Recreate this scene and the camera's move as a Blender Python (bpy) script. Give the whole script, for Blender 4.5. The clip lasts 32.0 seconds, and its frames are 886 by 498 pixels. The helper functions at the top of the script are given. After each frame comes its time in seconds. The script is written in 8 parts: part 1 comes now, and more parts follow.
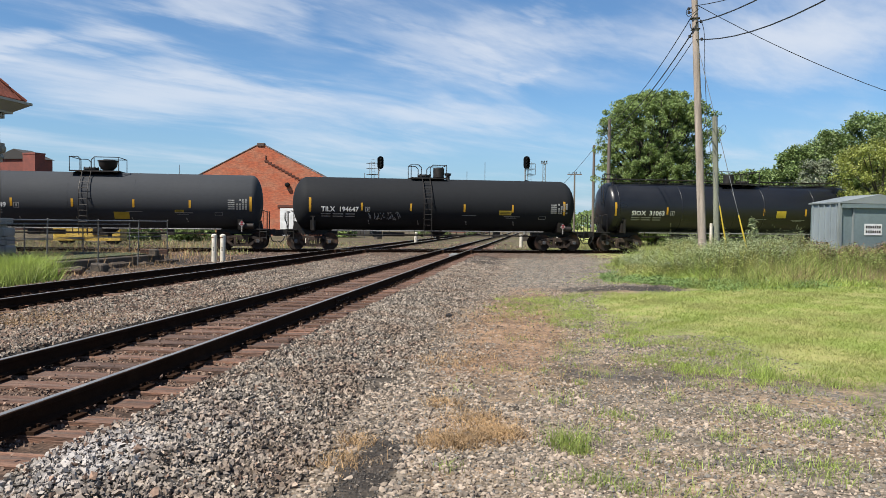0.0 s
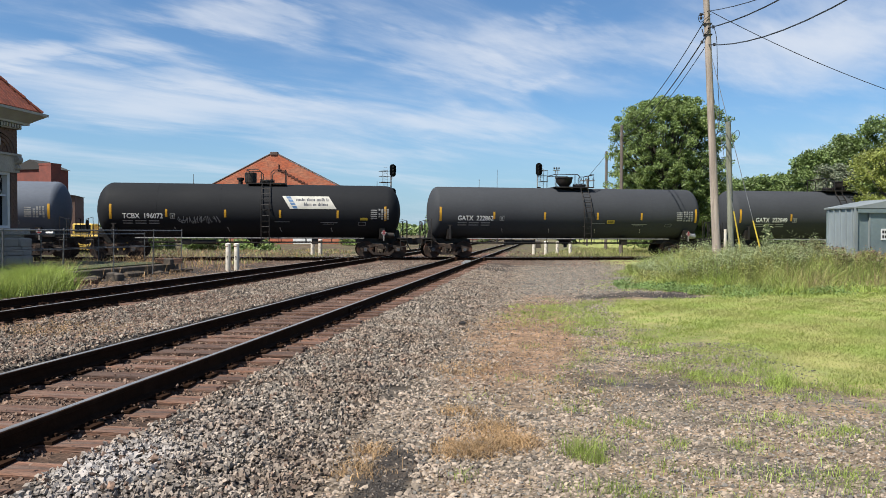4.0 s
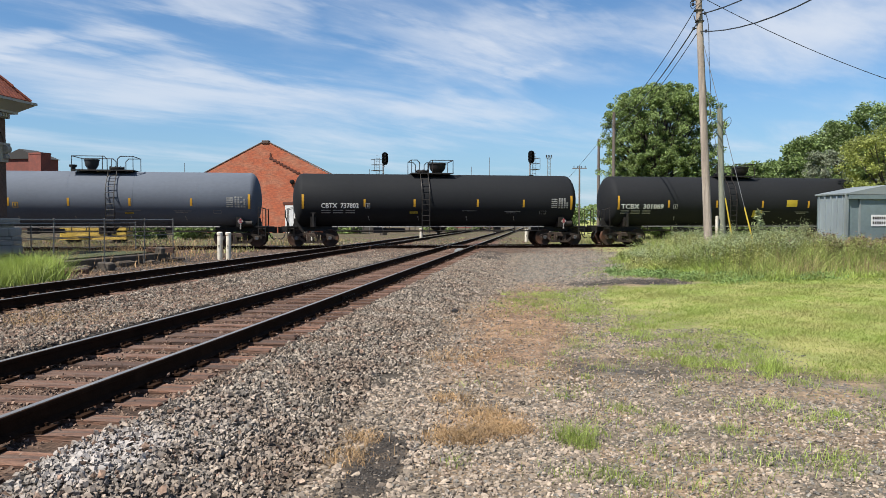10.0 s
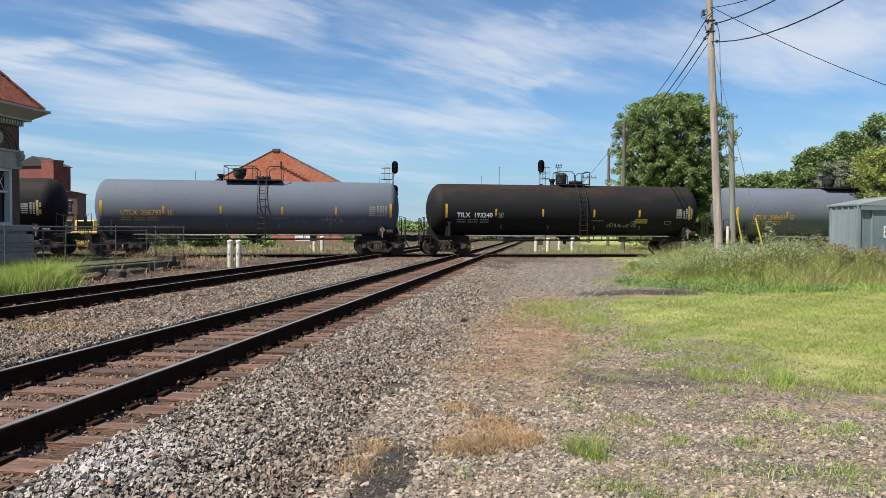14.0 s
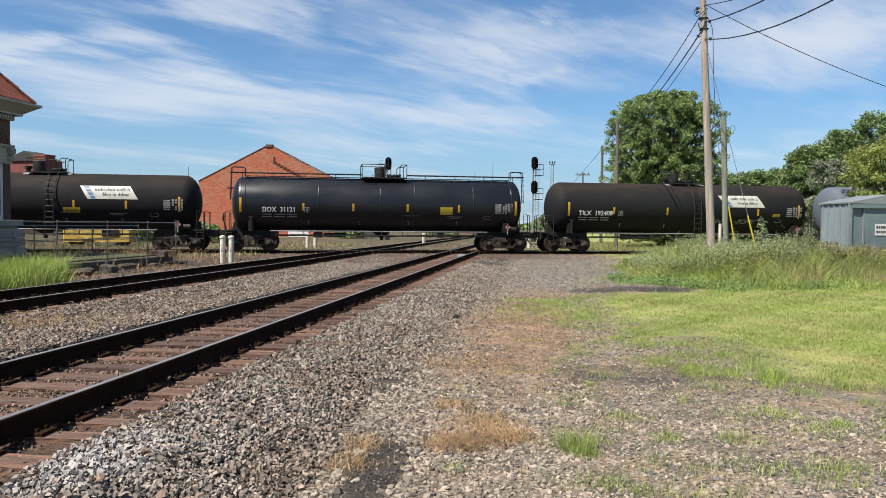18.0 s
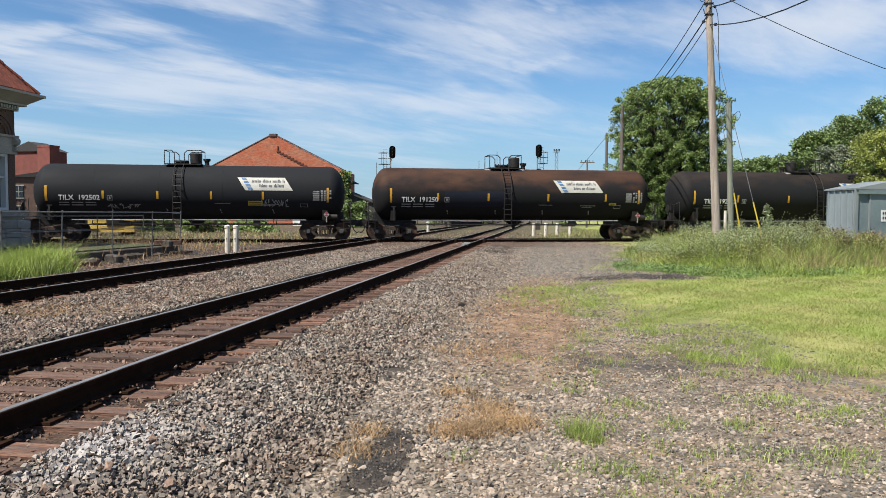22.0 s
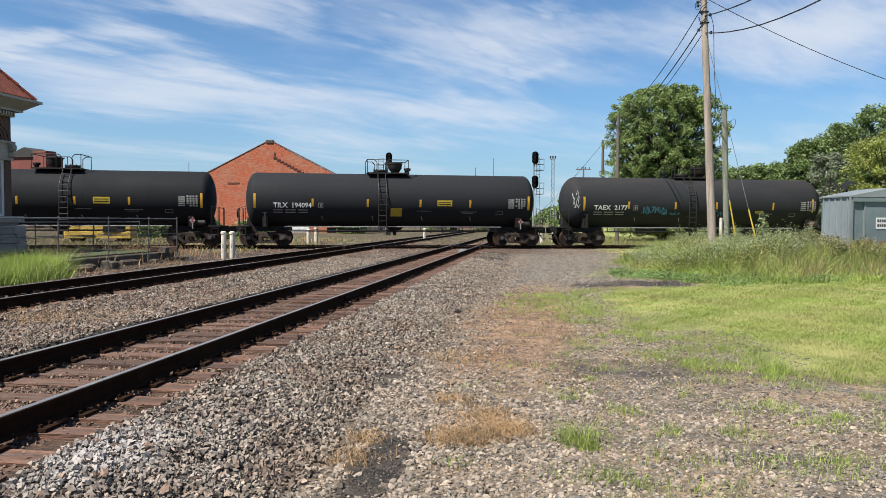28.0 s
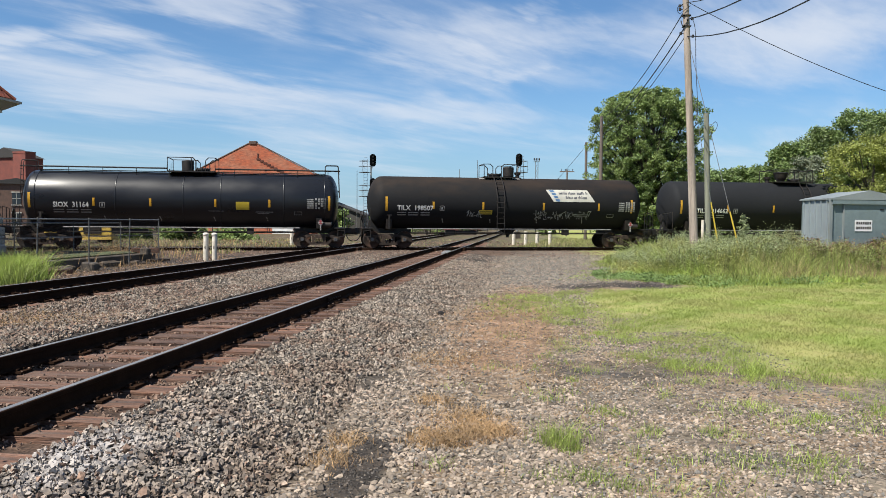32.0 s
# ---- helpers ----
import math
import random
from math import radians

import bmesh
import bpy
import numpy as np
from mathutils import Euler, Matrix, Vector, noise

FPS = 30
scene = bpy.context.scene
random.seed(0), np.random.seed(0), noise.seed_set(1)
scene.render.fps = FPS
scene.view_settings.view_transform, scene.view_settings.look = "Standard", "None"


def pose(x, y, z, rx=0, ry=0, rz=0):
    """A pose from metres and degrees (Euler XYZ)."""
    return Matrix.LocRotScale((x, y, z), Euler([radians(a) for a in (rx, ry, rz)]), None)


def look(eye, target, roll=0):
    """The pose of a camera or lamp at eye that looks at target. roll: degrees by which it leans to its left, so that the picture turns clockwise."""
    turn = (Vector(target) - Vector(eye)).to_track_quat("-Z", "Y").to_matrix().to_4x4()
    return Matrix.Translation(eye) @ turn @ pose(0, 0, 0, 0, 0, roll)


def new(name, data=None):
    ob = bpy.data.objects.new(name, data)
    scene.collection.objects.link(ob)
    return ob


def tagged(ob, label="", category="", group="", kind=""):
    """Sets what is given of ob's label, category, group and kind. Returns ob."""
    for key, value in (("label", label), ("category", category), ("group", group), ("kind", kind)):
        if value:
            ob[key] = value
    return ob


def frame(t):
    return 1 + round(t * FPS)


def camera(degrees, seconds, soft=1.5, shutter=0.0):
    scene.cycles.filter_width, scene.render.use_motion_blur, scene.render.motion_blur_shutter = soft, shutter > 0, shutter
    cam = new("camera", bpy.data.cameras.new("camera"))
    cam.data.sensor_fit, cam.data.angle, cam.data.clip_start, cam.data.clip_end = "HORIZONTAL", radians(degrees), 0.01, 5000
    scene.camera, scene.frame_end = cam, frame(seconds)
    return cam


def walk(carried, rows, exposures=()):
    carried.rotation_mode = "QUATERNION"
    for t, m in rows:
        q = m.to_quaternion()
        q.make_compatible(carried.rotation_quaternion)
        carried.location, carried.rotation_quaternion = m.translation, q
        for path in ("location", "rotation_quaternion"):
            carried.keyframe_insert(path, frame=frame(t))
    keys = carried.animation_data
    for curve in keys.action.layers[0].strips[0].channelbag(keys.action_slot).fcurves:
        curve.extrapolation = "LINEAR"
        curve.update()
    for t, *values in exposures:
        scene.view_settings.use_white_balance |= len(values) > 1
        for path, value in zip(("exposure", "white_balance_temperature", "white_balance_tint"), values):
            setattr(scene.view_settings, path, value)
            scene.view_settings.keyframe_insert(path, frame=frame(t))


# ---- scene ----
cam = camera(60.0, 32.0, soft=0.4)
PATH = [
    (0, (0.346, -1.633, 1.693), (0.098, 0.35, 1.629), 0.6),
    (0.5, (0.344, -1.636, 1.699), (0.091, 0.347, 1.633), 0.4),
    (1, (0.342, -1.635, 1.702), (0.082, 0.347, 1.644), 0.3),
    (1.5, (0.339, -1.63, 1.7), (0.075, 0.352, 1.648), 0.2),
    (2, (0.341, -1.635, 1.7), (0.071, 0.346, 1.648), 0.2),
    (2.5, (0.339, -1.638, 1.7), (0.065, 0.342, 1.648), 0.2),
    (3, (0.34, -1.637, 1.703), (0.061, 0.343, 1.653), 0.1),
    (3.5, (0.338, -1.642, 1.705), (0.056, 0.338, 1.66), 0.3),
    (5.5, (0.346, -1.636, 1.704), (0.071, 0.344, 1.657), -0.1),
    (6, (0.349, -1.632, 1.705), (0.074, 0.348, 1.659), -0.1),
    (6.5, (0.347, -1.633, 1.703), (0.07, 0.347, 1.657), -0.2),
    (7, (0.35, -1.636, 1.704), (0.083, 0.345, 1.656), -0.2),
    (7.5, (0.35, -1.636, 1.702), (0.1, 0.348, 1.648), -0.1),
    (8, (0.351, -1.632, 1.7), (0.102, 0.352, 1.642), -0.1),
    (8.5, (0.355, -1.633, 1.698), (0.104, 0.35, 1.633), -0.1),
    (9, (0.353, -1.632, 1.701), (0.099, 0.35, 1.633), -0.1),
    (9.5, (0.351, -1.635, 1.7), (0.094, 0.347, 1.629), -0.0),
    (10, (0.351, -1.629, 1.695), (0.089, 0.352, 1.619), -0.0),
    (10.5, (0.354, -1.629, 1.697), (0.094, 0.353, 1.621), -0.0),
    (11, (0.353, -1.63, 1.698), (0.095, 0.352, 1.625), 0.1),
    (11.5, (0.352, -1.631, 1.702), (0.089, 0.35, 1.633), 0.2),
    (12, (0.339, -1.635, 1.706), (0.061, 0.345, 1.654), 0.2),
    (12.5, (0.337, -1.632, 1.704), (0.042, 0.346, 1.658), 0.1),
    (13, (0.34, -1.628, 1.704), (0.044, 0.35, 1.654), 0.1),
    (13.5, (0.343, -1.625, 1.7), (0.051, 0.353, 1.647), 0.1),
    (14, (0.341, -1.626, 1.701), (0.055, 0.353, 1.648), 0.3),
    (14.5, (0.344, -1.627, 1.702), (0.06, 0.352, 1.648), 0.3),
    (16.5, (0.347, -1.629, 1.7), (0.065, 0.35, 1.633), 0.0),
    (17, (0.344, -1.626, 1.699), (0.065, 0.353, 1.636), 0.0),
    (17.5, (0.353, -1.622, 1.696), (0.083, 0.359, 1.637), 0.3),
    (18, (0.354, -1.616, 1.697), (0.085, 0.365, 1.635), 0.5),
    (18.5, (0.355, -1.614, 1.694), (0.08, 0.365, 1.625), 0.5),
    (19, (0.354, -1.611, 1.691), (0.076, 0.368, 1.61), 0.3),
    (19.5, (0.354, -1.615, 1.689), (0.085, 0.364, 1.594), 0.3),
    (20, (0.354, -1.618, 1.689), (0.091, 0.362, 1.584), 0.0),
    (20.5, (0.354, -1.616, 1.694), (0.088, 0.364, 1.598), -0.1),
    (21, (0.352, -1.608, 1.694), (0.078, 0.371, 1.604), -0.1),
    (21.5, (0.35, -1.605, 1.693), (0.07, 0.373, 1.602), -0.0),
    (22, (0.347, -1.608, 1.692), (0.067, 0.37, 1.6), 0.2),
    (22.5, (0.346, -1.614, 1.694), (0.067, 0.364, 1.599), 0.3),
    (23, (0.344, -1.615, 1.694), (0.062, 0.363, 1.604), 0.3),
    (23.5, (0.348, -1.62, 1.699), (0.064, 0.358, 1.611), 0.2),
    (24, (0.349, -1.623, 1.697), (0.067, 0.355, 1.61), 0.3),
    (24.5, (0.348, -1.624, 1.698), (0.07, 0.355, 1.613), 0.4),
    (25, (0.349, -1.621, 1.696), (0.073, 0.358, 1.612), 0.4),
    (25.5, (0.351, -1.627, 1.698), (0.075, 0.352, 1.612), 0.4),
    (27.5, (0.352, -1.63, 1.696), (0.075, 0.349, 1.621), 0.4),
    (28, (0.353, -1.629, 1.698), (0.082, 0.351, 1.623), 0.3),
    (28.5, (0.354, -1.627, 1.694), (0.091, 0.355, 1.619), 0.3),
    (29, (0.354, -1.628, 1.695), (0.093, 0.353, 1.616), 0.3),
    (29.5, (0.353, -1.628, 1.695), (0.096, 0.354, 1.621), 0.5),
    (30, (0.363, -1.626, 1.694), (0.129, 0.36, 1.642), 0.6),
    (30.5, (0.367, -1.621, 1.695), (0.147, 0.367, 1.651), 0.6),
    (31, (0.362, -1.618, 1.695), (0.14, 0.369, 1.647), 0.5),
    (31.5, (0.366, -1.615, 1.695), (0.135, 0.371, 1.641), 0.3),
    (32, (0.368, -1.619, 1.692), (0.138, 0.367, 1.622), 0.4),
]
walk(cam, [(t, look(eye, target, roll)) for t, eye, target, roll in PATH])


# ---- light ----
SUN_DIR = Vector((-0.38, -0.435, 0.816)).normalized()   # towards the sun
sun = new("sun", bpy.data.lights.new("sun", "SUN"))
sun.data.energy, sun.data.angle, sun.data.color = 5.0, radians(0.53), (1.0, 0.95, 0.86)
sun.matrix_world = look(SUN_DIR * 200, (0, 0, 0))
world = bpy.data.worlds.new("sky")
scene.world = world
world.use_nodes = True


def build_sky():
    nt = world.node_tree
    nt.nodes.clear()
    N, L = nt.nodes.new, nt.links.new
    sky = N("ShaderNodeTexSky")
    sky.sky_type, sky.sun_disc = "NISHITA", False
    sky.sun_elevation = math.asin(SUN_DIR.z)
    sky.sun_rotation = math.atan2(SUN_DIR.x, SUN_DIR.y)
    sky.altitude, sky.air_density, sky.dust_density, sky.ozone_density = 200, 1.0, 0.25, 3.0
    tc = N("ShaderNodeTexCoord")
    sep = N("ShaderNodeSeparateXYZ")
    L(tc.outputs["Generated"], sep.inputs[0])

    def m(op, a, b=None):
        n = N("ShaderNodeMath")
        n.operation = op
        for i, v in enumerate((a, b)):
            if v is None:
                continue
            if isinstance(v, (int, float)):
                n.inputs[i].default_value = v
            else:
                L(v, n.inputs[i])
        return n.outputs[0]

    h = m("ADD", m("MAXIMUM", sep.outputs[2], 0.0), 0.10)
    comb = N("ShaderNodeCombineXYZ")
    L(m("DIVIDE", sep.outputs[0], h), comb.inputs[0])
    L(m("DIVIDE", sep.outputs[1], h), comb.inputs[1])
    turn = N("ShaderNodeMapping")
    turn.inputs["Rotation"].default_value = (0, 0, radians(CLOUD_TURN))
    L(comb.outputs[0], turn.inputs[0])
    rot = N("ShaderNodeMapping")
    rot.inputs["Location"].default_value = CLOUD_SHIFT
    rot.inputs["Scale"].default_value = (0.5, 1.15, 1)
    L(turn.outputs[0], rot.inputs[0])

    def noise_tex(scale, detail, rough, dist):
        n = N("ShaderNodeTexNoise")
        n.inputs["Scale"].default_value = scale
        n.inputs["Detail"].default_value = detail
        n.inputs["Roughness"].default_value = rough
        n.inputs["Distortion"].default_value = dist
        L(rot.outputs[0], n.inputs["Vector"])
        return n.outputs["Fac"]

    big, fine, wisp = noise_tex(0.8, 3, 0.5, 0.6), noise_tex(1.7, 7, 0.55, 0.8), noise_tex(7.0, 6, 0.6, 0.8)
    dens = m("ADD", m("ADD", m("MULTIPLY", big, 0.58), m("MULTIPLY", fine, 0.42)), m("MULTIPLY", m("SUBTRACT", wisp, 0.5), 0.10))
    # long streaks of cirrus, frayed by a warp of their coordinates
    warp = N("ShaderNodeTexNoise")
    warp.inputs["Scale"].default_value, warp.inputs["Detail"].default_value, warp.inputs["Roughness"].default_value = 2.4, 5, 0.6
    L(rot.outputs[0], warp.inputs["Vector"])
    shove = N("ShaderNodeVectorMath")
    shove.operation = "MULTIPLY_ADD"
    L(warp.outputs["Color"], shove.inputs[0])
    shove.inputs[1].default_value, shove.inputs[2].default_value = (1.1, 1.1, 0), (-0.55, -0.55, 0)
    bent = N("ShaderNodeVectorMath")
    bent.operation = "ADD"
    L(comb.outputs[0], bent.inputs[0])
    L(shove.outputs[0], bent.inputs[1])
    streaks = 0.0
    for cx, cy, turned, length, width, weight in CIRRUS:
        mp = N("ShaderNodeMapping")
        mp.vector_type = "TEXTURE"
        mp.inputs["Location"].default_value = (cx, cy, 0)
        mp.inputs["Rotation"].default_value = (0, 0, radians(turned))
        mp.inputs["Scale"].default_value = (length * 1.25, width * 1.35, 1)
        L(bent.outputs[0], mp.inputs[0])
        far = N("ShaderNodeVectorMath")
        far.operation = "LENGTH"
        L(mp.outputs[0], far.inputs[0])
        fade = N("ShaderNodeMapRange")
        fade.interpolation_type = "SMOOTHERSTEP"
        fade.inputs[1].default_value, fade.inputs[2].default_value, fade.inputs[3].default_value, fade.inputs[4].default_value = 0.0, 1.25, weight, 0.0
        L(far.outputs["Value"], fade.inputs[0])
        streaks = m("MAXIMUM", fade.outputs[0], streaks)
    dens = m("ADD", m("MULTIPLY", dens, 0.85), m("MULTIPLY", streaks, 0.145))
    ramp = N("ShaderNodeMapRange")
    ramp.interpolation_type = "SMOOTHSTEP"
    ramp.inputs["From Min"].default_value, ramp.inputs["From Max"].default_value = 0.366, 0.638
    ramp.inputs["To Min"].default_value, ramp.inputs["To Max"].default_value = 0.0, 0.80
    L(dens, ramp.inputs["Value"])
    # thin haze near the horizon
    haze = N("ShaderNodeMapRange")
    haze.inputs["From Min"].default_value, haze.inputs["From Max"].default_value = 0.0, 0.16
    haze.inputs["To Min"].default_value, haze.inputs["To Max"].default_value = 0.75, 0.0
    L(sep.outputs[2], haze.inputs["Value"])
    deep = N("ShaderNodeMix")
    deep.data_type, deep.blend_type = "RGBA", "MULTIPLY"
    deep.inputs["Factor"].default_value = 1.0
    L(sky.outputs[0], deep.inputs[6])
    deep.inputs[7].default_value = SKY_TINT
    low = N("ShaderNodeMix")
    low.data_type = "RGBA"
    L(haze.outputs[0], low.inputs["Factor"])
    L(deep.outputs[2], low.inputs[6])
    low.inputs[7].default_value = HAZE_BLUE
    mix = N("ShaderNodeMix")
    mix.data_type = "RGBA"
    # clouds thin out low over the horizon
    thin_out = N("ShaderNodeMapRange")
    thin_out.interpolation_type = "SMOOTHSTEP"
    thin_out.inputs["From Min"].default_value, thin_out.inputs["From Max"].default_value = 0.04, 0.24
    thin_out.inputs["To Min"].default_value, thin_out.inputs["To Max"].default_value = 0.68, 1.0
    L(sep.outputs[2], thin_out.inputs["Value"])
    L(m("MULTIPLY", ramp.outputs[0], thin_out.outputs[0]), mix.inputs["Factor"])
    L(low.outputs[2], mix.inputs[6])
    mix.inputs[7].default_value = CLOUD_WHITE
    bg = N("ShaderNodeBackground")
    bg.inputs["Strength"].default_value = SKY_STRENGTH
    L(mix.outputs[2], bg.inputs["Color"])
    out = N("ShaderNodeOutputWorld")
    L(bg.outputs[0], out.inputs[0])


# cirrus streaks: where, direction, half length and width on the cloud deck, weight
CIRRUS = ((-0.98, 2.57, 48, 0.36, 0.19, 1.0), (-0.55, 3.02, 58, 0.61, 0.17, 0.62), (-1.61, 2.73, 42, 0.30, 0.24, 1.0), (-1.40, 3.27, 74, 0.56, 0.23, 0.85),
          (-2.07, 3.62, 36, 0.63, 0.41, 0.8), (-2.0, 2.62, 51, 0.18, 0.21, 0.9), (0.04, 2.98, 22, 0.46, 0.20, 0.62), (0.52, 3.17, 25, 0.40, 0.27, 0.55),
          (1.09, 3.25, 34, 0.72, 0.48, 0.9), (-0.43, 4.16, 28, 0.76, 0.29, 0.6), (-1.30, 4.71, 58, 0.74, 0.34, 0.5), (0.04, 2.72, 35, 0.13, 0.11, 0.6),
          (-0.09, 3.49, 17, 0.13, 0.16, 0.6), (0.65, 4.62, 33, 0.87, 0.41, 0.4), (1.48, 4.10, 25, 0.62, 0.36, 0.4), (-0.92, 4.92, 16, 0.42, 0.26, 0.55))
SKY_TINT, HAZE_BLUE = (0.80, 1.03, 1.20, 1), (2.95, 4.55, 6.4, 1)
CLOUD_TURN, CLOUD_SHIFT, CLOUD_WHITE, SKY_STRENGTH = -52, (3.25, 1.75, 0), (7.5, 7.9, 8.6, 1), 0.0555
build_sky()
scene.view_settings.exposure = 0.93


# ---- materials ----
ALBEDO = 0.58      # scales the base colours below together


def material(name, base, rough=0.7, metal=0.0, dark=0.7, light=1.25, grain=8.0, fine=60.0, bump=0.15, bump_scale=40.0,
             tint=None, tint_amount=0.4, tint_scale=1.5, stretch=(1, 1, 1), island=0.0, objrand=0.0, spec=0.5, coat=0.0, world_space=False, depth=0.02, thin=0.0, paint=False, dust=(), rise=None):
    """A surface with a coarse and a fine variation of colour, a second colour in patches, and relief."""
    if not paint:
        base, tint = tuple(c * ALBEDO for c in base), tint and tuple(c * ALBEDO for c in tint)
    mt = bpy.data.materials.new(name)
    mt.use_nodes = True
    nt = mt.node_tree
    N, L = nt.nodes.new, nt.links.new
    b = nt.nodes["Principled BSDF"]
    b.inputs["Metallic"].default_value, b.inputs["Specular IOR Level"].default_value = metal, spec
    b.inputs["Coat Weight"].default_value = coat
    if world_space:
        geo = N("ShaderNodeNewGeometry")
        src = geo.outputs["Position"]
    else:
        src = N("ShaderNodeTexCoord").outputs["Object"]
    mp = N("ShaderNodeMapping")
    mp.inputs["Scale"].default_value = stretch
    L(src, mp.inputs[0])

    def tex(scale, detail=4):
        n = N("ShaderNodeTexNoise")
        n.inputs["Scale"].default_value, n.inputs["Detail"].default_value = scale, detail
        L(mp.outputs[0], n.inputs["Vector"])
        return n.outputs["Fac"]

    def rng(v, lo, hi, a=0.3, c=0.7):
        n = N("ShaderNodeMapRange")
        n.inputs[1].default_value, n.inputs[2].default_value, n.inputs[3].default_value, n.inputs[4].default_value = a, c, lo, hi
        L(v, n.inputs[0])
        return n.outputs[0]

    def mul(u, v):
        n = N("ShaderNodeMath")
        n.operation = "MULTIPLY"
        L(u, n.inputs[0])
        L(v, n.inputs[1])
        return n.outputs[0]

    g, f = tex(grain), tex(fine, 3)
    gain = mul(rng(g, dark, light), rng(f, dark ** 0.6, light ** 0.6))
    if island:
        n = N("ShaderNodeNewGeometry")
        gain = mul(gain, rng(n.outputs["Random Per Island"], 1 - island, 1 + island, 0, 1))
    if objrand:
        n = N("ShaderNodeObjectInfo")
        gain = mul(gain, rng(n.outputs["Random"], 1 - objrand, 1 + objrand, 0, 1))
    col = N("ShaderNodeMix")
    col.data_type = "RGBA"
    col.inputs[6].default_value = (*base, 1)
    col.inputs[7].default_value = (*(tint or base), 1)
    if tint and rise:
        # the second colour gathers above a height, in runs that reach down from it
        high = N("ShaderNodeSeparateXYZ")
        L(src, high.inputs[0])
        runs = N("ShaderNodeMath")
        runs.operation = "MULTIPLY_ADD"
        L(tex(tint_scale * 2, 6), runs.inputs[0])
        runs.inputs[1].default_value = 1.3
        L(high.outputs[2], runs.inputs[2])
        L(mul(rng(runs.outputs[0], 0, 1, rise[0] + 0.65, rise[1] + 0.65), rng(tex(tint_scale, 5), 0.3 * tint_amount, tint_amount, 0.38, 0.6)), col.inputs["Factor"])
    elif tint:
        L(rng(tex(tint_scale, 5), 0, tint_amount, 0.42, 0.62), col.inputs["Factor"])
    else:
        col.inputs["Factor"].default_value = 0
    sc = N("ShaderNodeVectorMath")
    sc.operation = "SCALE"
    L(col.outputs[2], sc.inputs[0])
    L(gain, sc.inputs["Scale"])
    surface = sc.outputs[0]
    # pale dust spilt on the ground: x, y, reach in x and y, thickness
    for dx, dy, rx, ry, amount in dust:
        place = N("ShaderNodeMapping")
        place.vector_type = "TEXTURE"
        place.inputs["Location"].default_value, place.inputs["Scale"].default_value = (dx, dy, 0.15), (rx, ry, 1)
        L(N("ShaderNodeNewGeometry").outputs["Position"], place.inputs[0])
        away = N("ShaderNodeVectorMath")
        away.operation = "LENGTH"
        L(place.outputs[0], away.inputs[0])
        grains = N("ShaderNodeTexNoise")
        grains.inputs["Scale"].default_value, grains.inputs["Detail"].default_value = 7.0, 6
        L(N("ShaderNodeNewGeometry").outputs["Position"], grains.inputs["Vector"])
        ragged = N("ShaderNodeMath")
        ragged.operation = "MULTIPLY_ADD"
        L(grains.outputs["Fac"], ragged.inputs[0])
        ragged.inputs[1].default_value = 1.6
        L(away.outputs["Value"], ragged.inputs[2])
        cover = N("ShaderNodeMix")
        cover.data_type = "RGBA"
        L(rng(ragged.outputs[0], amount, 0.0, 1.05, 1.95), cover.inputs["Factor"])
        L(surface, cover.inputs[6])
        cover.inputs[7].default_value = (0.34, 0.315, 0.30, 1)
        surface = cover.outputs[2]
    L(surface, b.inputs["Base Color"])
    L(rng(g, max(0.03, rough - 0.12), min(1, rough + 0.12)), b.inputs["Roughness"])
    if bump:
        bp = N("ShaderNodeBump")
        bp.inputs["Strength"].default_value, bp.inputs["Distance"].default_value = bump, depth
        L(tex(bump_scale, 4), bp.inputs["Height"])
        L(bp.outputs[0], b.inputs["Normal"])
    if thin:
        # light that passes through a leaf
        tr, ms = N("ShaderNodeBsdfTranslucent"), N("ShaderNodeMixShader")
        L(sc.outputs[0], tr.inputs["Color"])
        ms.inputs[0].default_value = thin
        L(b.outputs[0], ms.inputs[1])
        L(tr.outputs[0], ms.inputs[2])
        L(ms.outputs[0], nt.nodes["Material Output"].inputs["Surface"])
    return mt


RAIL_SIDE = material("rail_rust", (0.038, 0.020, 0.012), 0.95, 0.0, spec=0.04, bump=0.2, grain=6, tint=(0.045, 0.028, 0.02))
RAIL_HEAD = material("rail_worn_head", (0.52, 0.50, 0.47), 0.36, 0.6, dark=0.8, light=1.1, bump=0.03, stretch=(1, 0.1, 1))
TIE = material("tie_wood", (0.225, 0.108, 0.066), 0.9, dark=0.3, light=1.5, grain=3, fine=30, bump=0.6, bump_scale=12, stretch=(0.6, 6, 6), objrand=0.35, tint=(0.14, 0.095, 0.075), tint_amount=0.9, tint_scale=2.5)
STEEL_DARK = material("dark_steel", (0.022, 0.020, 0.019), 0.6, 0.3, grain=5, bump=0.1, tint=(0.05, 0.033, 0.024), tint_amount=0.5)
TRUCK_IRON = material("truck_iron", (0.040, 0.030, 0.024), 0.75, 0.0, spec=0.25, grain=6, bump=0.2, tint=(0.12, 0.080, 0.058), tint_amount=0.7, tint_scale=2.5, objrand=0.3)
WHEEL_STEEL = material("wheel_steel", (0.026, 0.019, 0.015), 0.7, 0.1, spec=0.3, grain=8, bump=0.1, tint=(0.13, 0.060, 0.034), tint_amount=0.7, objrand=0.4)
STRIPE = material("reflective_yellow", (0.72, 0.38, 0.02), 0.5, dark=0.85, light=1.1, grain=3, bump=0.02)
LETTER_WHITE = material("white_stencil", (0.95, 0.95, 0.93), 0.6, dark=0.88, light=1.1, grain=5, bump=0.02)
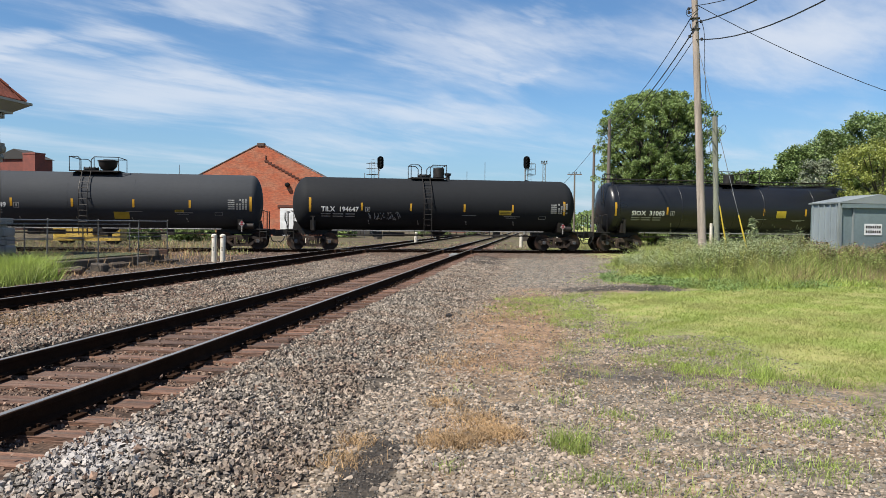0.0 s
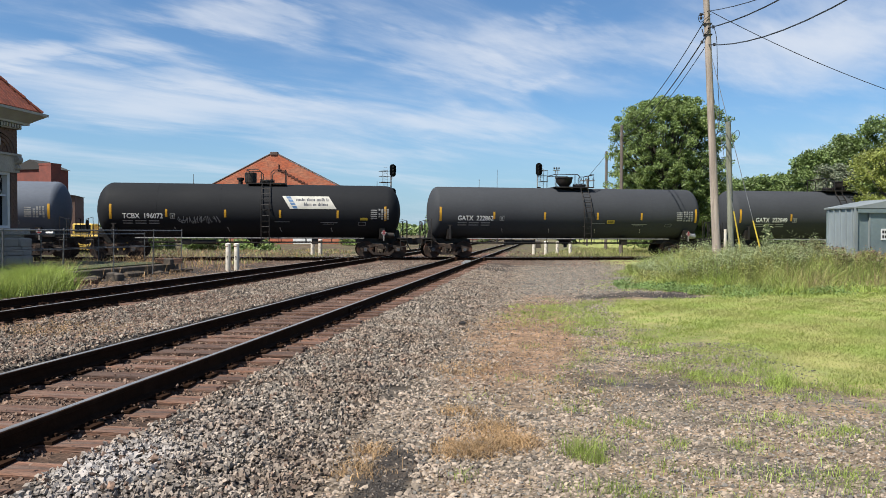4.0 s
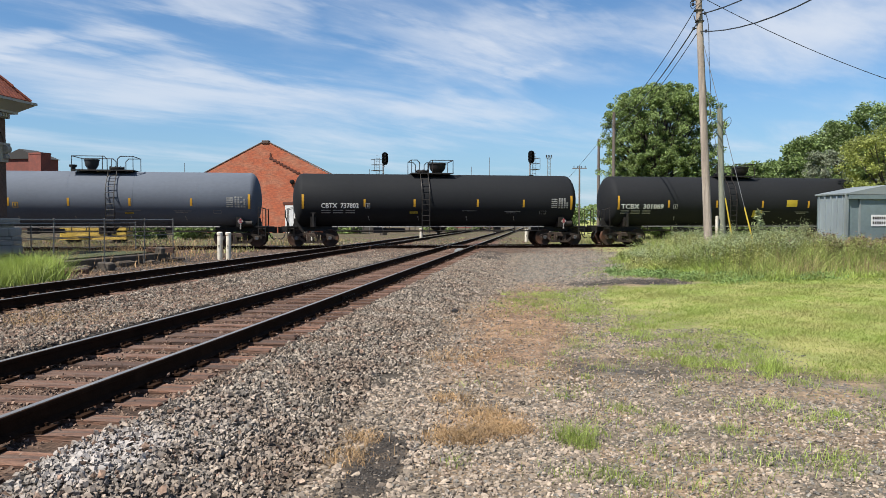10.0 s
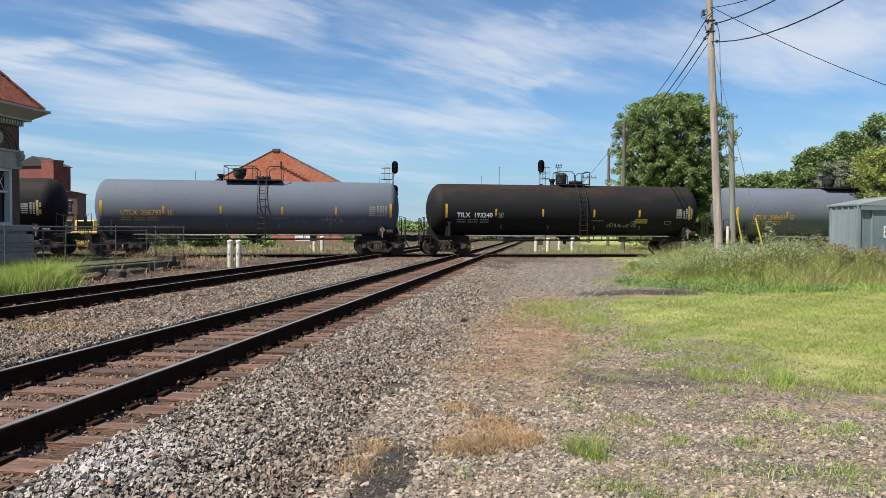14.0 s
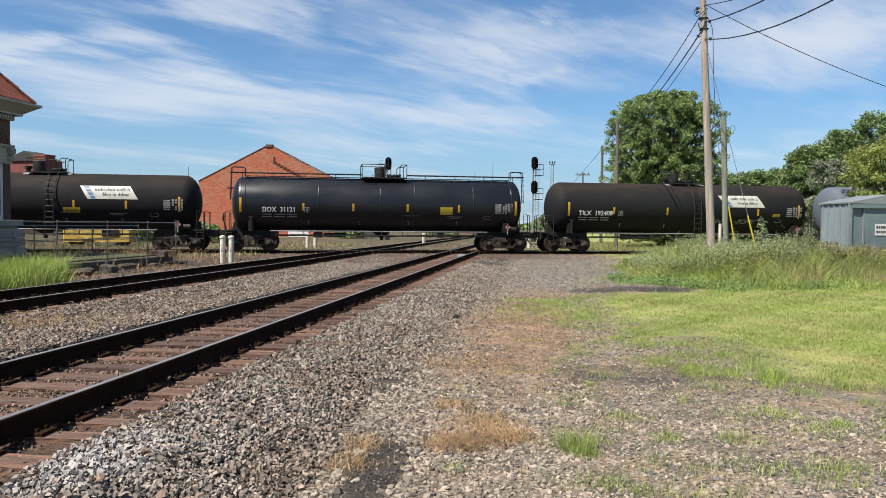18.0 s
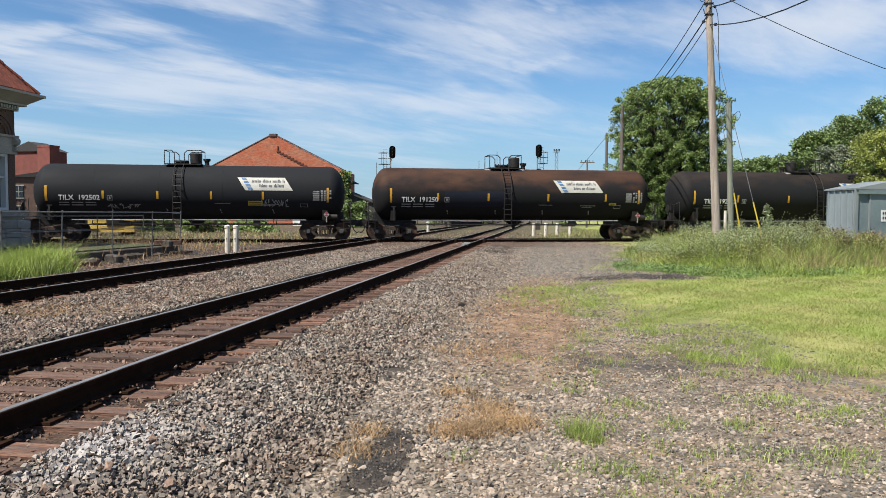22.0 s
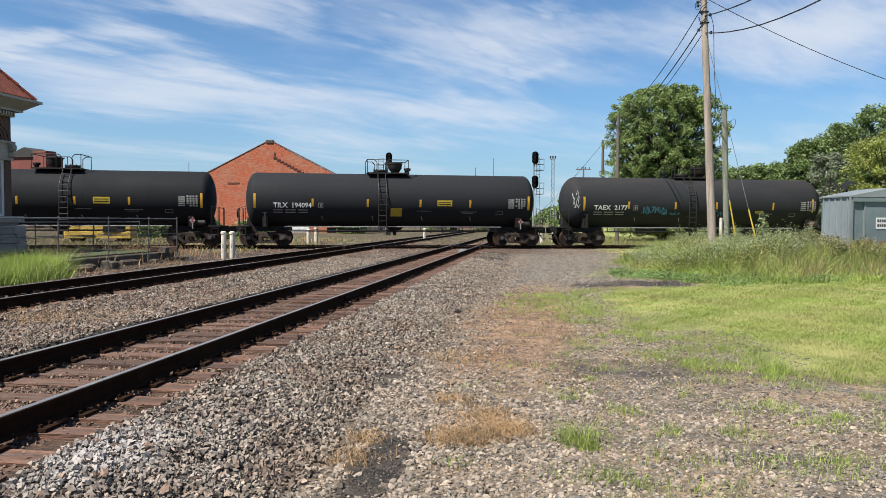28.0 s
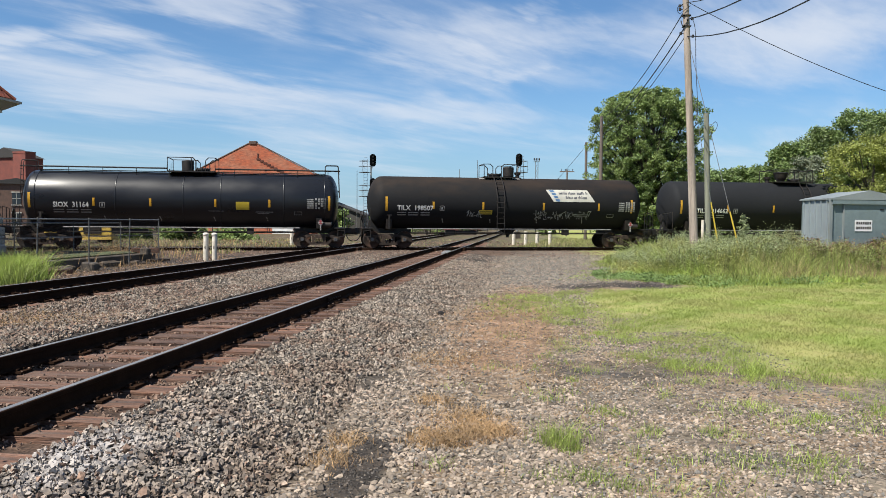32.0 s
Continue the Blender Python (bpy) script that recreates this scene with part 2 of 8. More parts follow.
LETTER_DIM = material("faded_stencil", (0.38, 0.38, 0.37), 0.6, dark=0.6, light=1.2, grain=8, bump=0.02)
LETTER_YELLOW = material("yellow_stencil", (0.75, 0.45, 0.05), 0.6, dark=0.7, light=1.2, grain=5, bump=0.02)
PLATE_YELLOW = material("yellow_plate", (0.62, 0.45, 0.03), 0.5, dark=0.8, light=1.1, grain=3, bump=0.02)
BANNER = material("cream_banner", (0.72, 0.70, 0.62), 0.5, dark=0.85, light=1.08, grain=3, bump=0.02)
BANNER_BLUE = material("banner_blue", (0.10, 0.22, 0.42), 0.5, bump=0.02)
BANNER_GREEN = material("banner_green", (0.07, 0.075, 0.10), 0.5, bump=0.02)
PLACARD_RED = material("placard_red", (0.36, 0.04, 0.05), 0.5, bump=0.02)
SPRAY_WHITE = material("spray_paint_pale", (0.38, 0.39, 0.39), 0.6, bump=0)
SPRAY_BLUE = material("spray_paint_blue", (0.07, 0.30, 0.48), 0.6, bump=0)
BALLAST = material("ballast_stone", (0.332, 0.278, 0.226), 0.9, dark=0.6, light=1.4, grain=14, fine=50, bump=0.3, bump_scale=45, island=0.7, dust=((-2.5, 2.95, 0.36, 0.75, 0.85), (-2.3, 3.4, 0.8, 1.9, 0.2)), tint=(0.25, 0.172, 0.122), tint_amount=0.7, tint_scale=2, world_space=True)
BALLAST_BROWN = material("ballast_rusty", (0.262, 0.172, 0.126), 0.9, dark=0.6, light=1.35, grain=14, fine=50, bump=0.3, bump_scale=45, island=0.45, world_space=True)
PEBBLE = material("pebbles", (0.39, 0.31, 0.24), 0.9, dark=0.7, light=1.25, grain=10, fine=45, bump=0.2, bump_scale=40, island=0.62, tint=(0.30, 0.245, 0.19), tint_amount=0.9, tint_scale=1.2, world_space=True)
BRICK_DARK = material("brown_brick", (0.18, 0.106, 0.078), 0.9, grain=2, fine=14, bump=0.4, bump_scale=10, island=0.2)
BRICK_RED = material("far_red_brick", (0.26, 0.075, 0.055), 0.9, grain=1, fine=8, bump=0.2)
LIMESTONE = material("weathered_limestone", (0.58, 0.53, 0.46), 0.85, grain=1.5, fine=20, bump=0.35, bump_scale=9, island=0.15, tint=(0.46, 0.42, 0.365))
ROOF_TILE = material("clay_roof_tile", (0.38, 0.098, 0.050), 0.8, grain=3, fine=20, bump=0.2, objrand=0.25, island=0.25, tint=(0.24, 0.07, 0.045))
PAINT_CREAM = material("cream_trim_paint", (0.55, 0.52, 0.45), 0.6, dark=0.85, light=1.1, grain=2, bump=0.05)
PAINT_WHITE = material("white_paint", (1.0, 1.0, 0.98), 0.55, dark=0.85, light=1.06, grain=2, bump=0.05)
PIPE_WHITE = material("white_plastic_post", (1.05, 0.98, 0.85), 0.5, dark=0.8, light=1.06, grain=4, bump=0.04, tint=(0.62, 0.50, 0.34), tint_amount=0.8)
GLASS_DARK = material("dark_window_glass", (0.02, 0.024, 0.028), 0.08, bump=0.0, spec=0.8)
CONCRETE = material("old_concrete", (0.105, 0.084, 0.066), 0.9, grain=2, fine=25, bump=0.4, bump_scale=15, tint=(0.14, 0.118, 0.096), tint_amount=0.7)
GALV = material("galvanised_steel", (0.36, 0.37, 0.37), 0.5, 0.6, grain=6, bump=0.05)
FENCE_STEEL = material("fence_steel", (0.20, 0.20, 0.20), 0.6, 0.5, grain=6, bump=0.05)
POLE_WOOD = material("weathered_pole_wood", (0.50, 0.42, 0.35), 0.9, dark=0.7, light=1.2, grain=2.5, fine=18, bump=0.5, bump_scale=10, stretch=(5, 5, 0.35), tint=(0.32, 0.25, 0.20), tint_amount=0.5)
POLE_GREEN = material("treated_pole_wood", (0.27, 0.28, 0.21), 0.9, grain=2.5, fine=18, bump=0.5, bump_scale=10, stretch=(5, 5, 0.35))
POLE_FAR = material("old_pole_wood", (0.19, 0.155, 0.13), 0.9, grain=2, bump=0.3, stretch=(5, 5, 0.35))
CABLE = material("black_cable", (0.012, 0.012, 0.014), 0.6, bump=0)
WIRE = material("steel_wire", (0.30, 0.31, 0.32), 0.5, 0.4, bump=0)
GUARD_YELLOW = material("yellow_guy_guard", (0.75, 0.55, 0.05), 0.45, dark=0.9, light=1.06, bump=0.02)
SIGNAL_BLACK = material("signal_black", (0.007, 0.007, 0.008), 0.75, spec=0.15, grain=5, bump=0.05)
LENS = material("dark_signal_lens", (0.03, 0.012, 0.010), 0.15, bump=0)
SILVER = material("aluminium_paint", (0.45, 0.46, 0.47), 0.5, 0.4, bump=0.03)
SHED_METAL = material("grey_green_sheet_metal", (0.25, 0.32, 0.33), 0.5, 0.25, dark=0.88, light=1.1, grain=1.2, fine=9, bump=0.06)
SHED_ROOF = material("shed_roof_metal", (0.36, 0.40, 0.40), 0.5, 0.3, dark=0.88, light=1.1, grain=1, bump=0.05)
SHED_SIDE = material("ribbed_sheet_metal", (0.47, 0.54, 0.57), 0.45, 0.35, dark=0.88, light=1.1, grain=1, bump=0.05)
LEAF = material("tree_leaf", (0.28, 0.395, 0.125), 0.55, dark=0.75, light=1.3, grain=0.5, fine=3, bump=0, island=0.45, tint=(0.33, 0.41, 0.14), tint_amount=0.6, tint_scale=0.5, thin=0.40)
LEAF_FAR = material("woods_leaf", (0.25, 0.355, 0.115), 0.6, dark=0.7, light=1.3, grain=0.3, fine=2, bump=0, island=0.4, tint=(0.22, 0.29, 0.10), tint_scale=0.25, thin=0.33)
LEAF_YELLOW = material("yellow_green_leaf", (0.41, 0.46, 0.115), 0.55, dark=0.75, light=1.3, grain=0.4, fine=3, bump=0, island=0.4, tint=(0.28, 0.34, 0.08), thin=0.4)
LEAF_SILVER = material("silver_green_leaf", (0.37, 0.42, 0.28), 0.55, grain=0.5, fine=3, bump=0, island=0.4, thin=0.4)
BARK = material("bark", (0.12, 0.10, 0.082), 0.95, grain=3, bump=0.6, bump_scale=10, stretch=(3, 3, 0.6))
GRASS = material("lawn_blade", (0.40, 0.50, 0.11), 0.6, dark=0.85, light=1.15, grain=0.5, fine=3, bump=0, island=0.12, tint=(0.47, 0.46, 0.165), tint_amount=0.9, tint_scale=0.6, world_space=True, thin=0.4)
GRASS_TALL = material("tall_weed_blade", (0.40, 0.47, 0.125), 0.6, dark=0.75, light=1.3, grain=0.6, fine=3, bump=0, island=0.4, tint=(0.60, 0.52, 0.23), tint_amount=0.9, tint_scale=0.5, world_space=True, thin=0.4)
GRASS_LUSH = material('lush_blade', (0.42, 0.54, 0.11), 0.6, dark=0.75, light=1.3, grain=0.6, fine=3, bump=0, island=0.4, tint=(0.42, 0.50, 0.14), tint_amount=0.7, tint_scale=0.7, world_space=True, thin=0.4)
SIDE_PIPE = material('grey_pipe', (0.36, 0.36, 0.37), 0.5, 0.3, bump=0.05)
GRASS_DRY = material("dry_grass", (0.50, 0.315, 0.15), 0.8, dark=0.7, light=1.25, grain=2, bump=0, island=0.4, world_space=True)
FLOWER_WHITE = material("cream_flower_heads", (0.52, 0.54, 0.38), 0.8, dark=0.8, light=1.1, bump=0, island=0.3)
FLOWER_YELLOW = material("yellow_flower_heads", (0.42, 0.33, 0.04), 0.8, bump=0, island=0.3)
FLOWER_BROWN = material("brown_seed_heads", (0.24, 0.15, 0.09), 0.9, bump=0, island=0.3)
CAR_WHITE = material("white_car_paint", (0.75, 0.76, 0.77), 0.3, bump=0)
MACHINE_YELLOW = material("machine_yellow", (1.0, 0.68, 0.12), 0.5, grain=2, bump=0.05, tint=(0.62, 0.42, 0.16))


# ---- mesh helpers ----
class Geo:
    """Collects vertices and faces of one mesh."""

    def __init__(self):
        self.v, self.f = [], []

    def add(self, verts, faces):
        o = len(self.v)
        self.v.extend(tuple(p) for p in verts)
        self.f.extend(tuple(i + o for i in f) for f in faces)
        return self

    def box(self, cx, cy, cz, sx, sy, sz, m=None, taper=1.0):
        x, y, z = sx / 2, sy / 2, sz / 2
        p = [(-x, -y, -z), (x, -y, -z), (x, y, -z), (-x, y, -z),
             (-x * taper, -y * taper, z), (x * taper, -y * taper, z), (x * taper, y * taper, z), (-x * taper, y * taper, z)]
        p = [Vector(q) for q in p]
        if m is not None:
            p = [m @ q for q in p]
        return self.add([(q.x + cx, q.y + cy, q.z + cz) for q in p],
                        [(3, 2, 1, 0), (4, 5, 6, 7), (0, 1, 5, 4), (1, 2, 6, 5), (2, 3, 7, 6), (3, 0, 4, 7)])

    def bevel_box(self, cx, cy, cz, sx, sy, sz, b=0.01):
        """A box with chamfered upright edges and top rim."""
        x, y, z = sx / 2, sy / 2, sz / 2
        ring = [(-x + b, -y), (x - b, -y), (x, -y + b), (x, y - b), (x - b, y), (-x + b, y), (-x, y - b), (-x, -y + b)]
        v, fcs = [], []
        for zz, k in ((-z, 1.0), (z - b, 1.0), (z, None)):
            for px, py in ring:
                if k is None:
                    px, py = px * (x - b) / x, py * (y - b) / y
                v.append((cx + px, cy + py, cz + zz))
        for r in range(2):
            for i in range(8):
                j = (i + 1) % 8
                fcs.append((r * 8 + i, r * 8 + j, r * 8 + 8 + j, r * 8 + 8 + i))
        fcs += [tuple(range(16, 24)), tuple(range(7, -1, -1))]
        return self.add(v, fcs)

    def cyl(self, p0, p1, r0, r1=None, n=10, caps=True):
        p0, p1 = Vector(p0), Vector(p1)
        r1 = r0 if r1 is None else r1
        a = (p1 - p0).normalized()
        u = a.orthogonal().normalized()
        w = a.cross(u)
        v = []
        for p, r in ((p0, r0), (p1, r1)):
            for i in range(n):
                t = 2 * math.pi * i / n
                v.append(p + u * (r * math.cos(t)) + w * (r * math.sin(t)))
        f = [(i, (i + 1) % n, n + (i + 1) % n, n + i) for i in range(n)]
        if caps:
            f += [tuple(range(n - 1, -1, -1)), tuple(range(n, 2 * n))]
        return self.add(v, f)

    def tube(self, pts, r, n=6):
        """A bent pipe in one piece."""
        pts = [Vector(p) for p in pts]
        v, last = [], None
        for k, p in enumerate(pts):
            a = ((pts[min(k + 1, len(pts) - 1)] - p).normalized() + (p - pts[max(k - 1, 0)]).normalized())
            a = a.normalized() if a.length > 1e-6 else Vector((0, 0, 1))
            u = a.orthogonal().normalized() if last is None else (last - a * last.dot(a))
            u = u.normalized() if u.length > 1e-4 else a.orthogonal().normalized()
            last, w = u, a.cross(u)
            v += [p + u * (r * math.cos(2 * math.pi * i / n)) + w * (r * math.sin(2 * math.pi * i / n)) for i in range(n)]
        f = [(k * n + i, k * n + (i + 1) % n, k * n + n + (i + 1) % n, k * n + n + i) for k in range(len(pts) - 1) for i in range(n)]
        f += [tuple(range(n - 1, -1, -1)), tuple(range((len(pts) - 1) * n, len(pts) * n))]
        return self.add(v, f)

    def lathe(self, prof, n=32, axis="x", at=(0, 0, 0)):
        """prof: (along, radius) pairs turned about an axis."""
        v, f = [], []
        for s, r in prof:
            for i in range(n):
                t = 2 * math.pi * i / n
                c, d = r * math.cos(t), r * math.sin(t)
                p = {"x": (s, c, d), "y": (d, s, c), "z": (c, d, s)}[axis]
                v.append((p[0] + at[0], p[1] + at[1], p[2] + at[2]))
        for k in range(len(prof) - 1):
            for i in range(n):
                j = (i + 1) % n
                f.append((k * n + i, k * n + j, k * n + n + j, k * n + n + i))
        f += [tuple(range(n - 1, -1, -1)), tuple(range((len(prof) - 1) * n, len(prof) * n))]
        return self.add(v, f)

    def prism(self, outline, d0, d1, plane="xz"):
        """An outline pulled along the third axis."""
        n = len(outline)
        v = []
        for d in (d0, d1):
            for a, b in outline:
                v.append({"xz": (a, d, b), "xy": (a, b, d), "yz": (d, a, b)}[plane])
        f = [(i, (i + 1) % n, n + (i + 1) % n, n + i) for i in range(n)] + [tuple(range(n - 1, -1, -1)), tuple(range(n, 2 * n))]
        return self.add(v, f)

    def mesh(self, name, mat, smooth=None):
        me = bpy.data.meshes.new(name)
        me.from_pydata(self.v, [], self.f)
        bm = bmesh.new()
        bm.from_mesh(me)
        bmesh.ops.recalc_face_normals(bm, faces=bm.faces)
        bm.to_mesh(me)
        bm.free()
        me.materials.append(mat)
        if smooth:
            me.shade_smooth()
            me.set_sharp_from_angle(angle=radians(smooth))
        return me


def part(name, geo, mat, parent=None, label="", smooth=None, m=None):
    me = geo if isinstance(geo, bpy.types.Mesh) else geo.mesh(name, mat, smooth)
    ob = new(name, me)
    ob.parent = parent
    if m is not None:
        ob.matrix_basis = m
    if label:
        ob["label"] = label
    return ob


def thing(name, label, category, m=None, group="", kind=""):
    ob = new(name)
    ob.empty_display_size = 0.3
    if m is not None:
        ob.matrix_basis = m
    return tagged(ob, label, category, group, kind)


def soup(name, verts, faces, mat, smooth=False):
    """A large mesh from arrays of vertices and of faces with equal corner counts."""
    verts, faces = np.asarray(verts, np.float32), np.asarray(faces, np.int32)
    me = bpy.data.meshes.new(name)
    k = faces.shape[1]
    me.vertices.add(len(verts))
    me.vertices.foreach_set("co", verts.ravel())
    me.loops.add(faces.size)
    me.loops.foreach_set("vertex_index", faces.ravel())
    me.polygons.add(len(faces))
    me.polygons.foreach_set("loop_start", np.arange(0, faces.size, k, dtype=np.int32))
    me.polygons.foreach_set("loop_total", np.full(len(faces), k, np.int32))
    me.update(calc_edges=True)
    me.validate()
    me.materials.append(mat)
    if smooth:
        me.shade_smooth()
    return me


# ---- ground ----
RAIL_Z = 0.30                       # rail tops of the two parallel tracks
NEAR_X, FAR_X = -4.22, -9.80        # their centre lines
TRAIN_AT, TRAIN_TURN, TRAIN_Z = Vector((-2.7, 42.3, 0.0)), 16.8, 0.26
TRAIN_DIR = Vector((math.cos(radians(TRAIN_TURN)), math.sin(radians(TRAIN_TURN)), 0))


def smooth01(a, b, x):
    t = np.clip((x - a) / (b - a), 0, 1)
    return t * t * (3 - 2 * t)


def wobble(x, y, s=1.0, seed=0.0):
    """A cheap smooth unevenness between -1 and 1."""
    return (np.sin(x * 1.7 * s + 1.3 + seed) * np.cos(y * 1.3 * s + 0.7 * seed) + 0.6 * np.sin(x * 3.9 * s - y * 2.7 * s + seed * 2.1)
            + 0.4 * np.cos(x * 7.3 * s + y * 8.9 * s + seed)) / 2.0


def ground_z(x, y):
    x, y = np.asarray(x, float), np.asarray(y, float)
    z = 0.10 * smooth01(0.5, 3.0, x) + 0.02 * wobble(x, y, 0.6)
    z = z + 0.10 * smooth01(-1.5, -3.4, x)
    for cx in (NEAR_X, FAR_X):
        d = np.abs(x - cx)
        z = np.where(d < 1.42, 0.065, np.maximum(z, 0.15 - 0.15 * smooth01(1.75, 3.1, d)))
    z = np.maximum(z, 0.06 * smooth01(-11.5, -13.0, x) + 0.02)
    # the crossing line's bed
    across = (x - TRAIN_AT.x) * -TRAIN_DIR.y + (y - TRAIN_AT.y) * TRAIN_DIR.x
    z = np.where(np.abs(across) < 5.0, np.maximum(np.minimum(z, 0.11), 0.05 + 0.045 * (1 - smooth01(1.6, 5.0, np.abs(across)))), z)
    z = z + 0.012 * wobble(x, y, 2.3, 1.0)
    z = np.where(np.hypot(x, y) > 400, 0.05, z)
    return z


def build_ground():
    xs = np.concatenate([-np.geomspace(3000, 45, 14), np.arange(-42, -14, 1.5), np.arange(-14, 6, 0.14), np.arange(6, 30, 0.8), np.geomspace(31, 3000, 16)])
    ys = np.concatenate([-np.geomspace(3000, 12, 12), np.arange(-10, 2, 1.5), np.arange(2, 14, 0.14), np.arange(14, 48, 0.30), np.arange(48, 110, 2.5), np.geomspace(112, 4000, 16)])
    X, Y = np.meshgrid(xs, ys, indexing="ij")
    V = np.stack([X, Y, ground_z(X, Y)], -1).reshape(-1, 3)
    n, k = len(xs), len(ys)
    i, j = np.meshgrid(np.arange(n - 1), np.arange(k - 1), indexing="ij")
    a = (i * k + j).ravel()
    ob = new("ground", soup("ground", V, np.stack([a, a + k, a + k + 1, a + 1], -1), GROUND, True))
    tagged(ob, "gravel, bare earth and patchy green grass ground", "ground", kind="structure")


def ground_material():
    mt = bpy.data.materials.new("ground_soil")
    mt.use_nodes = True
    nt = mt.node_tree
    N, L = nt.nodes.new, nt.links.new
    b = nt.nodes["Principled BSDF"]
    b.inputs["Specular IOR Level"].default_value = 0.25
    pos = N("ShaderNodeNewGeometry").outputs["Position"]
    sep = N("ShaderNodeSeparateXYZ")
    L(pos, sep.inputs[0])

    def m(op, *args):
        n = N("ShaderNodeMath")
        n.operation = op
        for i, v in enumerate(args):
            if isinstance(v, (int, float)):
                n.inputs[i].default_value = v
            else:
                L(v, n.inputs[i])
        return n.outputs[0]

    def tex(scale, detail=4, rough=0.55):
        n = N("ShaderNodeTexNoise")
        n.inputs["Scale"].default_value, n.inputs["Detail"].default_value, n.inputs["Roughness"].default_value = scale, detail, rough
        L(pos, n.inputs["Vector"])
        return n.outputs["Fac"]

    def cell(scale, out):
        n = N("ShaderNodeTexVoronoi")
        n.inputs["Scale"].default_value = scale
        L(pos, n.inputs["Vector"])
        return n.outputs[out]

    def rng(v, a, c, lo=0.0, hi=1.0):
        n = N("ShaderNodeMapRange")
        n.interpolation_type = "SMOOTHSTEP"
        n.inputs[1].default_value, n.inputs[2].default_value, n.inputs[3].default_value, n.inputs[4].default_value = a, c, lo, hi
        L(v, n.inputs[0])
        return n.outputs[0]

    def mix(fac, a, c):
        n = N("ShaderNodeMix")
        n.data_type = "RGBA"
        L(fac, n.inputs["Factor"])
        for k, v in ((6, a), (7, c)):
            if isinstance(v, tuple):
                n.inputs[k].default_value = (*v, 1)
            else:
                L(v, n.inputs[k])
        return n.outputs[2]

    x, y = sep.outputs[0], sep.outputs[1]
    edge = m("MULTIPLY", m("SUBTRACT", tex(0.55, 5), 0.5), 3.2)
    speck = m("MULTIPLY", m("SUBTRACT", tex(5.0, 5), 0.5), 1.4)
    # line between gravel and lawn: x grows with nearness to the camera
    line = m("ADD", m("ADD", m("SUBTRACT", x, m("ADD", m("MAXIMUM", m("SUBTRACT", 4.6, m("MULTIPLY", y, 0.30)), 0.5), m("ADD", rng(y, 15.5, 18.5, 0.0, 2.1), rng(y, 7.2, 6.1, 0.0, 0.9)))), edge), speck)
    lawn = rng(line, -0.3, 1.9)
    far_lawn = m("MULTIPLY", rng(y, 44.5, 47.0), rng(x, -3.5, 1.0))
    stone_hue = N("ShaderNodeSeparateColor")
    L(cell(24.0, "Color"), stone_hue.inputs[0])
    gap = rng(cell(24.0, "Distance"), 0.012, 0.03, 1.0, 0.72)
    grit = mix(rng(tex(1.1, 5), 0.42, 0.6), (0.32, 0.265, 0.20), (0.39, 0.28, 0.185))
    grit = mix(rng(tex(0.8, 4), 0.55, 0.68), grit, (0.20, 0.18, 0.165))
    # near-black ground by the tracks: shade between the ballast stones put into its colour
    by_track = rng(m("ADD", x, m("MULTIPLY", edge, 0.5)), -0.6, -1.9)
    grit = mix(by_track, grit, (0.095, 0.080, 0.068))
    between = m("MULTIPLY", rng(m("ABSOLUTE", m("SUBTRACT", x, NEAR_X)), 1.45, 1.25), rng(y, 60, 50))
    grit = mix(m("MULTIPLY", between, 0.85), grit, (0.19, 0.115, 0.080))
    # worn gravel road towards the crossing
    road = m("MULTIPLY", m("MULTIPLY", rng(y, 17, 22), rng(m("ADD", x, m("MULTIPLY", edge, 0.4)), -1.2, -0.4)), rng(y, 46, 38))
    grit = mix(road, grit, (0.31, 0.282, 0.238))
    # trodden brown earth round the crossing, straw and green beyond it
    across = m("ADD", m("MULTIPLY", m("SUBTRACT", x, TRAIN_AT.x), -TRAIN_DIR.y), m("MULTIPLY", m("SUBTRACT", y, TRAIN_AT.y), TRAIN_DIR.x))
    near_line = m("MULTIPLY", rng(m("ADD", across, m("MULTIPLY", edge, 1.2)), -9.0, -4.0), rng(m("ADD", across, m("MULTIPLY", edge, 1.2)), 7.0, 3.0))
    grit = mix(m("MULTIPLY", near_line, rng(x, 1.5, -2.0, 0.35, 0.9)), grit, (0.185, 0.125, 0.092))
    beyond = rng(m("ADD", across, m("MULTIPLY", edge, 1.5)), 4.5, 7.5)
    straw = mix(rng(tex(0.25, 5), 0.42, 0.58), (0.22, 0.155, 0.105), (0.18, 0.165, 0.075))
    grit = mix(m("MULTIPLY", beyond, 0.85), grit, straw)

    # trampled tone at arm's length and broad wear
    mottle = m("MULTIPLY", rng(tex(2.2, 8, 0.65), 0.3, 0.7, 0.62, 1.38), rng(tex(0.35, 4), 0.3, 0.7, 0.82, 1.18))

    def patch(cx, cy, rx, ry):
        ax = m("DIVIDE", m("SUBTRACT", x, cx), rx)
        ay = m("DIVIDE", m("SUBTRACT", y, cy), ry)
        d = m("ADD", m("SQRT", m("ADD", m("MULTIPLY", ax, ax), m("MULTIPLY", ay, ay))), m("MULTIPLY", edge, 0.22))
        return rng(m("ADD", d, m("MULTIPLY", speck, 0.5)), 1.25, 0.65)

    # old cinders and oil in the gravel, and drier reddish stretches
    for cx, cy, rx, ry in ((-0.1, 11.5, 0.95, 5.0), (-0.2, 4.6, 0.5, 0.5), (-0.6, 7.6, 0.45, 1.0), (0.3, 17.5, 0.8, 1.6)):
        grit = mix(m("MULTIPLY", patch(cx, cy, rx, ry), 0.85), grit, (0.43, 0.27, 0.17))
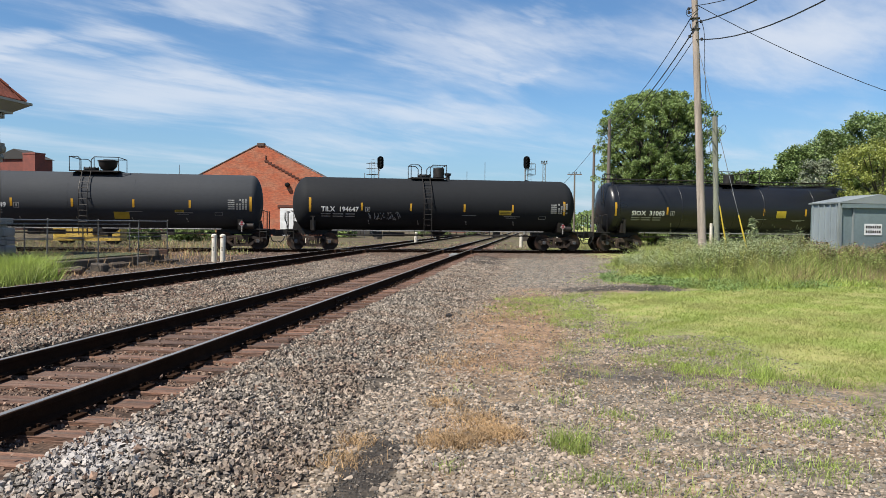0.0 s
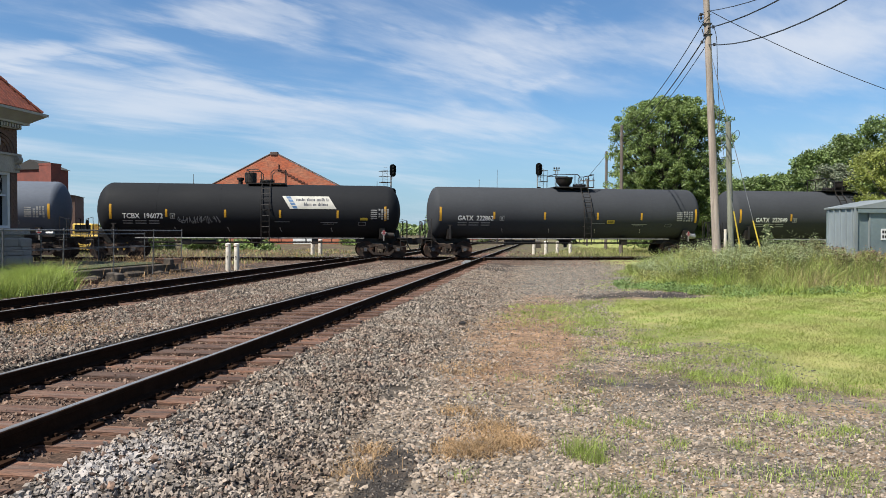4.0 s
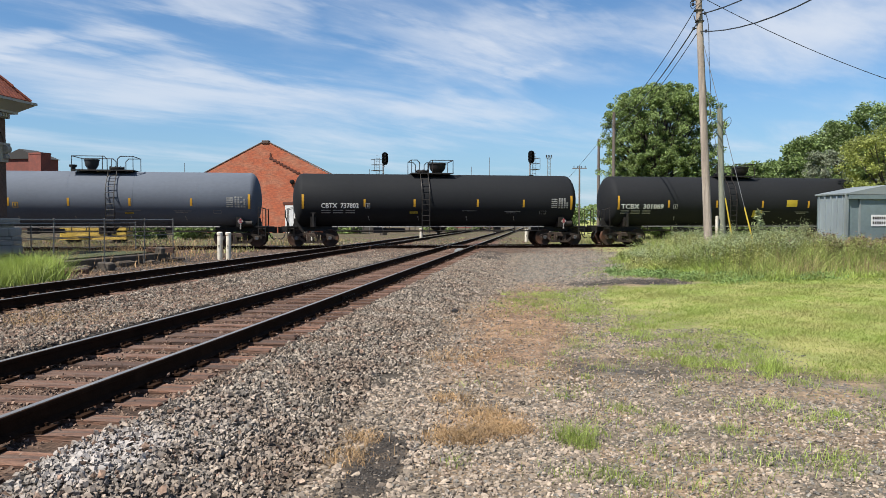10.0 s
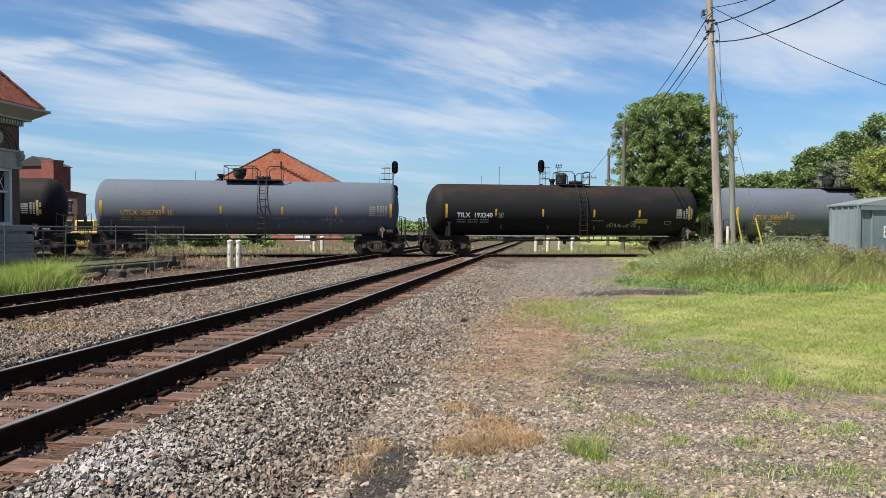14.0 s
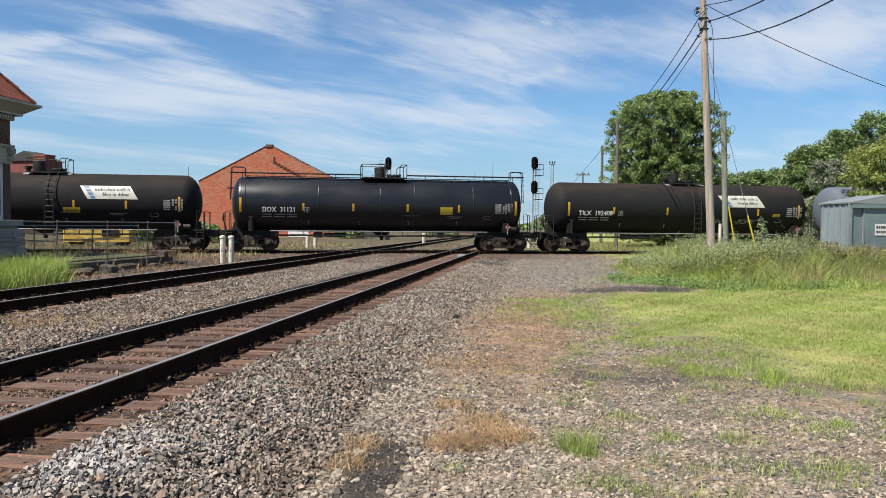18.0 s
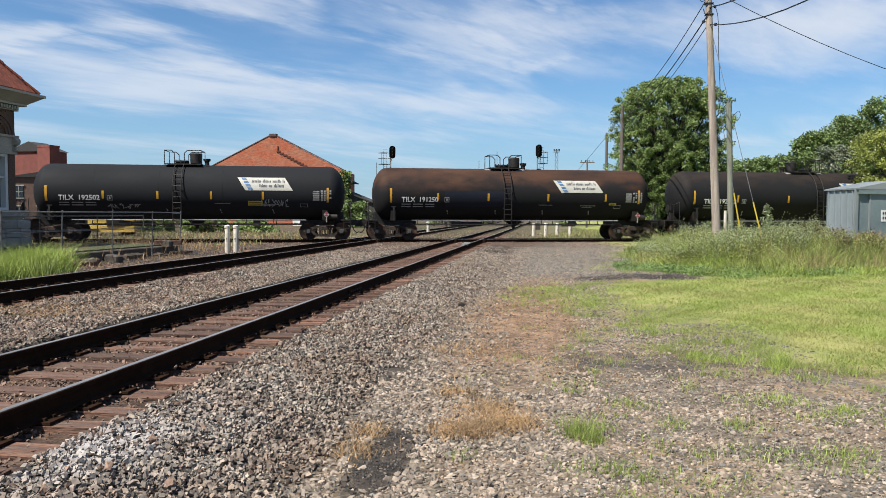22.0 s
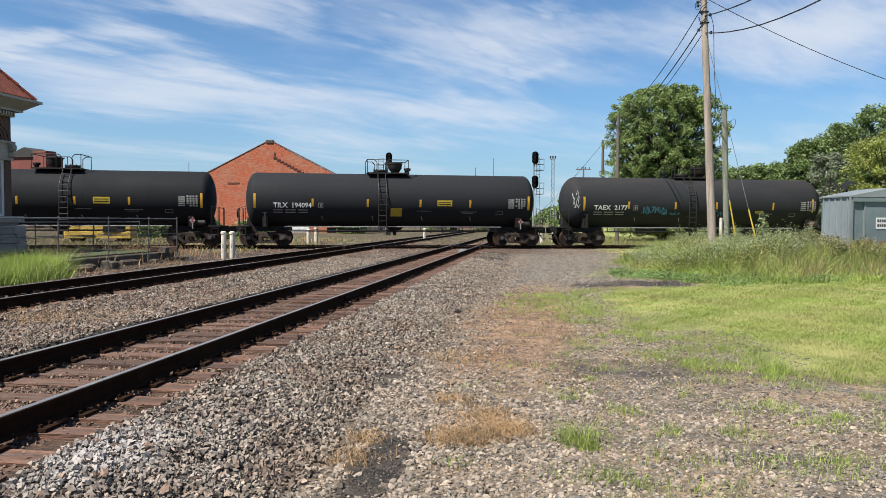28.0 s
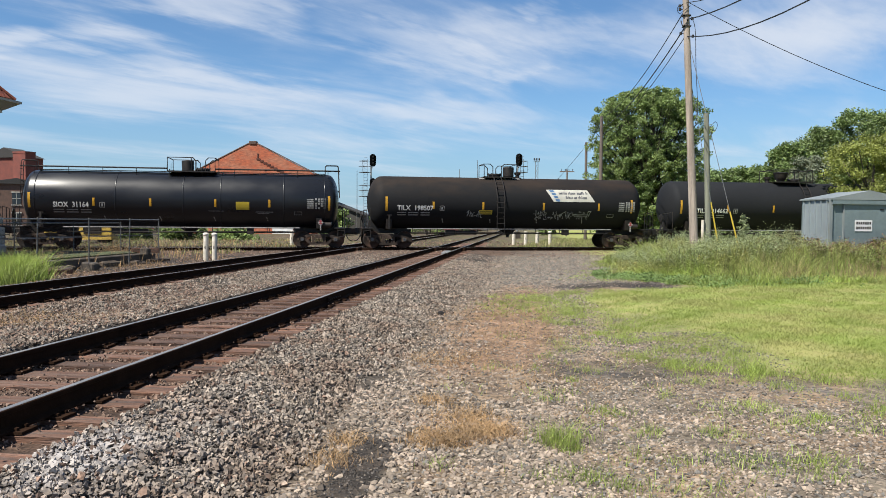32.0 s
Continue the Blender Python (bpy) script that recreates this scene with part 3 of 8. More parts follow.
    for cx, cy, rx, ry in ((-0.77, 3.52, 0.19, 0.80), (2.4, 18.6, 1.7, 0.75), (1.6, 7.2, 1.5, 0.7), (3.0, 6.6, 0.8, 0.35), (2.9, 14.2, 0.5, 0.3)):
        grit = mix(m("MULTIPLY", patch(cx, cy, rx, ry), 0.9 if rx < 0.3 or cy > 18 else 0.35), grit, (0.070, 0.058, 0.050))
    sc = N("ShaderNodeVectorMath")
    sc.operation = "SCALE"
    L(grit, sc.inputs[0])
    L(m("MULTIPLY", mottle, m("MULTIPLY", m("ADD", m("MULTIPLY", stone_hue.outputs[0], 0.8), 0.6), gap)), sc.inputs["Scale"])
    lawn = m("MULTIPLY", lawn, m("SUBTRACT", 1.0, patch(2.5, 18.6, 2.1, 1.0)))
    turf = mix(rng(tex(0.9, 6), 0.4, 0.62), (0.34, 0.42, 0.10), (0.47, 0.45, 0.165))
    turf = mix(rng(tex(14, 4), 0.5, 0.75), turf, (0.36, 0.29, 0.14))
    far_turf = mix(rng(tex(0.5, 6), 0.4, 0.6), (0.17, 0.19, 0.075), (0.22, 0.175, 0.11))
    base = mix(lawn, mix(far_lawn, sc.outputs[0], far_turf), turf)
    tone = N("ShaderNodeVectorMath")
    tone.operation = "SCALE"
    L(base, tone.inputs[0])
    tone.inputs["Scale"].default_value = ALBEDO
    L(tone.outputs[0], b.inputs["Base Color"])
    b.inputs["Roughness"].default_value = 0.92
    bp = N("ShaderNodeBump")
    bp.inputs["Strength"].default_value, bp.inputs["Distance"].default_value = 0.7, 0.03
    L(m("ADD", cell(24.0, "Distance"), m("MULTIPLY", tex(40, 3), 0.4)), bp.inputs["Height"])
    L(bp.outputs[0], b.inputs["Normal"])
    return mt


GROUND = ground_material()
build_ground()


# ---- tracks ----
RAIL_OUTLINE = [(-0.070, -0.170), (0.070, -0.170), (0.070, -0.158), (0.012, -0.135), (0.010, -0.050), (0.036, -0.038), (0.036, -0.006), (0.028, -0.001),
                (-0.028, -0.001), (-0.036, -0.006), (-0.036, -0.038), (-0.010, -0.050), (-0.012, -0.135), (-0.070, -0.158)]


def straight_track(name, label, origin, turn, length, tie_step=0.545, tie_from=0.0, tie_to=None, rails=(-0.7525, 0.7525), gaps=()):
    """A track that runs along its own y axis; z = 0 is the rail top."""
    t = thing(name, label, "railway track", Matrix.Translation(origin) @ pose(0, 0, 0, 0, 0, turn), kind="structure")
    for rx in rails:
        stretches, start = [], 0.0
        for a, b in sorted(gaps):
            stretches.append((start, a))
            start = b
        stretches.append((start, length))
        for a, b in stretches:
            g = Geo().prism([(rx + u, w) for u, w in RAIL_OUTLINE], a, b, "xz")
            rail = part("rail", g, RAIL_SIDE, t, smooth=30)
            part("rail_head", Geo().prism([(rx - 0.027, -0.002), (rx + 0.027, -0.002), (rx + 0.022, 0.002), (rx - 0.022, 0.002)], a, b, "xz"), RAIL_HEAD, rail, "worn shiny running surface")
    shapes = []
    for k in range(10):
        g = Geo()
        L, w = 2.6 + random.uniform(-0.10, 0.08), 0.225 + random.uniform(-0.025, 0.015)
        g.bevel_box(0, 0, -0.085, L, w, 0.17, 0.012)
        g.v = [(x + random.uniform(-0.008, 0.008), y + random.uniform(-0.008, 0.008), z + (random.uniform(-0.022, 0.005) if z > -0.05 else 0)) for x, y, z in g.v]
        shapes.append(g.mesh("tie", TIE))
    plate = Geo().box(0, 0, 0, 0.34, 0.19, 0.022)
    for sx in (-0.1, 0.1):
        for sy in (-0.055, 0.055):
            plate.box(sx, sy, 0.018, 0.03, 0.03, 0.03)
    plate_mesh = plate.mesh("tie_plate", RAIL_SIDE)
    y = tie_from
    while y < (tie_to or length):
        m = pose(random.uniform(-0.05, 0.05), y, -0.184 + random.uniform(-0.014, 0.006), 0, random.uniform(-0.4, 0.4), random.uniform(-1.8, 1.8))
        tie = part("tie", random.choice(shapes), None, t, m=m)
        for rx in rails:
            part("tie_plate", plate_mesh, None, tie, m=pose(rx - m.translation.x, 0, 0.012))
        y += tie_step + random.uniform(-0.03, 0.03)
    return t


def hit_line(x):
    """y where the crossing line's centre meets that x."""
    return TRAIN_AT.y + (x - TRAIN_AT.x) * math.tan(radians(TRAIN_TURN))


C_NEAR, C_FAR = hit_line(NEAR_X), hit_line(FAR_X)
straight_track("track_near", "railway track with worn rails on weathered brown wooden ties in ballast", (NEAR_X, -6, RAIL_Z), 0, 150, tie_from=1, tie_to=62)
straight_track("track_far", "railway track with rusty rails on dark wooden ties beside the platform", (FAR_X, -6, RAIL_Z), 0, 150, tie_from=10, tie_to=58)
straight_track("track_crossing", "railway track crossing the others at a diamond", TRAIN_AT - TRAIN_DIR * 90 + Vector((0, 0, TRAIN_Z)), TRAIN_TURN - 90, 220, tie_from=55, tie_to=125)


# ---- tank cars ----
TANK_R, TANK_ZC, CAR_PITCH = 1.46, 2.52, 17.56


def tank_profile(half, depth=0.56, r=TANK_R):
    left = [(-half + depth * (1 - math.cos(math.pi / 2 * k / 8)), max(0.02, r * math.sin(math.pi / 2 * k / 8))) for k in range(9)]
    rings = [(-half + depth + (2 * half - 2 * depth) * k / 5, r) for k in range(1, 5)]
    return left + rings + [(-x, q) for x, q in reversed(left)]


def on_shell(x, arc, r=TANK_R, lift=0.006):
    """A point on the shell's near side: arc metres above its middle line."""
    a = arc / r
    return (x, -(r + lift) * math.cos(a), TANK_ZC + (r + lift) * math.sin(a))


def decal(geo, x0, x1, a0, a1, lift=0.006, skew=0.0):
    """A patch that follows the shell."""
    n = max(2, int(abs(a1 - a0) / 0.07))
    v, f = [], []
    for k in range(n + 1):
        a = a0 + (a1 - a0) * k / n
        s = skew * (1 - k / n)
        v += [on_shell(x0 + s, a, lift=lift), on_shell(x1 + s, a, lift=lift)]
    for k in range(n):
        f.append((2 * k, 2 * k + 1, 2 * k + 3, 2 * k + 2))
    return geo.add(v, f)


def lettering(text, size, space=1.0):
    """The outline of a word in the built-in font, as a flat mesh."""
    cu = bpy.data.curves.new("lettering", "FONT")
    cu.body, cu.size, cu.resolution_u, cu.space_character, cu.offset = text, size, 2, space, size * 0.022
    ob = new("lettering", cu)
    me = bpy.data.meshes.new_from_object(ob.evaluated_get(bpy.context.evaluated_depsgraph_get()))
    bpy.data.objects.remove(ob)
    bpy.data.curves.remove(cu)
    return me


def shell_text(text, size, x, arc, mat, parent, name, span):
    """A word laid on the shell, set to a given length."""
    me = lettering(text, size)
    lo, hi = min(v.co.x for v in me.vertices), max(v.co.x for v in me.vertices)
    bm = bmesh.new()
    bm.from_mesh(me)
    # cut across in rows, so that the letters bend with the shell
    for k in range(1, 6):
        bmesh.ops.bisect_plane(bm, geom=bm.verts[:] + bm.edges[:] + bm.faces[:], plane_co=(0, size * 0.75 * k / 6, 0), plane_no=(0, 1, 0))
    bmesh.ops.triangulate(bm, faces=bm.faces[:])
    for v in bm.verts:
        v.co = on_shell(x + (v.co.x - lo) * span / (hi - lo), arc + v.co.y, lift=0.008)
    for f in bm.faces:
        f.smooth = True
    bm.to_mesh(me)
    bm.free()
    me.materials.clear()
    me.materials.append(mat)
    ob = new(name, me)
    ob.parent = parent
    return ob


def build_truck_meshes():
    ws = Geo().cyl((0, -0.95, 0), (0, 0.95, 0), 0.085, n=12)
    for sy in (-1, 1):
        ws.lathe([(sy * (0.75 + q), r) for q, r in ((0.065, 0.20), (0.065, 0.38), (0.075, 0.40), (0.075, 0.455), (-0.03, 0.462), (-0.05, 0.49), (-0.065, 0.49), (-0.07, 0.40), (-0.03, 0.36), (-0.03, 0.18), (-0.06, 0.14), (-0.06, 0.05))], 32, "y")
    cap = Geo().cyl((0, -0.03, 0), (0, 0.03, 0), 0.095, n=16)
    for k in range(3):
        a = 2 * math.pi * k / 3
        cap.cyl((0.055 * math.cos(a), -0.05, 0.055 * math.sin(a)), (0.055 * math.cos(a), 0.05, 0.055 * math.sin(a)), 0.02, n=6)
    box = Geo().bevel_box(0, 0, 0, 0.30, 0.20, 0.24, 0.04)
    # cast side frame seen from the side: arched top, dropped centre, two windows
    fr = Geo()
    top = [(-1.14, 0.42), (-1.16, 0.55), (-1.0, 0.63), (-0.62, 0.71), (-0.35, 0.75), (0.35, 0.75), (0.62, 0.71), (1.0, 0.63), (1.16, 0.55), (1.14, 0.42), (1.04, 0.42), (1.04, 0.50), (0.74, 0.50), (0.60, 0.58), (0.36, 0.63), (-0.36, 0.63), (-0.60, 0.58), (-0.74, 0.50), (-1.04, 0.50), (-1.04, 0.42)]
    fr.prism(top, -0.07, 0.07, "xz")
    for s in (-1, 1):
        fr.prism([(s * 0.74, 0.42), (s * 0.74, 0.54), (s * 0.40, 0.30), (s * 0.34, 0.18), (s * 0.52, 0.20)], -0.065, 0.065, "xz")
        fr.prism([(s * 0.24, 0.64), (s * 0.36, 0.64), (s * 0.36, 0.22), (s * 0.24, 0.22)], -0.06, 0.06, "xz")
    fr.prism([(-0.50, 0.17), (0.50, 0.17), (0.42, 0.26), (-0.42, 0.26)], -0.09, 0.09, "xz")
    springs = Geo()
    for sx in (-0.18, 0.0, 0.18):
        for k in range(5):
            springs.lathe([(0.265 + k * 0.05, 0.055), (0.275 + k * 0.05, 0.072), (0.29 + k * 0.05, 0.072), (0.30 + k * 0.05, 0.055)], 8, "z", (sx, 0, 0))
    bolster = Geo().bevel_box(0, 0, 0.62, 0.42, 2.2, 0.22, 0.03)
    return dict(wheelset=ws.mesh("wheelset", WHEEL_STEEL, 40), cap=cap.mesh("bearing_cap", BEARING, 40), box=box.mesh("axle_box", TRUCK_IRON, 40), frame=fr.mesh("side_frame", TRUCK_IRON, 30),
                springs=springs.mesh("spring_set", TRUCK_IRON, 30), bolster=bolster.mesh("bolster", TRUCK_IRON))


BEARING = material('bearing_cap_steel', (0.16, 0.16, 0.165), 0.5, 0.5, bump=0.05)
TRUCK = build_truck_meshes()
WHEELSETS = []


def add_truck(car, x):
    t = part("truck", TRUCK["bolster"], None, car, "cast iron two-axle truck", m=pose(x, 0, 0))
    for sy in (-1, 1):
        f = part("side_frame", TRUCK["frame"], None, t, m=pose(0, sy * 0.98, 0))
        tagged(part("spring_set", TRUCK["springs"], None, t, m=pose(0, sy * 0.98, 0)), kind="stuff")
    for dx in (-0.89, 0.89):
        WHEELSETS.append((part("wheelset", TRUCK["wheelset"], None, t, m=pose(dx, 0, 0.457)), dx))
        for sy in (-1, 1):
            part("axle_box", TRUCK["box"], None, t, m=pose(dx, sy * 0.98, 0.457))
            part("bearing_cap", TRUCK["cap"], None, t, m=pose(dx, sy * 1.09, 0.457))


PLACARD_PALE = material("faded_placard", (0.42, 0.40, 0.38), 0.6, bump=0)


def tank_paint(name, base, rough, rust=0.0, rust_col=(0.10, 0.062, 0.042), dust=None, spec=0.24, rise=None):
    return material(name, base, rough, 0.0, dark=0.92, light=1.08, grain=0.7, fine=9, bump=0.02, bump_scale=4, tint=rust_col if rust else dust, tint_amount=rust or 0.3, tint_scale=0.9 if rust else 0.55, stretch=(0.5, 1, 1), spec=0.5 if rough < 0.3 else spec, paint=True, rise=rise)


# rust gathers on the crowns of the older tanks
PAINTS = dict(
    matte=tank_paint("matte_black_tank_paint", (0.0135, 0.0145, 0.0165), 0.75, dust=(0.0155, 0.016, 0.0175), spec=0.10),
    warm=tank_paint("weathered_black_tank_paint", (0.0110, 0.0114, 0.0125), 0.75, rust=0.7, rust_col=(0.030, 0.0215, 0.0165), spec=0.10, rise=(2.9, 3.75)),
    rusty=tank_paint("rust_stained_tank_paint", (0.0120, 0.0120, 0.0130), 0.75, rust=0.95, rust_col=(0.056, 0.029, 0.019), spec=0.10, rise=(2.65, 3.35)),
    soft=tank_paint("faded_charcoal_tank_paint", (0.036, 0.0385, 0.0435), 0.75, dust=(0.040, 0.043, 0.047), spec=0.10),
    drab=tank_paint("worn_charcoal_tank_paint", (0.021, 0.0225, 0.0255), 0.75, rust=0.5, rust_col=(0.036, 0.031, 0.028), spec=0.10, rise=(2.9, 3.75)),
    dull=tank_paint("dull_black_tank_paint", (0.0175, 0.0187, 0.0212), 0.75, dust=(0.020, 0.0205, 0.022), spec=0.10),
    grey=tank_paint("sun_faded_grey_tank_paint", (0.089, 0.102, 0.127), 0.75, dust=(0.095, 0.108, 0.133), spec=0.10),
    gloss=tank_paint("glossy_black_tank_paint", (0.0085, 0.0095, 0.0125), 0.36, spec=0.34),
    patch=tank_paint("touched_up_tank_paint", (0.010, 0.012, 0.019), 0.6, dust=(0.011, 0.013, 0.020), spec=0.14),
)


def shell_radius(x):
    """Radius of the shell at x, with the deeper heads of the short cars."""
    over = max(0.0, abs(x) - (7.99 - 0.82)) / 0.82
    return TANK_R * math.sqrt(max(0.05, 1 - over * over))


def squiggle(seed, w, h, mat, parent, x, arc, strokes=9, thick=0.028):
    """Spray-paint scrawl without readable letters."""
    rnd = random.Random(seed)
    g = Geo()
    for k in range(strokes):
        cx = w * (k + 0.5) / strokes
        pts = [(cx + rnd.uniform(-0.7, 0.7) * w / strokes, rnd.uniform(0, h)) for _ in range(5)]
        for (ax, ay), (bx, by) in zip(pts[:-1], pts[1:]):
            d = math.hypot(bx - ax, by - ay) or 1
            nx, ny = -(by - ay) / d * thick / 2, (bx - ax) / d * thick / 2
            g.add([on_shell(x + p, arc + q, r=shell_radius(x + p), lift=0.010) for p, q in ((ax - nx, ay - ny), (bx - nx, by - ny), (bx + nx, by + ny), (ax + nx, ay + ny))], [(0, 1, 2, 3)])
    tagged(part("spray_paint_scrawl", g, mat, parent, "scrawled spray paint"), kind="stuff")


BOLT = Geo().cyl((0, 0, 0), (0, 0, 0.17), 0.025, n=6).mesh("bolt", STEEL_DARK)
RUNG = Geo().cyl((-0.21, 0, 0), (0.21, 0, 0), 0.016, n=5).mesh("rung", STEEL_DARK)


def tank_car(spec):
    """One car; its own x axis points along the train, z = 0 is the rail top, the near side is -y."""
    mark, paint, style, half = spec["mark"], spec["paint"], spec["style"], 7.99
    short = mark.startswith(("TILX 19", "TCBX 19", "TAEX")) and not mark.endswith("4094")     # rounder heads, outer stripes set further in
    car = thing("tank_car", spec["label"], "tank car", group="tank cars of the train")
    tank = part("tank", Geo().lathe([(x, r) for x, r in tank_profile(half, 0.82 if short else 0.56)], 48, "x", (0, 0, TANK_ZC)), PAINTS[paint], car, smooth=35)
    # welded seams, or the raised bands of a jacket
    banded = style == "walkway"
    for x in ((-7.2, -3.37, -0.06, 1.82, 5.06, 7.2) if banded else [-half + 2 * half * k / 5 for k in range(1, 5)]):
        ring = [(-0.035, -0.004), (-0.028, 0.008), (-0.015, 0.015), (0.0, 0.017), (0.015, 0.015), (0.028, 0.008), (0.035, -0.004)] if banded else [(-0.02, -0.01), (-0.012, 0.004), (0.012, 0.004), (0.02, -0.01)]
        part("jacket_band" if banded else "weld_seam", Geo().lathe([(x + a, TANK_R + b) for a, b in ring], 48, "x", (0, 0, TANK_ZC)), PAINTS[paint], tank, smooth=35)
    if spec.get("jacket"):
        part("jacket_band", Geo().lathe([(-0.10, TANK_R), (-0.09, TANK_R + 0.012), (0.09, TANK_R + 0.012), (0.10, TANK_R)], 48, "x", (0, 0, TANK_ZC)), PAINTS[paint], tank, smooth=35)
    for s in (-1, 1):
        e = s * half
        g = Geo().box(s * 7.1, 0, 0.93, 3.1, 0.42, 0.30)
        g.prism([(s * 5.55, 1.08), (s * 8.0, 1.08), (s * 7.9, 1.55), (s * 7.4, 1.36), (s * 6.2, 1.22)], -0.16, 0.16, "xz")
        part("draft_sill", g, STEEL_DARK, car)
        g = Geo().box(s * 8.42, 0, 0.88, 0.42, 0.22, 0.24).box(s * 8.66, 0, 0.88, 0.26, 0.34, 0.34)
        g.box(s * 8.30, 0, 0.88, 0.05, 0.5, 0.42)
        part("coupler", g, TRUCK_IRON, car, "rusty knuckle coupler")
        hose = [(s * 8.35, -0.35, 0.82), (s * 8.48, -0.38, 0.50), (s * 8.62, -0.38, 0.38), (s * 8.76, -0.36, 0.42)]
        part("air_hose", Geo().tube(hose, 0.028, 6), CABLE, car)
        # end platform, its handrails and corner ladder
        part("end_platform", Geo().box(s * 8.02, 0, 1.07, 0.55, 2.7, 0.06), STEEL_DARK, car)
        for sy in (-1.32, 1.32):
            g = Geo()
            g.tube([(s * 8.26, sy, 0.55), (s * 8.26, sy, 2.0), (s * 7.92, sy, 2.12), (s * 7.9, sy, 1.1)], 0.02, 6)
            for z in (0.62, 0.95):
                g.tube([(s * 8.26, sy, z), (s * 7.9, sy, z)], 0.02, 6)
            g.tube([(s * 7.9, sy, 1.1), (s * 7.9, sy, 0.58)], 0.02, 6)
            g.tube([(s * 8.26, sy, 2.0), (s * 8.26, sy * 0.68, 2.05), (s * 8.26, sy * 0.68, 1.1)], 0.02, 6)
            part("end_handrail", g, STEEL_DARK, car)
        # body bolster saddle over the truck
        part("saddle", Geo().prism([(-1.30, 1.06), (-0.6, 1.02), (0.6, 1.02), (1.30, 1.06), (1.36, 1.60), (1.22, 1.60), (0.6, 1.14), (-0.6, 1.14), (-1.22, 1.60), (-1.36, 1.60)], s * 6.9 - 0.14, s * 6.9 + 0.14, "yz"), STEEL_DARK, car)
        add_truck(car, s * 6.9)
    # brake rod, cylinder and reservoir
    part("brake_wheel", Geo().lathe([(-7.98, 0.20), (-7.97, 0.235), (-7.94, 0.235), (-7.93, 0.20)], 16, "x", (-0.42, -0.75, 1.75)).cyl((-8.4, -0.75, 1.75), (-8.2, -0.75, 1.1), 0.025), STEEL_DARK, car)
    part("air_reservoir", Geo().lathe([(6.75, 0.05), (6.8, 0.16), (7.55, 0.16), (7.6, 0.05)], 14, "x", (0, -1.05, 1.24)), spec.get("reservoir") or STEEL_DARK, car, smooth=40)
    # side rails below the tank
    for sy in (-1, 1):
        g = Geo().tube([(-5.9, sy * 1.22, 1.06), (5.9, sy * 1.22, 1.06)], 0.028, 6)
        part("side_rail", g, SIDE_PIPE, car)
        g = Geo().tube([(-5.7, sy * 1.26, 0.84), (5.7, sy * 1.26, 0.84)], 0.016, 5)
        for k in range(9):
            x = -5.6 + 11.2 * k / 8
            g.box(x, sy * 1.25, 0.95, 0.035, 0.03, 0.26)
        part("lower_handrail", g, STEEL_DARK, car)
    g = Geo().cyl((0.1, 0, 1.12), (0.1, 0, 0.74), 0.62, 0.16, 14).cyl((0.1, 0, 0.8), (0.1, 0, 0.58), 0.10, n=10)
    part("bottom_outlet", g, STEEL_DARK, car)
    part("brake_rigging", Geo().box(-3.4, -0.7, 0.86, 0.5, 0.4, 0.3).cyl((-3.1, -0.7, 0.86), (-1.9, -0.7, 0.86), 0.12).tube([(-5.9, -0.4, 0.80), (5.9, -0.4, 0.80)], 0.025).box(3.3, -0.8, 0.90, 0.35, 0.3, 0.34), STEEL_DARK, car)
    for k in range(4):
        x = -3.9 + k * 2.7
        part("drain_mark", Geo().add([on_shell(x, -1.25), on_shell(x + 0.05, -1.25), on_shell(x - 0.02, -0.95), on_shell(x - 0.07, -0.95)], [(0, 1, 2, 3)]), LETTER_DIM, car)

    # top works
    lx, bx, px0, px1 = spec["ladder"], spec["bowl"], spec["deck"][0], spec["deck"][1]
    top = TANK_ZC + TANK_R
    # short cars carry a narrow platform, the others a broad one
    dy = 0.66 if short else 0.90
    part("top_platform", Geo().box((px0 + px1) / 2, 0, top + 0.035, px1 - px0, 2 * dy, 0.035).box((px0 + px1) / 2, -dy - 0.02, top + 0.01, px1 - px0, 0.03, 0.06), STEEL_DARK, car)
    if spec.get("deck_plate"):
        decal(g := Geo(), px0 - 0.25, px1 + 0.25, 1.72, 2.1, 0.012)
        part("pale_deck_patch", g, LETTER_DIM, car)
    rail_z = top + 0.74
    a0, a1, b0, b1 = px0, lx - 0.26, lx + 0.24, px1
    for sy in (-dy, dy):
        if a1 - a0 > 0.2:
            c = min(0.15, (a1 - a0) / 3)
            part("platform_handrail", Geo().tube([(a0, sy, top), (a0, sy, rail_z), (a1 - c, sy, rail_z), (a1, sy, rail_z - c), (a1, sy, top)], 0.025, 6), STEEL_DARK, car)
        if b1 - b0 > 0.2:
            c = min(0.15, (b1 - b0) / 3)
            part("platform_handrail", Geo().tube([(b0, sy, top), (b0, sy, rail_z - c), (b0 + c, sy, rail_z), (b1, sy, rail_z), (b1, sy, top)], 0.025, 6), STEEL_DARK, car)
        mid = (px0 + px1) / 2
        if b0 < mid < b1 or a0 < mid < a1:
            part("rail_post", Geo().tube([(mid, sy, top), (mid, sy, rail_z)], 0.022, 6), STEEL_DARK, car)
    for ex, wide_enough in ((px0, a1 - a0 > 0.2), (px1, b1 - b0 > 0.2)):
        if wide_enough:
            part("end_bar", Geo().tube([(ex, -dy, rail_z), (ex, dy, rail_z)], 0.025, 6), STEEL_DARK, car)
    bowl = spec.get("bowl_shape", "dome")
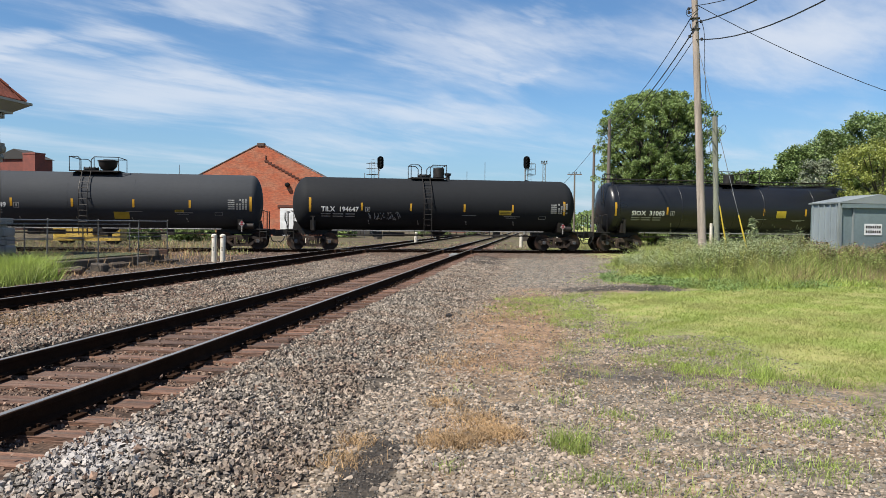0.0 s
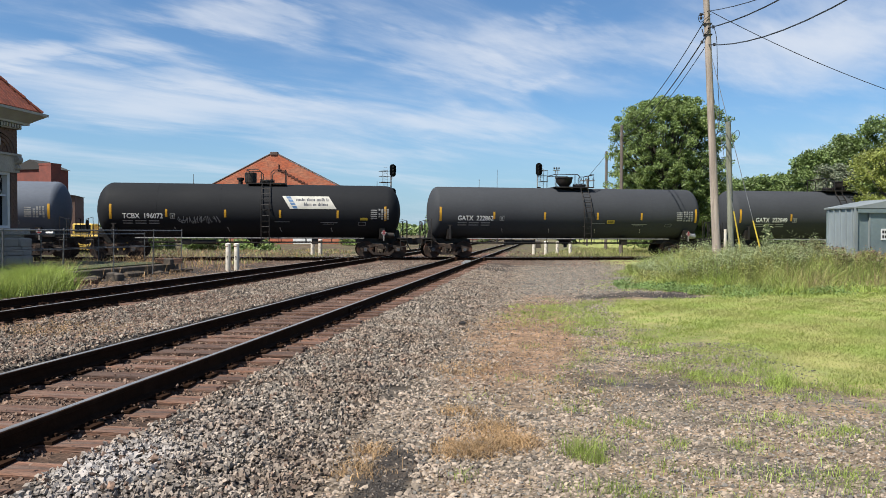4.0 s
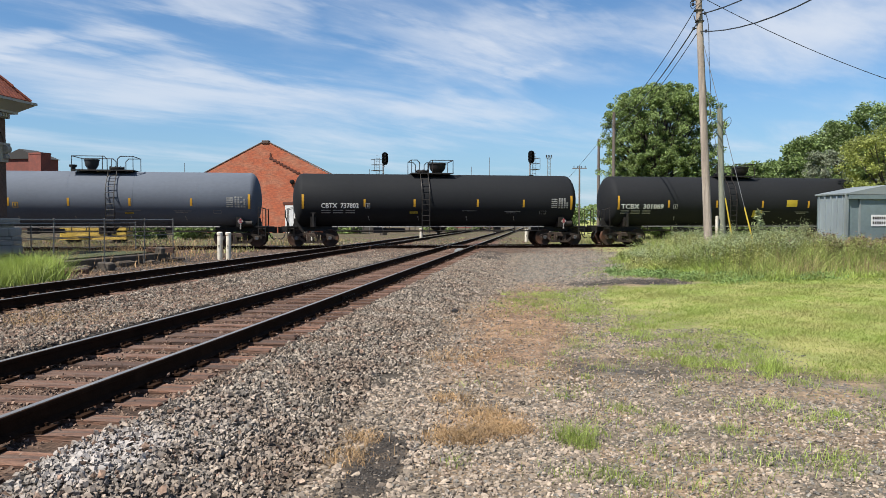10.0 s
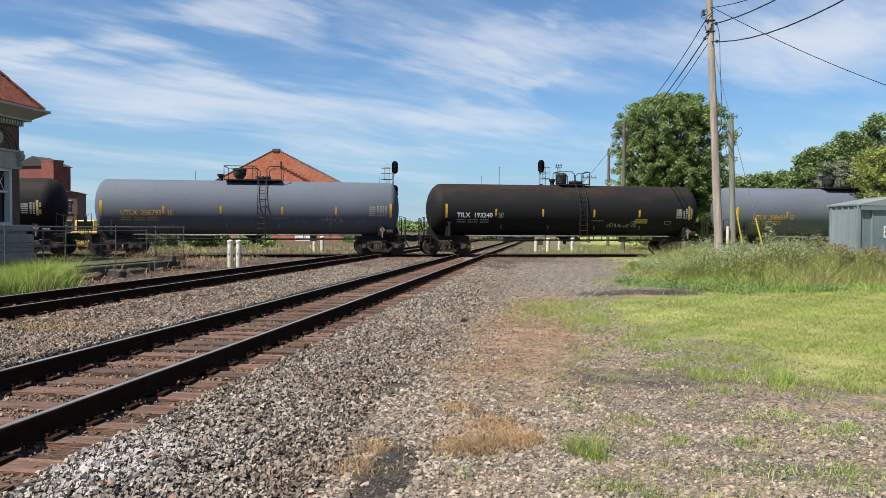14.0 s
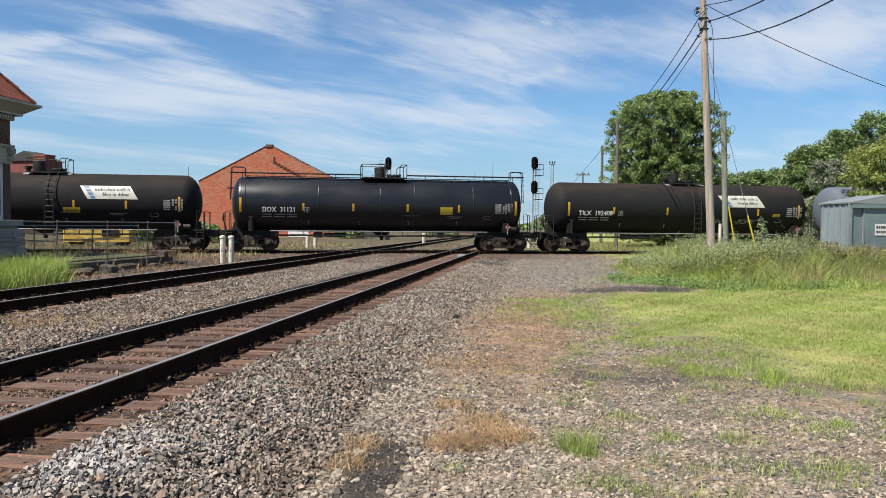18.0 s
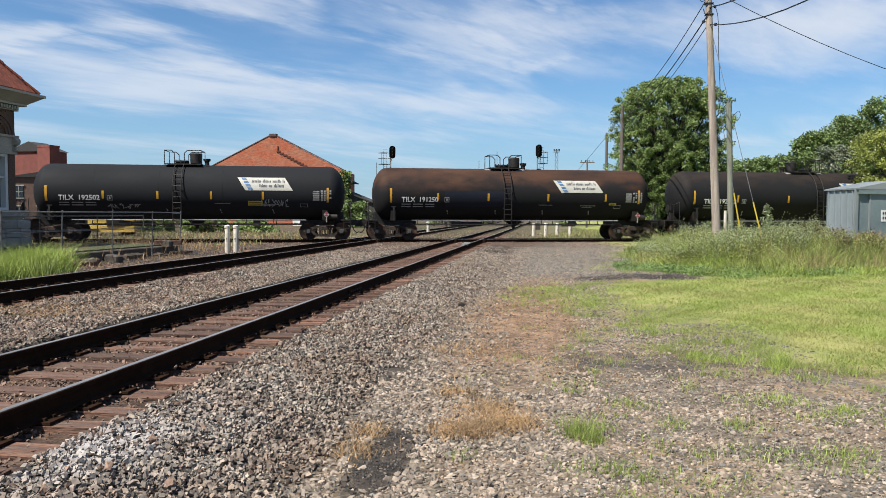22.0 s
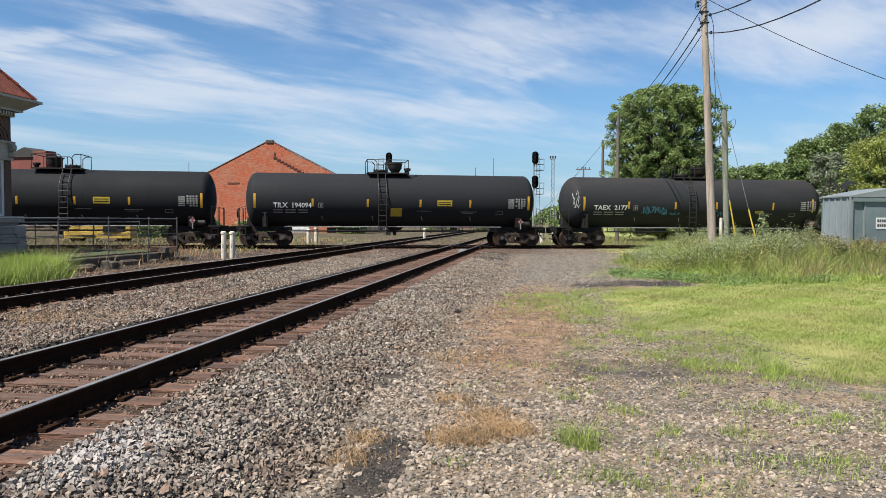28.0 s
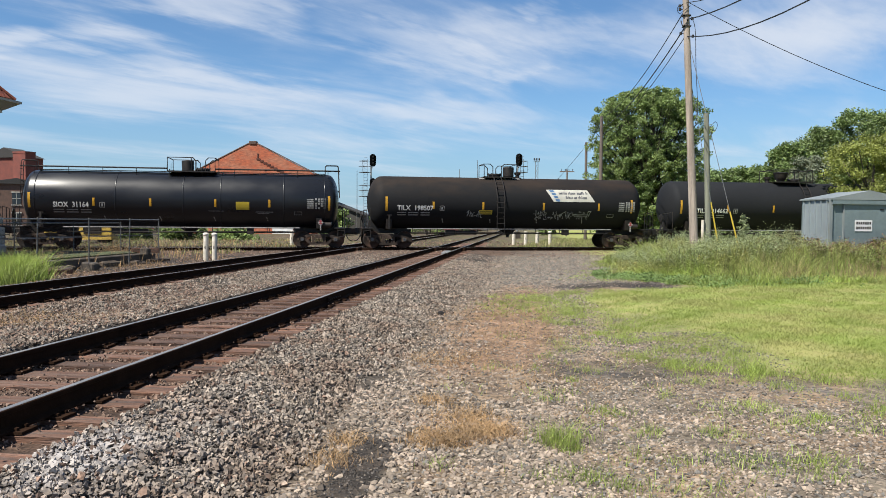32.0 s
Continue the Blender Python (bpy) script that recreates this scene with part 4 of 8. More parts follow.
    if bowl == "dome":
        w = 0.80 if mark.startswith("TILX") else 0.72 if paint == "grey" else 0.95
        g = Geo().lathe([(top - 0.05, 0.26 * w), (top + 0.12, 0.28 * w), (top + 0.20, 0.36 * w), (top + 0.32, 0.46 * w), (top + 0.56, 0.50 * w), (top + 0.575, 0.54 * w), (top + 0.62, 0.54 * w), (top + 0.635, 0.47 * w), (top + 0.64, 0.1)], 24, "z", (bx, 0, 0))
    else:
        g = Geo().lathe([(top - 0.05, 0.27), (top + 0.08, 0.27), (top + 0.10, 0.31), (top + 0.60, 0.32), (top + 0.63, 0.29), (top + 0.64, 0.1)], 20, "z", (bx, 0, 0))
    part("valve_housing", g, STEEL_DARK if paint != "grey" else PAINTS["soft"], car, smooth=35)
    g = Geo().lathe([(top - 0.05, 0.33), (top + 0.14, 0.33), (top + 0.15, 0.38), (top + 0.21, 0.38), (top + 0.24, 0.28), (top + 0.25, 0.05)], 20, "z", (spec["manway"], 0, 0))
    cover = part("manway_cover", g, STEEL_DARK, car, smooth=35)
    for k in range(8):
        a = 2 * math.pi * k / 8
        part("bolt", BOLT, None, cover, m=pose(spec["manway"] + 0.36 * math.cos(a), 0.36 * math.sin(a), top + 0.1))
    if spec.get("vent") is not None:
        g = Geo().lathe([(top - 0.05, 0.12), (top + 0.20, 0.12), (top + 0.22, 0.18), (top + 0.34, 0.20), (top + 0.36, 0.05)], 14, "z", (spec["vent"], 0, 0))
        part("relief_valve", g, STEEL_DARK, car, smooth=35)
    if style == "walkway":
        g = Geo().box(0, -0.35, top + 0.02, 2 * half - 1.4, 0.28, 0.03)
        part("running_board", g, STEEL_DARK, car)
        g = Geo().tube([(-half - 0.05, -0.75, top + 0.17), (px0, -0.75, top + 0.17)], 0.04, 6).tube([(px1, -0.75, top + 0.17), (half + 0.05, -0.75, top + 0.17)], 0.04, 6)
        for k in range(10):
            x = -half + 0.6 + (2 * half - 1.2) * k / 9
            g.tube([(x, -0.75, top - 0.2), (x, -0.75, top + 0.14)], 0.018, 5)
        part("top_handrail", g, STEEL_DARK, car)
        for s in (-1, 1):
            g = Geo()
            for sy in (-0.9, -0.55):
                g.tube([(s * (half + 0.02), sy, 2.7), (s * (half - 0.05), sy, top + 0.40), (s * (half - 0.12), sy, top + 0.46), (s * (half - 0.68), sy, top + 0.46), (s * (half - 0.75), sy, top + 0.40), (s * (half - 0.75), sy, top)], 0.022, 6)
            for k in range(5):
                z = 2.8 + k * 0.30
                g.tube([(s * (half + 0.01), -0.9, z), (s * (half + 0.01), -0.55, z)], 0.015, 5)
            part("end_ladder", g, STEEL_DARK, car)
    else:
        g = Geo()
        for sx in (-0.21, 0.21):
            pts = [(lx + sx, -dy, top + 0.02)]
            for k in range(7):
                a = radians(52 - k * 8.5)
                pts.append((lx + sx, -(TANK_R + 0.13) * math.cos(a), TANK_ZC + (TANK_R + 0.13) * math.sin(a)))
            pts += [(lx + sx, -(TANK_R + 0.12), 1.7), (lx + sx, -(TANK_R + 0.08), 0.72)]
            g.tube(pts, 0.024, 6)
            for z in (1.75, 2.6):
                g.tube([(lx + sx, -(TANK_R + 0.12), z), (lx + sx, -1.3, z)], 0.02, 5)
        ladder = part("side_ladder", g, STEEL_DARK, car)
        for k in range(11):
            z = 0.80 + k * 0.29
            dz = z - TANK_ZC
            y = -(TANK_R + 0.12) if dz < 0 else -math.sqrt(max(0.4, (TANK_R + 0.13) ** 2 - dz * dz))
            part("rung", RUNG, None, ladder, m=pose(lx, y, z))

    # markings on the near side
    for x, a0, a1 in [(-7.05 if short else -7.43, -0.50, 0.28), (7.05 if short else 7.43, -0.52, 0.26)]:
        part("reflector_stripe", decal(Geo(), x - 0.06, x + 0.06, a0, a1), STRIPE, car)
    for x in spec.get("stripes", (-4.3, -1.25, 1.8, 4.5)):
        part("reflector_stripe", decal(Geo(), x - 0.055, x + 0.055, -0.38, 0.03), STRIPE, car)
    ink = LETTER_YELLOW if mark.startswith("UTLX") else LETTER_WHITE
    tx, tx1 = spec.get("span", (-6.47, -4.47))
    if mark:
        shell_text(mark.replace(" ", "  "), 0.37, tx, -0.45, ink, car, "reporting_mark", tx1 - tx)
    g = Geo()
    for r in range(2):
        for x, w in ((0, 0.5), (0.62, 0.55), (1.3, 0.5)):
            decal(g, tx + x, tx + x + w, -0.62 - r * 0.14, -0.56 - r * 0.14)
    tagged(part("stencil_data", g, LETTER_DIM if ink is LETTER_WHITE else LETTER_YELLOW, car), kind="stuff")
    g = Geo()
    for ax, bx2, aa, ab in ((0, .26, 0, .03), (0, .26, .25, .28), (0, .03, 0, .28), (.23, .26, 0, .28), (.09, .17, .06, .21)):
        decal(g, -4.12 + ax, -4.12 + bx2, -0.47 + aa, -0.47 + ab)
    tagged(part("test_mark_box", g, LETTER_DIM if ink is LETTER_WHITE else LETTER_YELLOW, car), kind="stuff")
    g = Geo()
    sx = half - 1.72
    rnd = random.Random(len(mark) * 7 + int(spec["seed"]))
    for r in range(5):
        decal(g, sx, sx + 0.34, -0.42 + r * 0.11, -0.35 + r * 0.11)
        for c in range(4):
            if rnd.random() < 0.9:
                decal(g, sx + 0.42 + c * 0.15, sx + 0.52 + c * 0.15, -0.44 + r * 0.12, -0.345 + r * 0.12)
    tagged(part("data_stencil", g, LETTER_DIM, car), kind="stuff")
    g = Geo()
    decal(g, 3.6, 4.5, -0.66, -0.62)
    decal(g, 3.7, 4.3, -0.74, -0.71)
    decal(g, 1.2, 2.0, -0.62, -0.59)
    decal(g, 5.6, 6.0, -0.80, -0.78)
    decal(g, 5.6, 5.62, -0.80, -0.60)
    decal(g, 5.98, 6.0, -0.80, -0.60)
    decal(g, 5.6, 6.0, -0.62, -0.60)
    tagged(part("small_stencils", g, LETTER_DIM, car), kind="stuff")
    # hazard placard on its bracket
    g = Geo().add([(6.98, -1.47, 1.19), (7.135, -1.47, 1.36), (6.98, -1.47, 1.53), (6.825, -1.47, 1.36)], [(0, 1, 2, 3)])
    g.box(6.98, -1.44, 1.2, 0.05, 0.04, 0.5)
    pl = part("hazard_placard", g, PLACARD_PALE, car, "white and red diamond placard")
    tagged(part("placard_field", Geo().add([(6.98, -1.475, 1.355), (7.065, -1.475, 1.43), (6.98, -1.475, 1.51), (6.895, -1.475, 1.43)], [(0, 1, 2, 3)]).add([(6.88, -1.475, 1.345), (6.92, -1.475, 1.28), (7.04, -1.475, 1.28), (7.08, -1.475, 1.345)], [(0, 1, 2, 3)]), PLACARD_RED, pl), kind="stuff")
    part("bracket", Geo().box(-6.9, -1.42, 1.42, 0.09, 0.08, 0.75).box(-6.9, -1.40, 1.80, 0.26, 0.05, 0.05), STEEL_DARK, car)
    for kind, x, arc, w, h in spec.get("plates", ()):
        part("yellow_plate", decal(Geo(), x, x + w, arc, arc + h), PLATE_YELLOW, car, "yellow warning plate")
        if kind == "lined":
            g = Geo()
            decal(g, x + 0.06, x + w - 0.06, arc + h * 0.62, arc + h * 0.74, 0.009)
            decal(g, x + 0.06, x + w - 0.06, arc + h * 0.25, arc + h * 0.40, 0.009)
            tagged(part("plate_writing", g, STEEL_DARK, car), kind="stuff")
    for x0, x1, a0, a1 in spec.get("patches", ()):
        part("paint_patch", decal(Geo(), x0, x1, a0, a1, 0.003), PAINTS["patch"], tank, "touched-up blue-black paint patch")
    if "banner" in spec:
        x0 = spec["banner"]
        w, h, a = 2.45, 0.72, 0.10
        ban = part("banner", decal(Geo(), x0 + 0.28, x0 + 0.28 + w, a, a + h, 0.010, 0.0), BANNER, car, "cream sheet with a blue emblem and two lines of dark writing")
        for v in ban.data.vertices:
            # slant of the sheet's ends
            f = (v.co.z - on_shell(0, a)[2]) / (on_shell(0, a + h)[2] - on_shell(0, a)[2])
            v.co.x -= 0.42 * f
        g = Geo()
        for k in range(4):
            f0, f1 = k / 4 + 0.03, (k + 1) / 4 - 0.03
            xa = x0 + 0.28 + 0.18
            g.add([on_shell(xa - 0.42 * f0, a + h * f0, lift=0.014), on_shell(xa + 0.24 - 0.42 * f0, a + h * f0, lift=0.014), on_shell(xa + 0.24 - 0.42 * f1, a + h * f1, lift=0.014), on_shell(xa - 0.42 * f1, a + h * f1, lift=0.014)], [(0, 1, 2, 3)])
        tagged(part("emblem", g, BANNER_BLUE, ban), kind="stuff")
        g = Geo()
        rnd = random.Random(5)
        for row, (s0, s1) in enumerate(((0.62, 2.30), (0.86, 2.12))):
            x = s0
            f = 0.70 if row == 0 else 0.34
            while x < s1:
                w1 = rnd.uniform(0.03, 0.055)
                hh = rnd.choice((0.12, 0.12, 0.12, 0.18))
                xx = x0 + 0.28 + x - 0.42 * f
                decal(g, xx, xx + w1, a + h * f - 0.08, a + h * f - 0.08 + hh, 0.014)
                x += w1 + (0.022 if rnd.random() < 0.9 else 0.09)
        tagged(part("banner_writing", g, BANNER_GREEN, ban), kind="stuff")
    for seed, x, arc, w, h, col in spec.get("scrawls", ()):
        squiggle(seed, w, h, SPRAY_BLUE if col == "blue" else SPRAY_WHITE, car, x, arc, strokes=max(4, int(w * 6)))
    return car


def car_specs():
    top_a = dict(ladder=1.2, bowl=0.15, deck=(-0.6, 1.85), manway=1.15, bowl_shape="dome")            # bowl behind the ladder
    top_b = dict(ladder=-0.4, bowl=0.45, deck=(-1.35, 1.2), manway=-0.4, bowl_shape="dome")           # bowl ahead of it
    top_c = dict(ladder=1.02, bowl=-0.05, deck=(-0.45, 1.62), manway=0.85, bowl_shape="drum", vent=-0.58)
    top_d = dict(ladder=-0.34, bowl=0.26, deck=(-1.3, 0.75), manway=-0.35, bowl_shape="drum", vent=0.80)
    top_w = dict(ladder=0.78, bowl=0.28, deck=(-0.70, 1.77), manway=1.20, bowl_shape="drum")
    black, soft, grey = "black tank car with yellow reflector stripes and white stencils", "charcoal grey tank car with white stencils and yellow stripes", "sun-faded grey tank car with yellow lettering and stripes"
    ban = "black tank car with a cream banner on its flank"
    gloss = "glossy black tank car with a walkway along its top"
    S = lambda mark, paint, top, label, style="ladder", **k: dict(mark=mark, paint=paint, style=style, label=label, **{**top, **k})
    big, lined = "plain", "lined"
    return {
        -2: S("", "matte", top_c, black),
        -1: S("SIOX 31063", "gloss", top_w, gloss, "walkway", plates=((big, 2.6, -0.52, 0.62, 0.42),)),
        0: S("TILX 194647", "matte", top_d, black, scrawls=((3, -3.9, -0.95, 1.7, 0.5, "white"),), plates=((lined, 3.3, -0.55, 0.7, 0.26),), ladder=-0.72, bowl=0.1, deck=(-1.55, 0.44), manway=-0.72, stripes=(-4.3, -1.64, 1.33, 4.07), vent=0.62),
        1: S("GATX 222849", "soft", top_b, soft, plates=((big, 0.6, -1.05, 0.75, 0.42), (lined, 3.6, -0.62, 0.45, 0.14)), ladder=-0.82, bowl=0.01, deck=(-1.64, 0.75), manway=-0.82, stripes=(-4.23, -1.37, 1.58, 4.36)),
        2: S("GATX 222862", "soft", top_a, soft, reservoir=SILVER, plates=((lined, 2.1, -0.60, 0.45, 0.2),), ladder=0.92, bowl=0.01, deck=(-0.75, 1.48), manway=0.92, stripes=(-4.43, -1.54, 1.54, 4.14)),
        3: S("TCBX 196072", "matte", top_c, ban, banner=1.72, scrawls=((9, -3.7, -0.75, 2.1, 0.45, "white"),), plates=((big, 5.7, -0.5, 0.4, 0.15),), ladder=0.72, bowl=-0.16, deck=(-0.3, 1.72), manway=0.72, stripes=(-4.3, -1.34, 1.48, 4.5), vent=-0.7),
        4: S("UTLX 212494", "grey", top_b, grey, jacket=True, reservoir=SILVER, plates=((lined, -1.2, -0.92, 0.4, 0.14),), vent=1.98, ladder=-0.47, bowl=0.71, deck=(-1.5, 1.6), manway=-0.47, stripes=(-4.33, -1.47, 1.5, 4.47)),
        5: S("TCBX 301069", "matte", top_b, black, plates=((big, 3.0, -0.32, 0.68, 0.4), (big, 0.9, -1.0, 0.6, 0.46)), ladder=-0.46, bowl=0.83, deck=(-1.14, 1.25), manway=-0.46, stripes=(-4.4, -1.42, 1.47, 4.42), span=(-7.28, -4.71)),
        6: S("CBTX 737802", "matte", top_b, soft, plates=((lined, -1.7, -0.78, 0.45, 0.13),), ladder=-0.84, bowl=0.03, deck=(-1.54, 0.77), manway=-0.84, stripes=(-4.16, -1.45, 2.06, 4.67)),
        7: S("UTLX 208431", "grey", top_a, grey, vent=-1.65, plates=((lined, 1.2, -0.82, 0.42, 0.1),), ladder=0.53, bowl=-0.72, deck=(-1.46, 1.54), manway=0.53, stripes=(-4.33, -1.5, 1.46, 4.5)),
        8: S("TILX 193240", "warm", top_c, black, plates=((lined, 3.8, -0.75, 0.75, 0.26),), scrawls=((4, 2.2, -1.05, 1.8, 0.32, "white"),), ladder=0.71, bowl=-0.14, deck=(-0.42, 1.33), manway=0.71, stripes=(-4.28, -1.6, 1.37, 4.05), vent=-0.68),
        9: S("UTLX 206793", "grey", top_a, grey, vent=-1.65, scrawls=((11, 3.9, -0.95, 1.0, 0.55, "white"), (12, 2.3, -0.9, 0.8, 0.3, "blue")), ladder=0.61, bowl=-0.66, deck=(-1.37, 1.6), manway=0.61, stripes=(-4.35, -1.48, 1.69, 4.51)),
        10: S("TILX 192408", "warm", top_c, ban, deck_plate=True, banner=2.15, plates=((lined, 5.4, -0.45, 0.45, 0.18),), scrawls=((6, 1.4, -1.0, 1.3, 0.4, "white"), (7, 3.1, -0.95, 1.1, 0.4, "white")), ladder=0.63, bowl=-0.2, deck=(-0.62, 1.26), manway=0.63, stripes=(-4.39, -1.18, 1.62, 4.45), vent=-0.74),
        11: S("SIOX 31121", "gloss", top_w, gloss, "walkway", plates=((big, 3.2, -0.52, 0.68, 0.42),), ladder=0.78, bowl=0.0, deck=(-1.04, 1.4), manway=0.78, stripes=(-4.17, -1.53, 1.4, 4.22), span=(-6.32, -4.63)),
        12: S("TILX 192402", "warm", top_c, ban, deck_plate=True, banner=2.3, plates=((lined, 1.4, -0.62, 0.8, 0.28),), ladder=0.77, bowl=-0.17, deck=(-0.57, 1.29), manway=0.77, stripes=(-4.37, -1.18, 1.9, 4.43), vent=-0.72),
        13: S("TILX 191250", "rusty", top_d, ban, patches=((-4.1, -0.65, -0.75, 0.15),), deck_plate=True, banner=2.2, plates=((lined, 5.3, -0.60, 0.42, 0.14),), ladder=-0.6, bowl=0.1, deck=(-1.45, 0.36), manway=-0.6, stripes=(-4.48, -1.67, 1.73, 5.08), vent=0.64),
        14: S("TILX 192502", "matte", top_d, ban, banner=2.5, plates=((lined, 2.9, -0.72, 0.75, 0.26),), scrawls=((8, 3.6, -0.85, 1.4, 0.5, "white"), (5, -4.1, -0.95, 1.6, 0.3, "white")), ladder=-0.66, bowl=0.08, deck=(-1.43, 0.44), manway=-0.66, stripes=(-4.32, -1.65, 1.03, 3.67), vent=0.64),
        15: S("TILX 190865", "matte", top_c, black, deck_plate=True, plates=((lined, 2.7, -0.34, 0.75, 0.3),), ladder=0.75, bowl=-0.17, deck=(-0.6, 1.31), manway=0.75, stripes=(-4.47, -2.29, -0.54, 2.08, 4.66), vent=-0.72),
        16: S("TAEX 2177", "drab", top_b, soft, vent=-1.7, scrawls=((2, -3.6, -0.72, 1.5, 0.5, "blue"), (22, -3.5, -0.70, 1.3, 0.42, "blue"), (23, -2.4, -0.75, 1.1, 0.22, "blue"), (13, 0.5, -0.9, 1.1, 0.5, "blue"), (21, -7.66, -0.42, 0.36, 1.15, "white")), plates=((lined, 3.4, -0.6, 0.5, 0.14),), ladder=-0.59, bowl=0.52, deck=(-1.32, 1.21), manway=-0.59, stripes=(-4.4, -1.58, 0.96, 4.51)),
        17: S("TILX 194094", "dull", top_b, black, vent=0.80, plates=((lined, 2.3, -0.32, 0.82, 0.32), (big, -0.25, -0.95, 0.62, 0.5)), ladder=-0.7, bowl=0.11, deck=(-1.48, 0.76), manway=-0.7, stripes=(-4.42, -1.49, 1.37, 4.13)),
        18: S("TILX 314662", "matte", top_a, black, vent=-1.05, plates=((lined, 2.1, -0.32, 0.82, 0.34),), ladder=0.72, bowl=-0.16, deck=(-1.0, 1.39), manway=0.72, stripes=(-4.49, -1.53, 1.21, 3.85)),
        19: S("TILX 198507", "warm", top_d, ban, deck_plate=True, banner=2.1, plates=((lined, -1.9, -0.66, 0.75, 0.24),), scrawls=((14, -2.6, -0.9, 0.9, 0.5, "white"), (15, 1.2, -1.0, 3.4, 0.6, "white")), ladder=-0.7, bowl=0.11, deck=(-1.46, 0.43), manway=-0.7, stripes=(-4.47, -1.68, 1.81, 5.07), vent=0.66),
        20: S("SIOX 31164", "gloss", top_w, gloss, "walkway", plates=((big, 2.6, -0.52, 0.68, 0.42),), ladder=0.78, bowl=0.0, deck=(-0.9, 1.5), manway=0.78, stripes=(-4.4, -1.66, 1.56, 4.31), span=(-6.32, -4.63)),
        21: S("", "matte", top_c, black),
    }


CARS, ROLLING = {}, {}
for index, spec in car_specs().items():
    WHEELSETS.clear()
    CARS[index] = tank_car(dict(spec, seed=index + 30))
    ROLLING[index] = list(WHEELSETS)


# ---- the brick warehouse beyond the crossing ----
def build_warehouse():
    m = pose(-34.15, 90.6, 0, 0, 0, 4)
    w = thing("warehouse", "orange brick gabled warehouse with white roller door and corner ivy", "building", m)
    hw, eave, ridge, deep = 9.0, 6.9, 11.3, 7
    g = Geo()
    g.prism([(-hw, 0), (hw, 0), (hw, eave), (0.35, ridge), (-0.35, ridge), (-hw, eave)], 0, 0.5, "xz")
    front = part("front_wall", g, WAREHOUSE_BRICK, w)
    part("side_wall", Geo().box(hw - 0.25, deep / 2, eave / 2, 0.5, deep - 0.6, eave - 0.1), WAREHOUSE_BRICK, w)
    part("side_wall", Geo().box(-hw + 0.25, deep / 2, eave / 2, 0.5, deep - 0.6, eave - 0.1), WAREHOUSE_BRICK, w)
    slope = math.atan2(ridge - eave, hw)
    for s in (-1, 1):
        length = math.hypot(hw + 0.5, ridge - eave) + 0.3
        part("roof", Geo().box(0, deep / 2 + 0.3, 0, length, deep - 0.4, 0.16), ROOF_DARK, w, "dark roof", m=pose(s * (hw + 0.3) / 2, 0, (eave + ridge) / 2 - 1.15, 0, math.degrees(s * slope), 0))
    # stepped coping along the gable
    shape = Geo().bevel_box(0, 0.22, 0.05, 0.50, 0.54, 0.11, 0.02).mesh("coping_tile", COPING)
    n = 22
    for s in (-1, 1):
        for k in range(n):
            f = (k + 0.5) / n
            part("coping_tile", shape, None, w, m=pose(s * (0.35 + (hw - 0.3) * f), 0, ridge + (eave - ridge) * f + 0.04, 0, math.degrees(s * slope), 0))
    part("peak_block", Geo().bevel_box(0, 0.25, ridge + 0.1, 0.9, 0.75, 0.35, 0.04), COPING, w)
    # a stepped course that marks an older roof line
    step = Geo().box(0, -0.03, 0, 0.46, 0.10, 0.20).mesh("corbel_brick", BRICK_SHADE)
    for k in range(14):
        part("corbel_brick", step, None, w, m=pose(0.7 + k * 0.42, 0, 9.35 - k * 0.225))
    part("corbel_brick", Geo().box(0.62, -0.05, 9.65, 0.14, 0.10, 0.75), BRICK_SHADE, w)
    # door, lamp, small windows
    door = part("roller_door", Geo().box(3.75, -0.04, 1.75, 2.6, 0.08, 3.5), PAINT_WHITE, w, "white roller door")
    for k in range(9):
        part("door_slat", Geo().box(3.75, -0.10, 0.25 + k * 0.37, 2.5, 0.04, 0.33), PAINT_WHITE, door)
    part("door_lintel", Geo().box(3.75, -0.06, 3.75, 3.2, 0.12, 0.3), BRICK_SHADE, w)
    part("wall_lamp", Geo().lathe([(-0.5, 0.10), (-0.45, 0.26), (-0.15, 0.30), (0.0, 0.1)], 12, "y", (3.4, 0, 6.4)), SIGNAL_BLACK, w)
    part("vent_opening", Geo().box(-4.6, -0.02, 6.2, 1.5, 0.06, 0.16), BRICK_SHADE, w)
    # low lean-to on the shaded side
    part("lean_to", Geo().prism([(hw + 0.02, 0), (hw + 4.6, 0), (hw + 4.6, 2.5), (hw + 0.02, 4.3)], 0.6, 6.4, "xz"), WEATHERED_BOARD, w, "dark boarded lean-to")
    part("lean_to_roof", Geo().prism([(hw + 0.02, 4.32), (hw + 4.9, 2.42), (hw + 4.9, 2.56), (hw + 0.02, 4.48)], 0.3, 6.7, "xz"), ROOF_DARK, w, "dark roof")
    # ivy up the corner
    rng_ = np.random.default_rng(8)
    n = 3200
    c = np.stack([hw - 0.1 + rng_.normal(0, 0.30, n), -0.15 + rng_.random(n) * 2.2 - 0.3, rng_.random(n) ** 0.8 * 7.0], -1)
    part("ivy", leaf_mesh("ivy", c, 0.30, 5, LEAF), None, w, "green ivy climbing the corner")


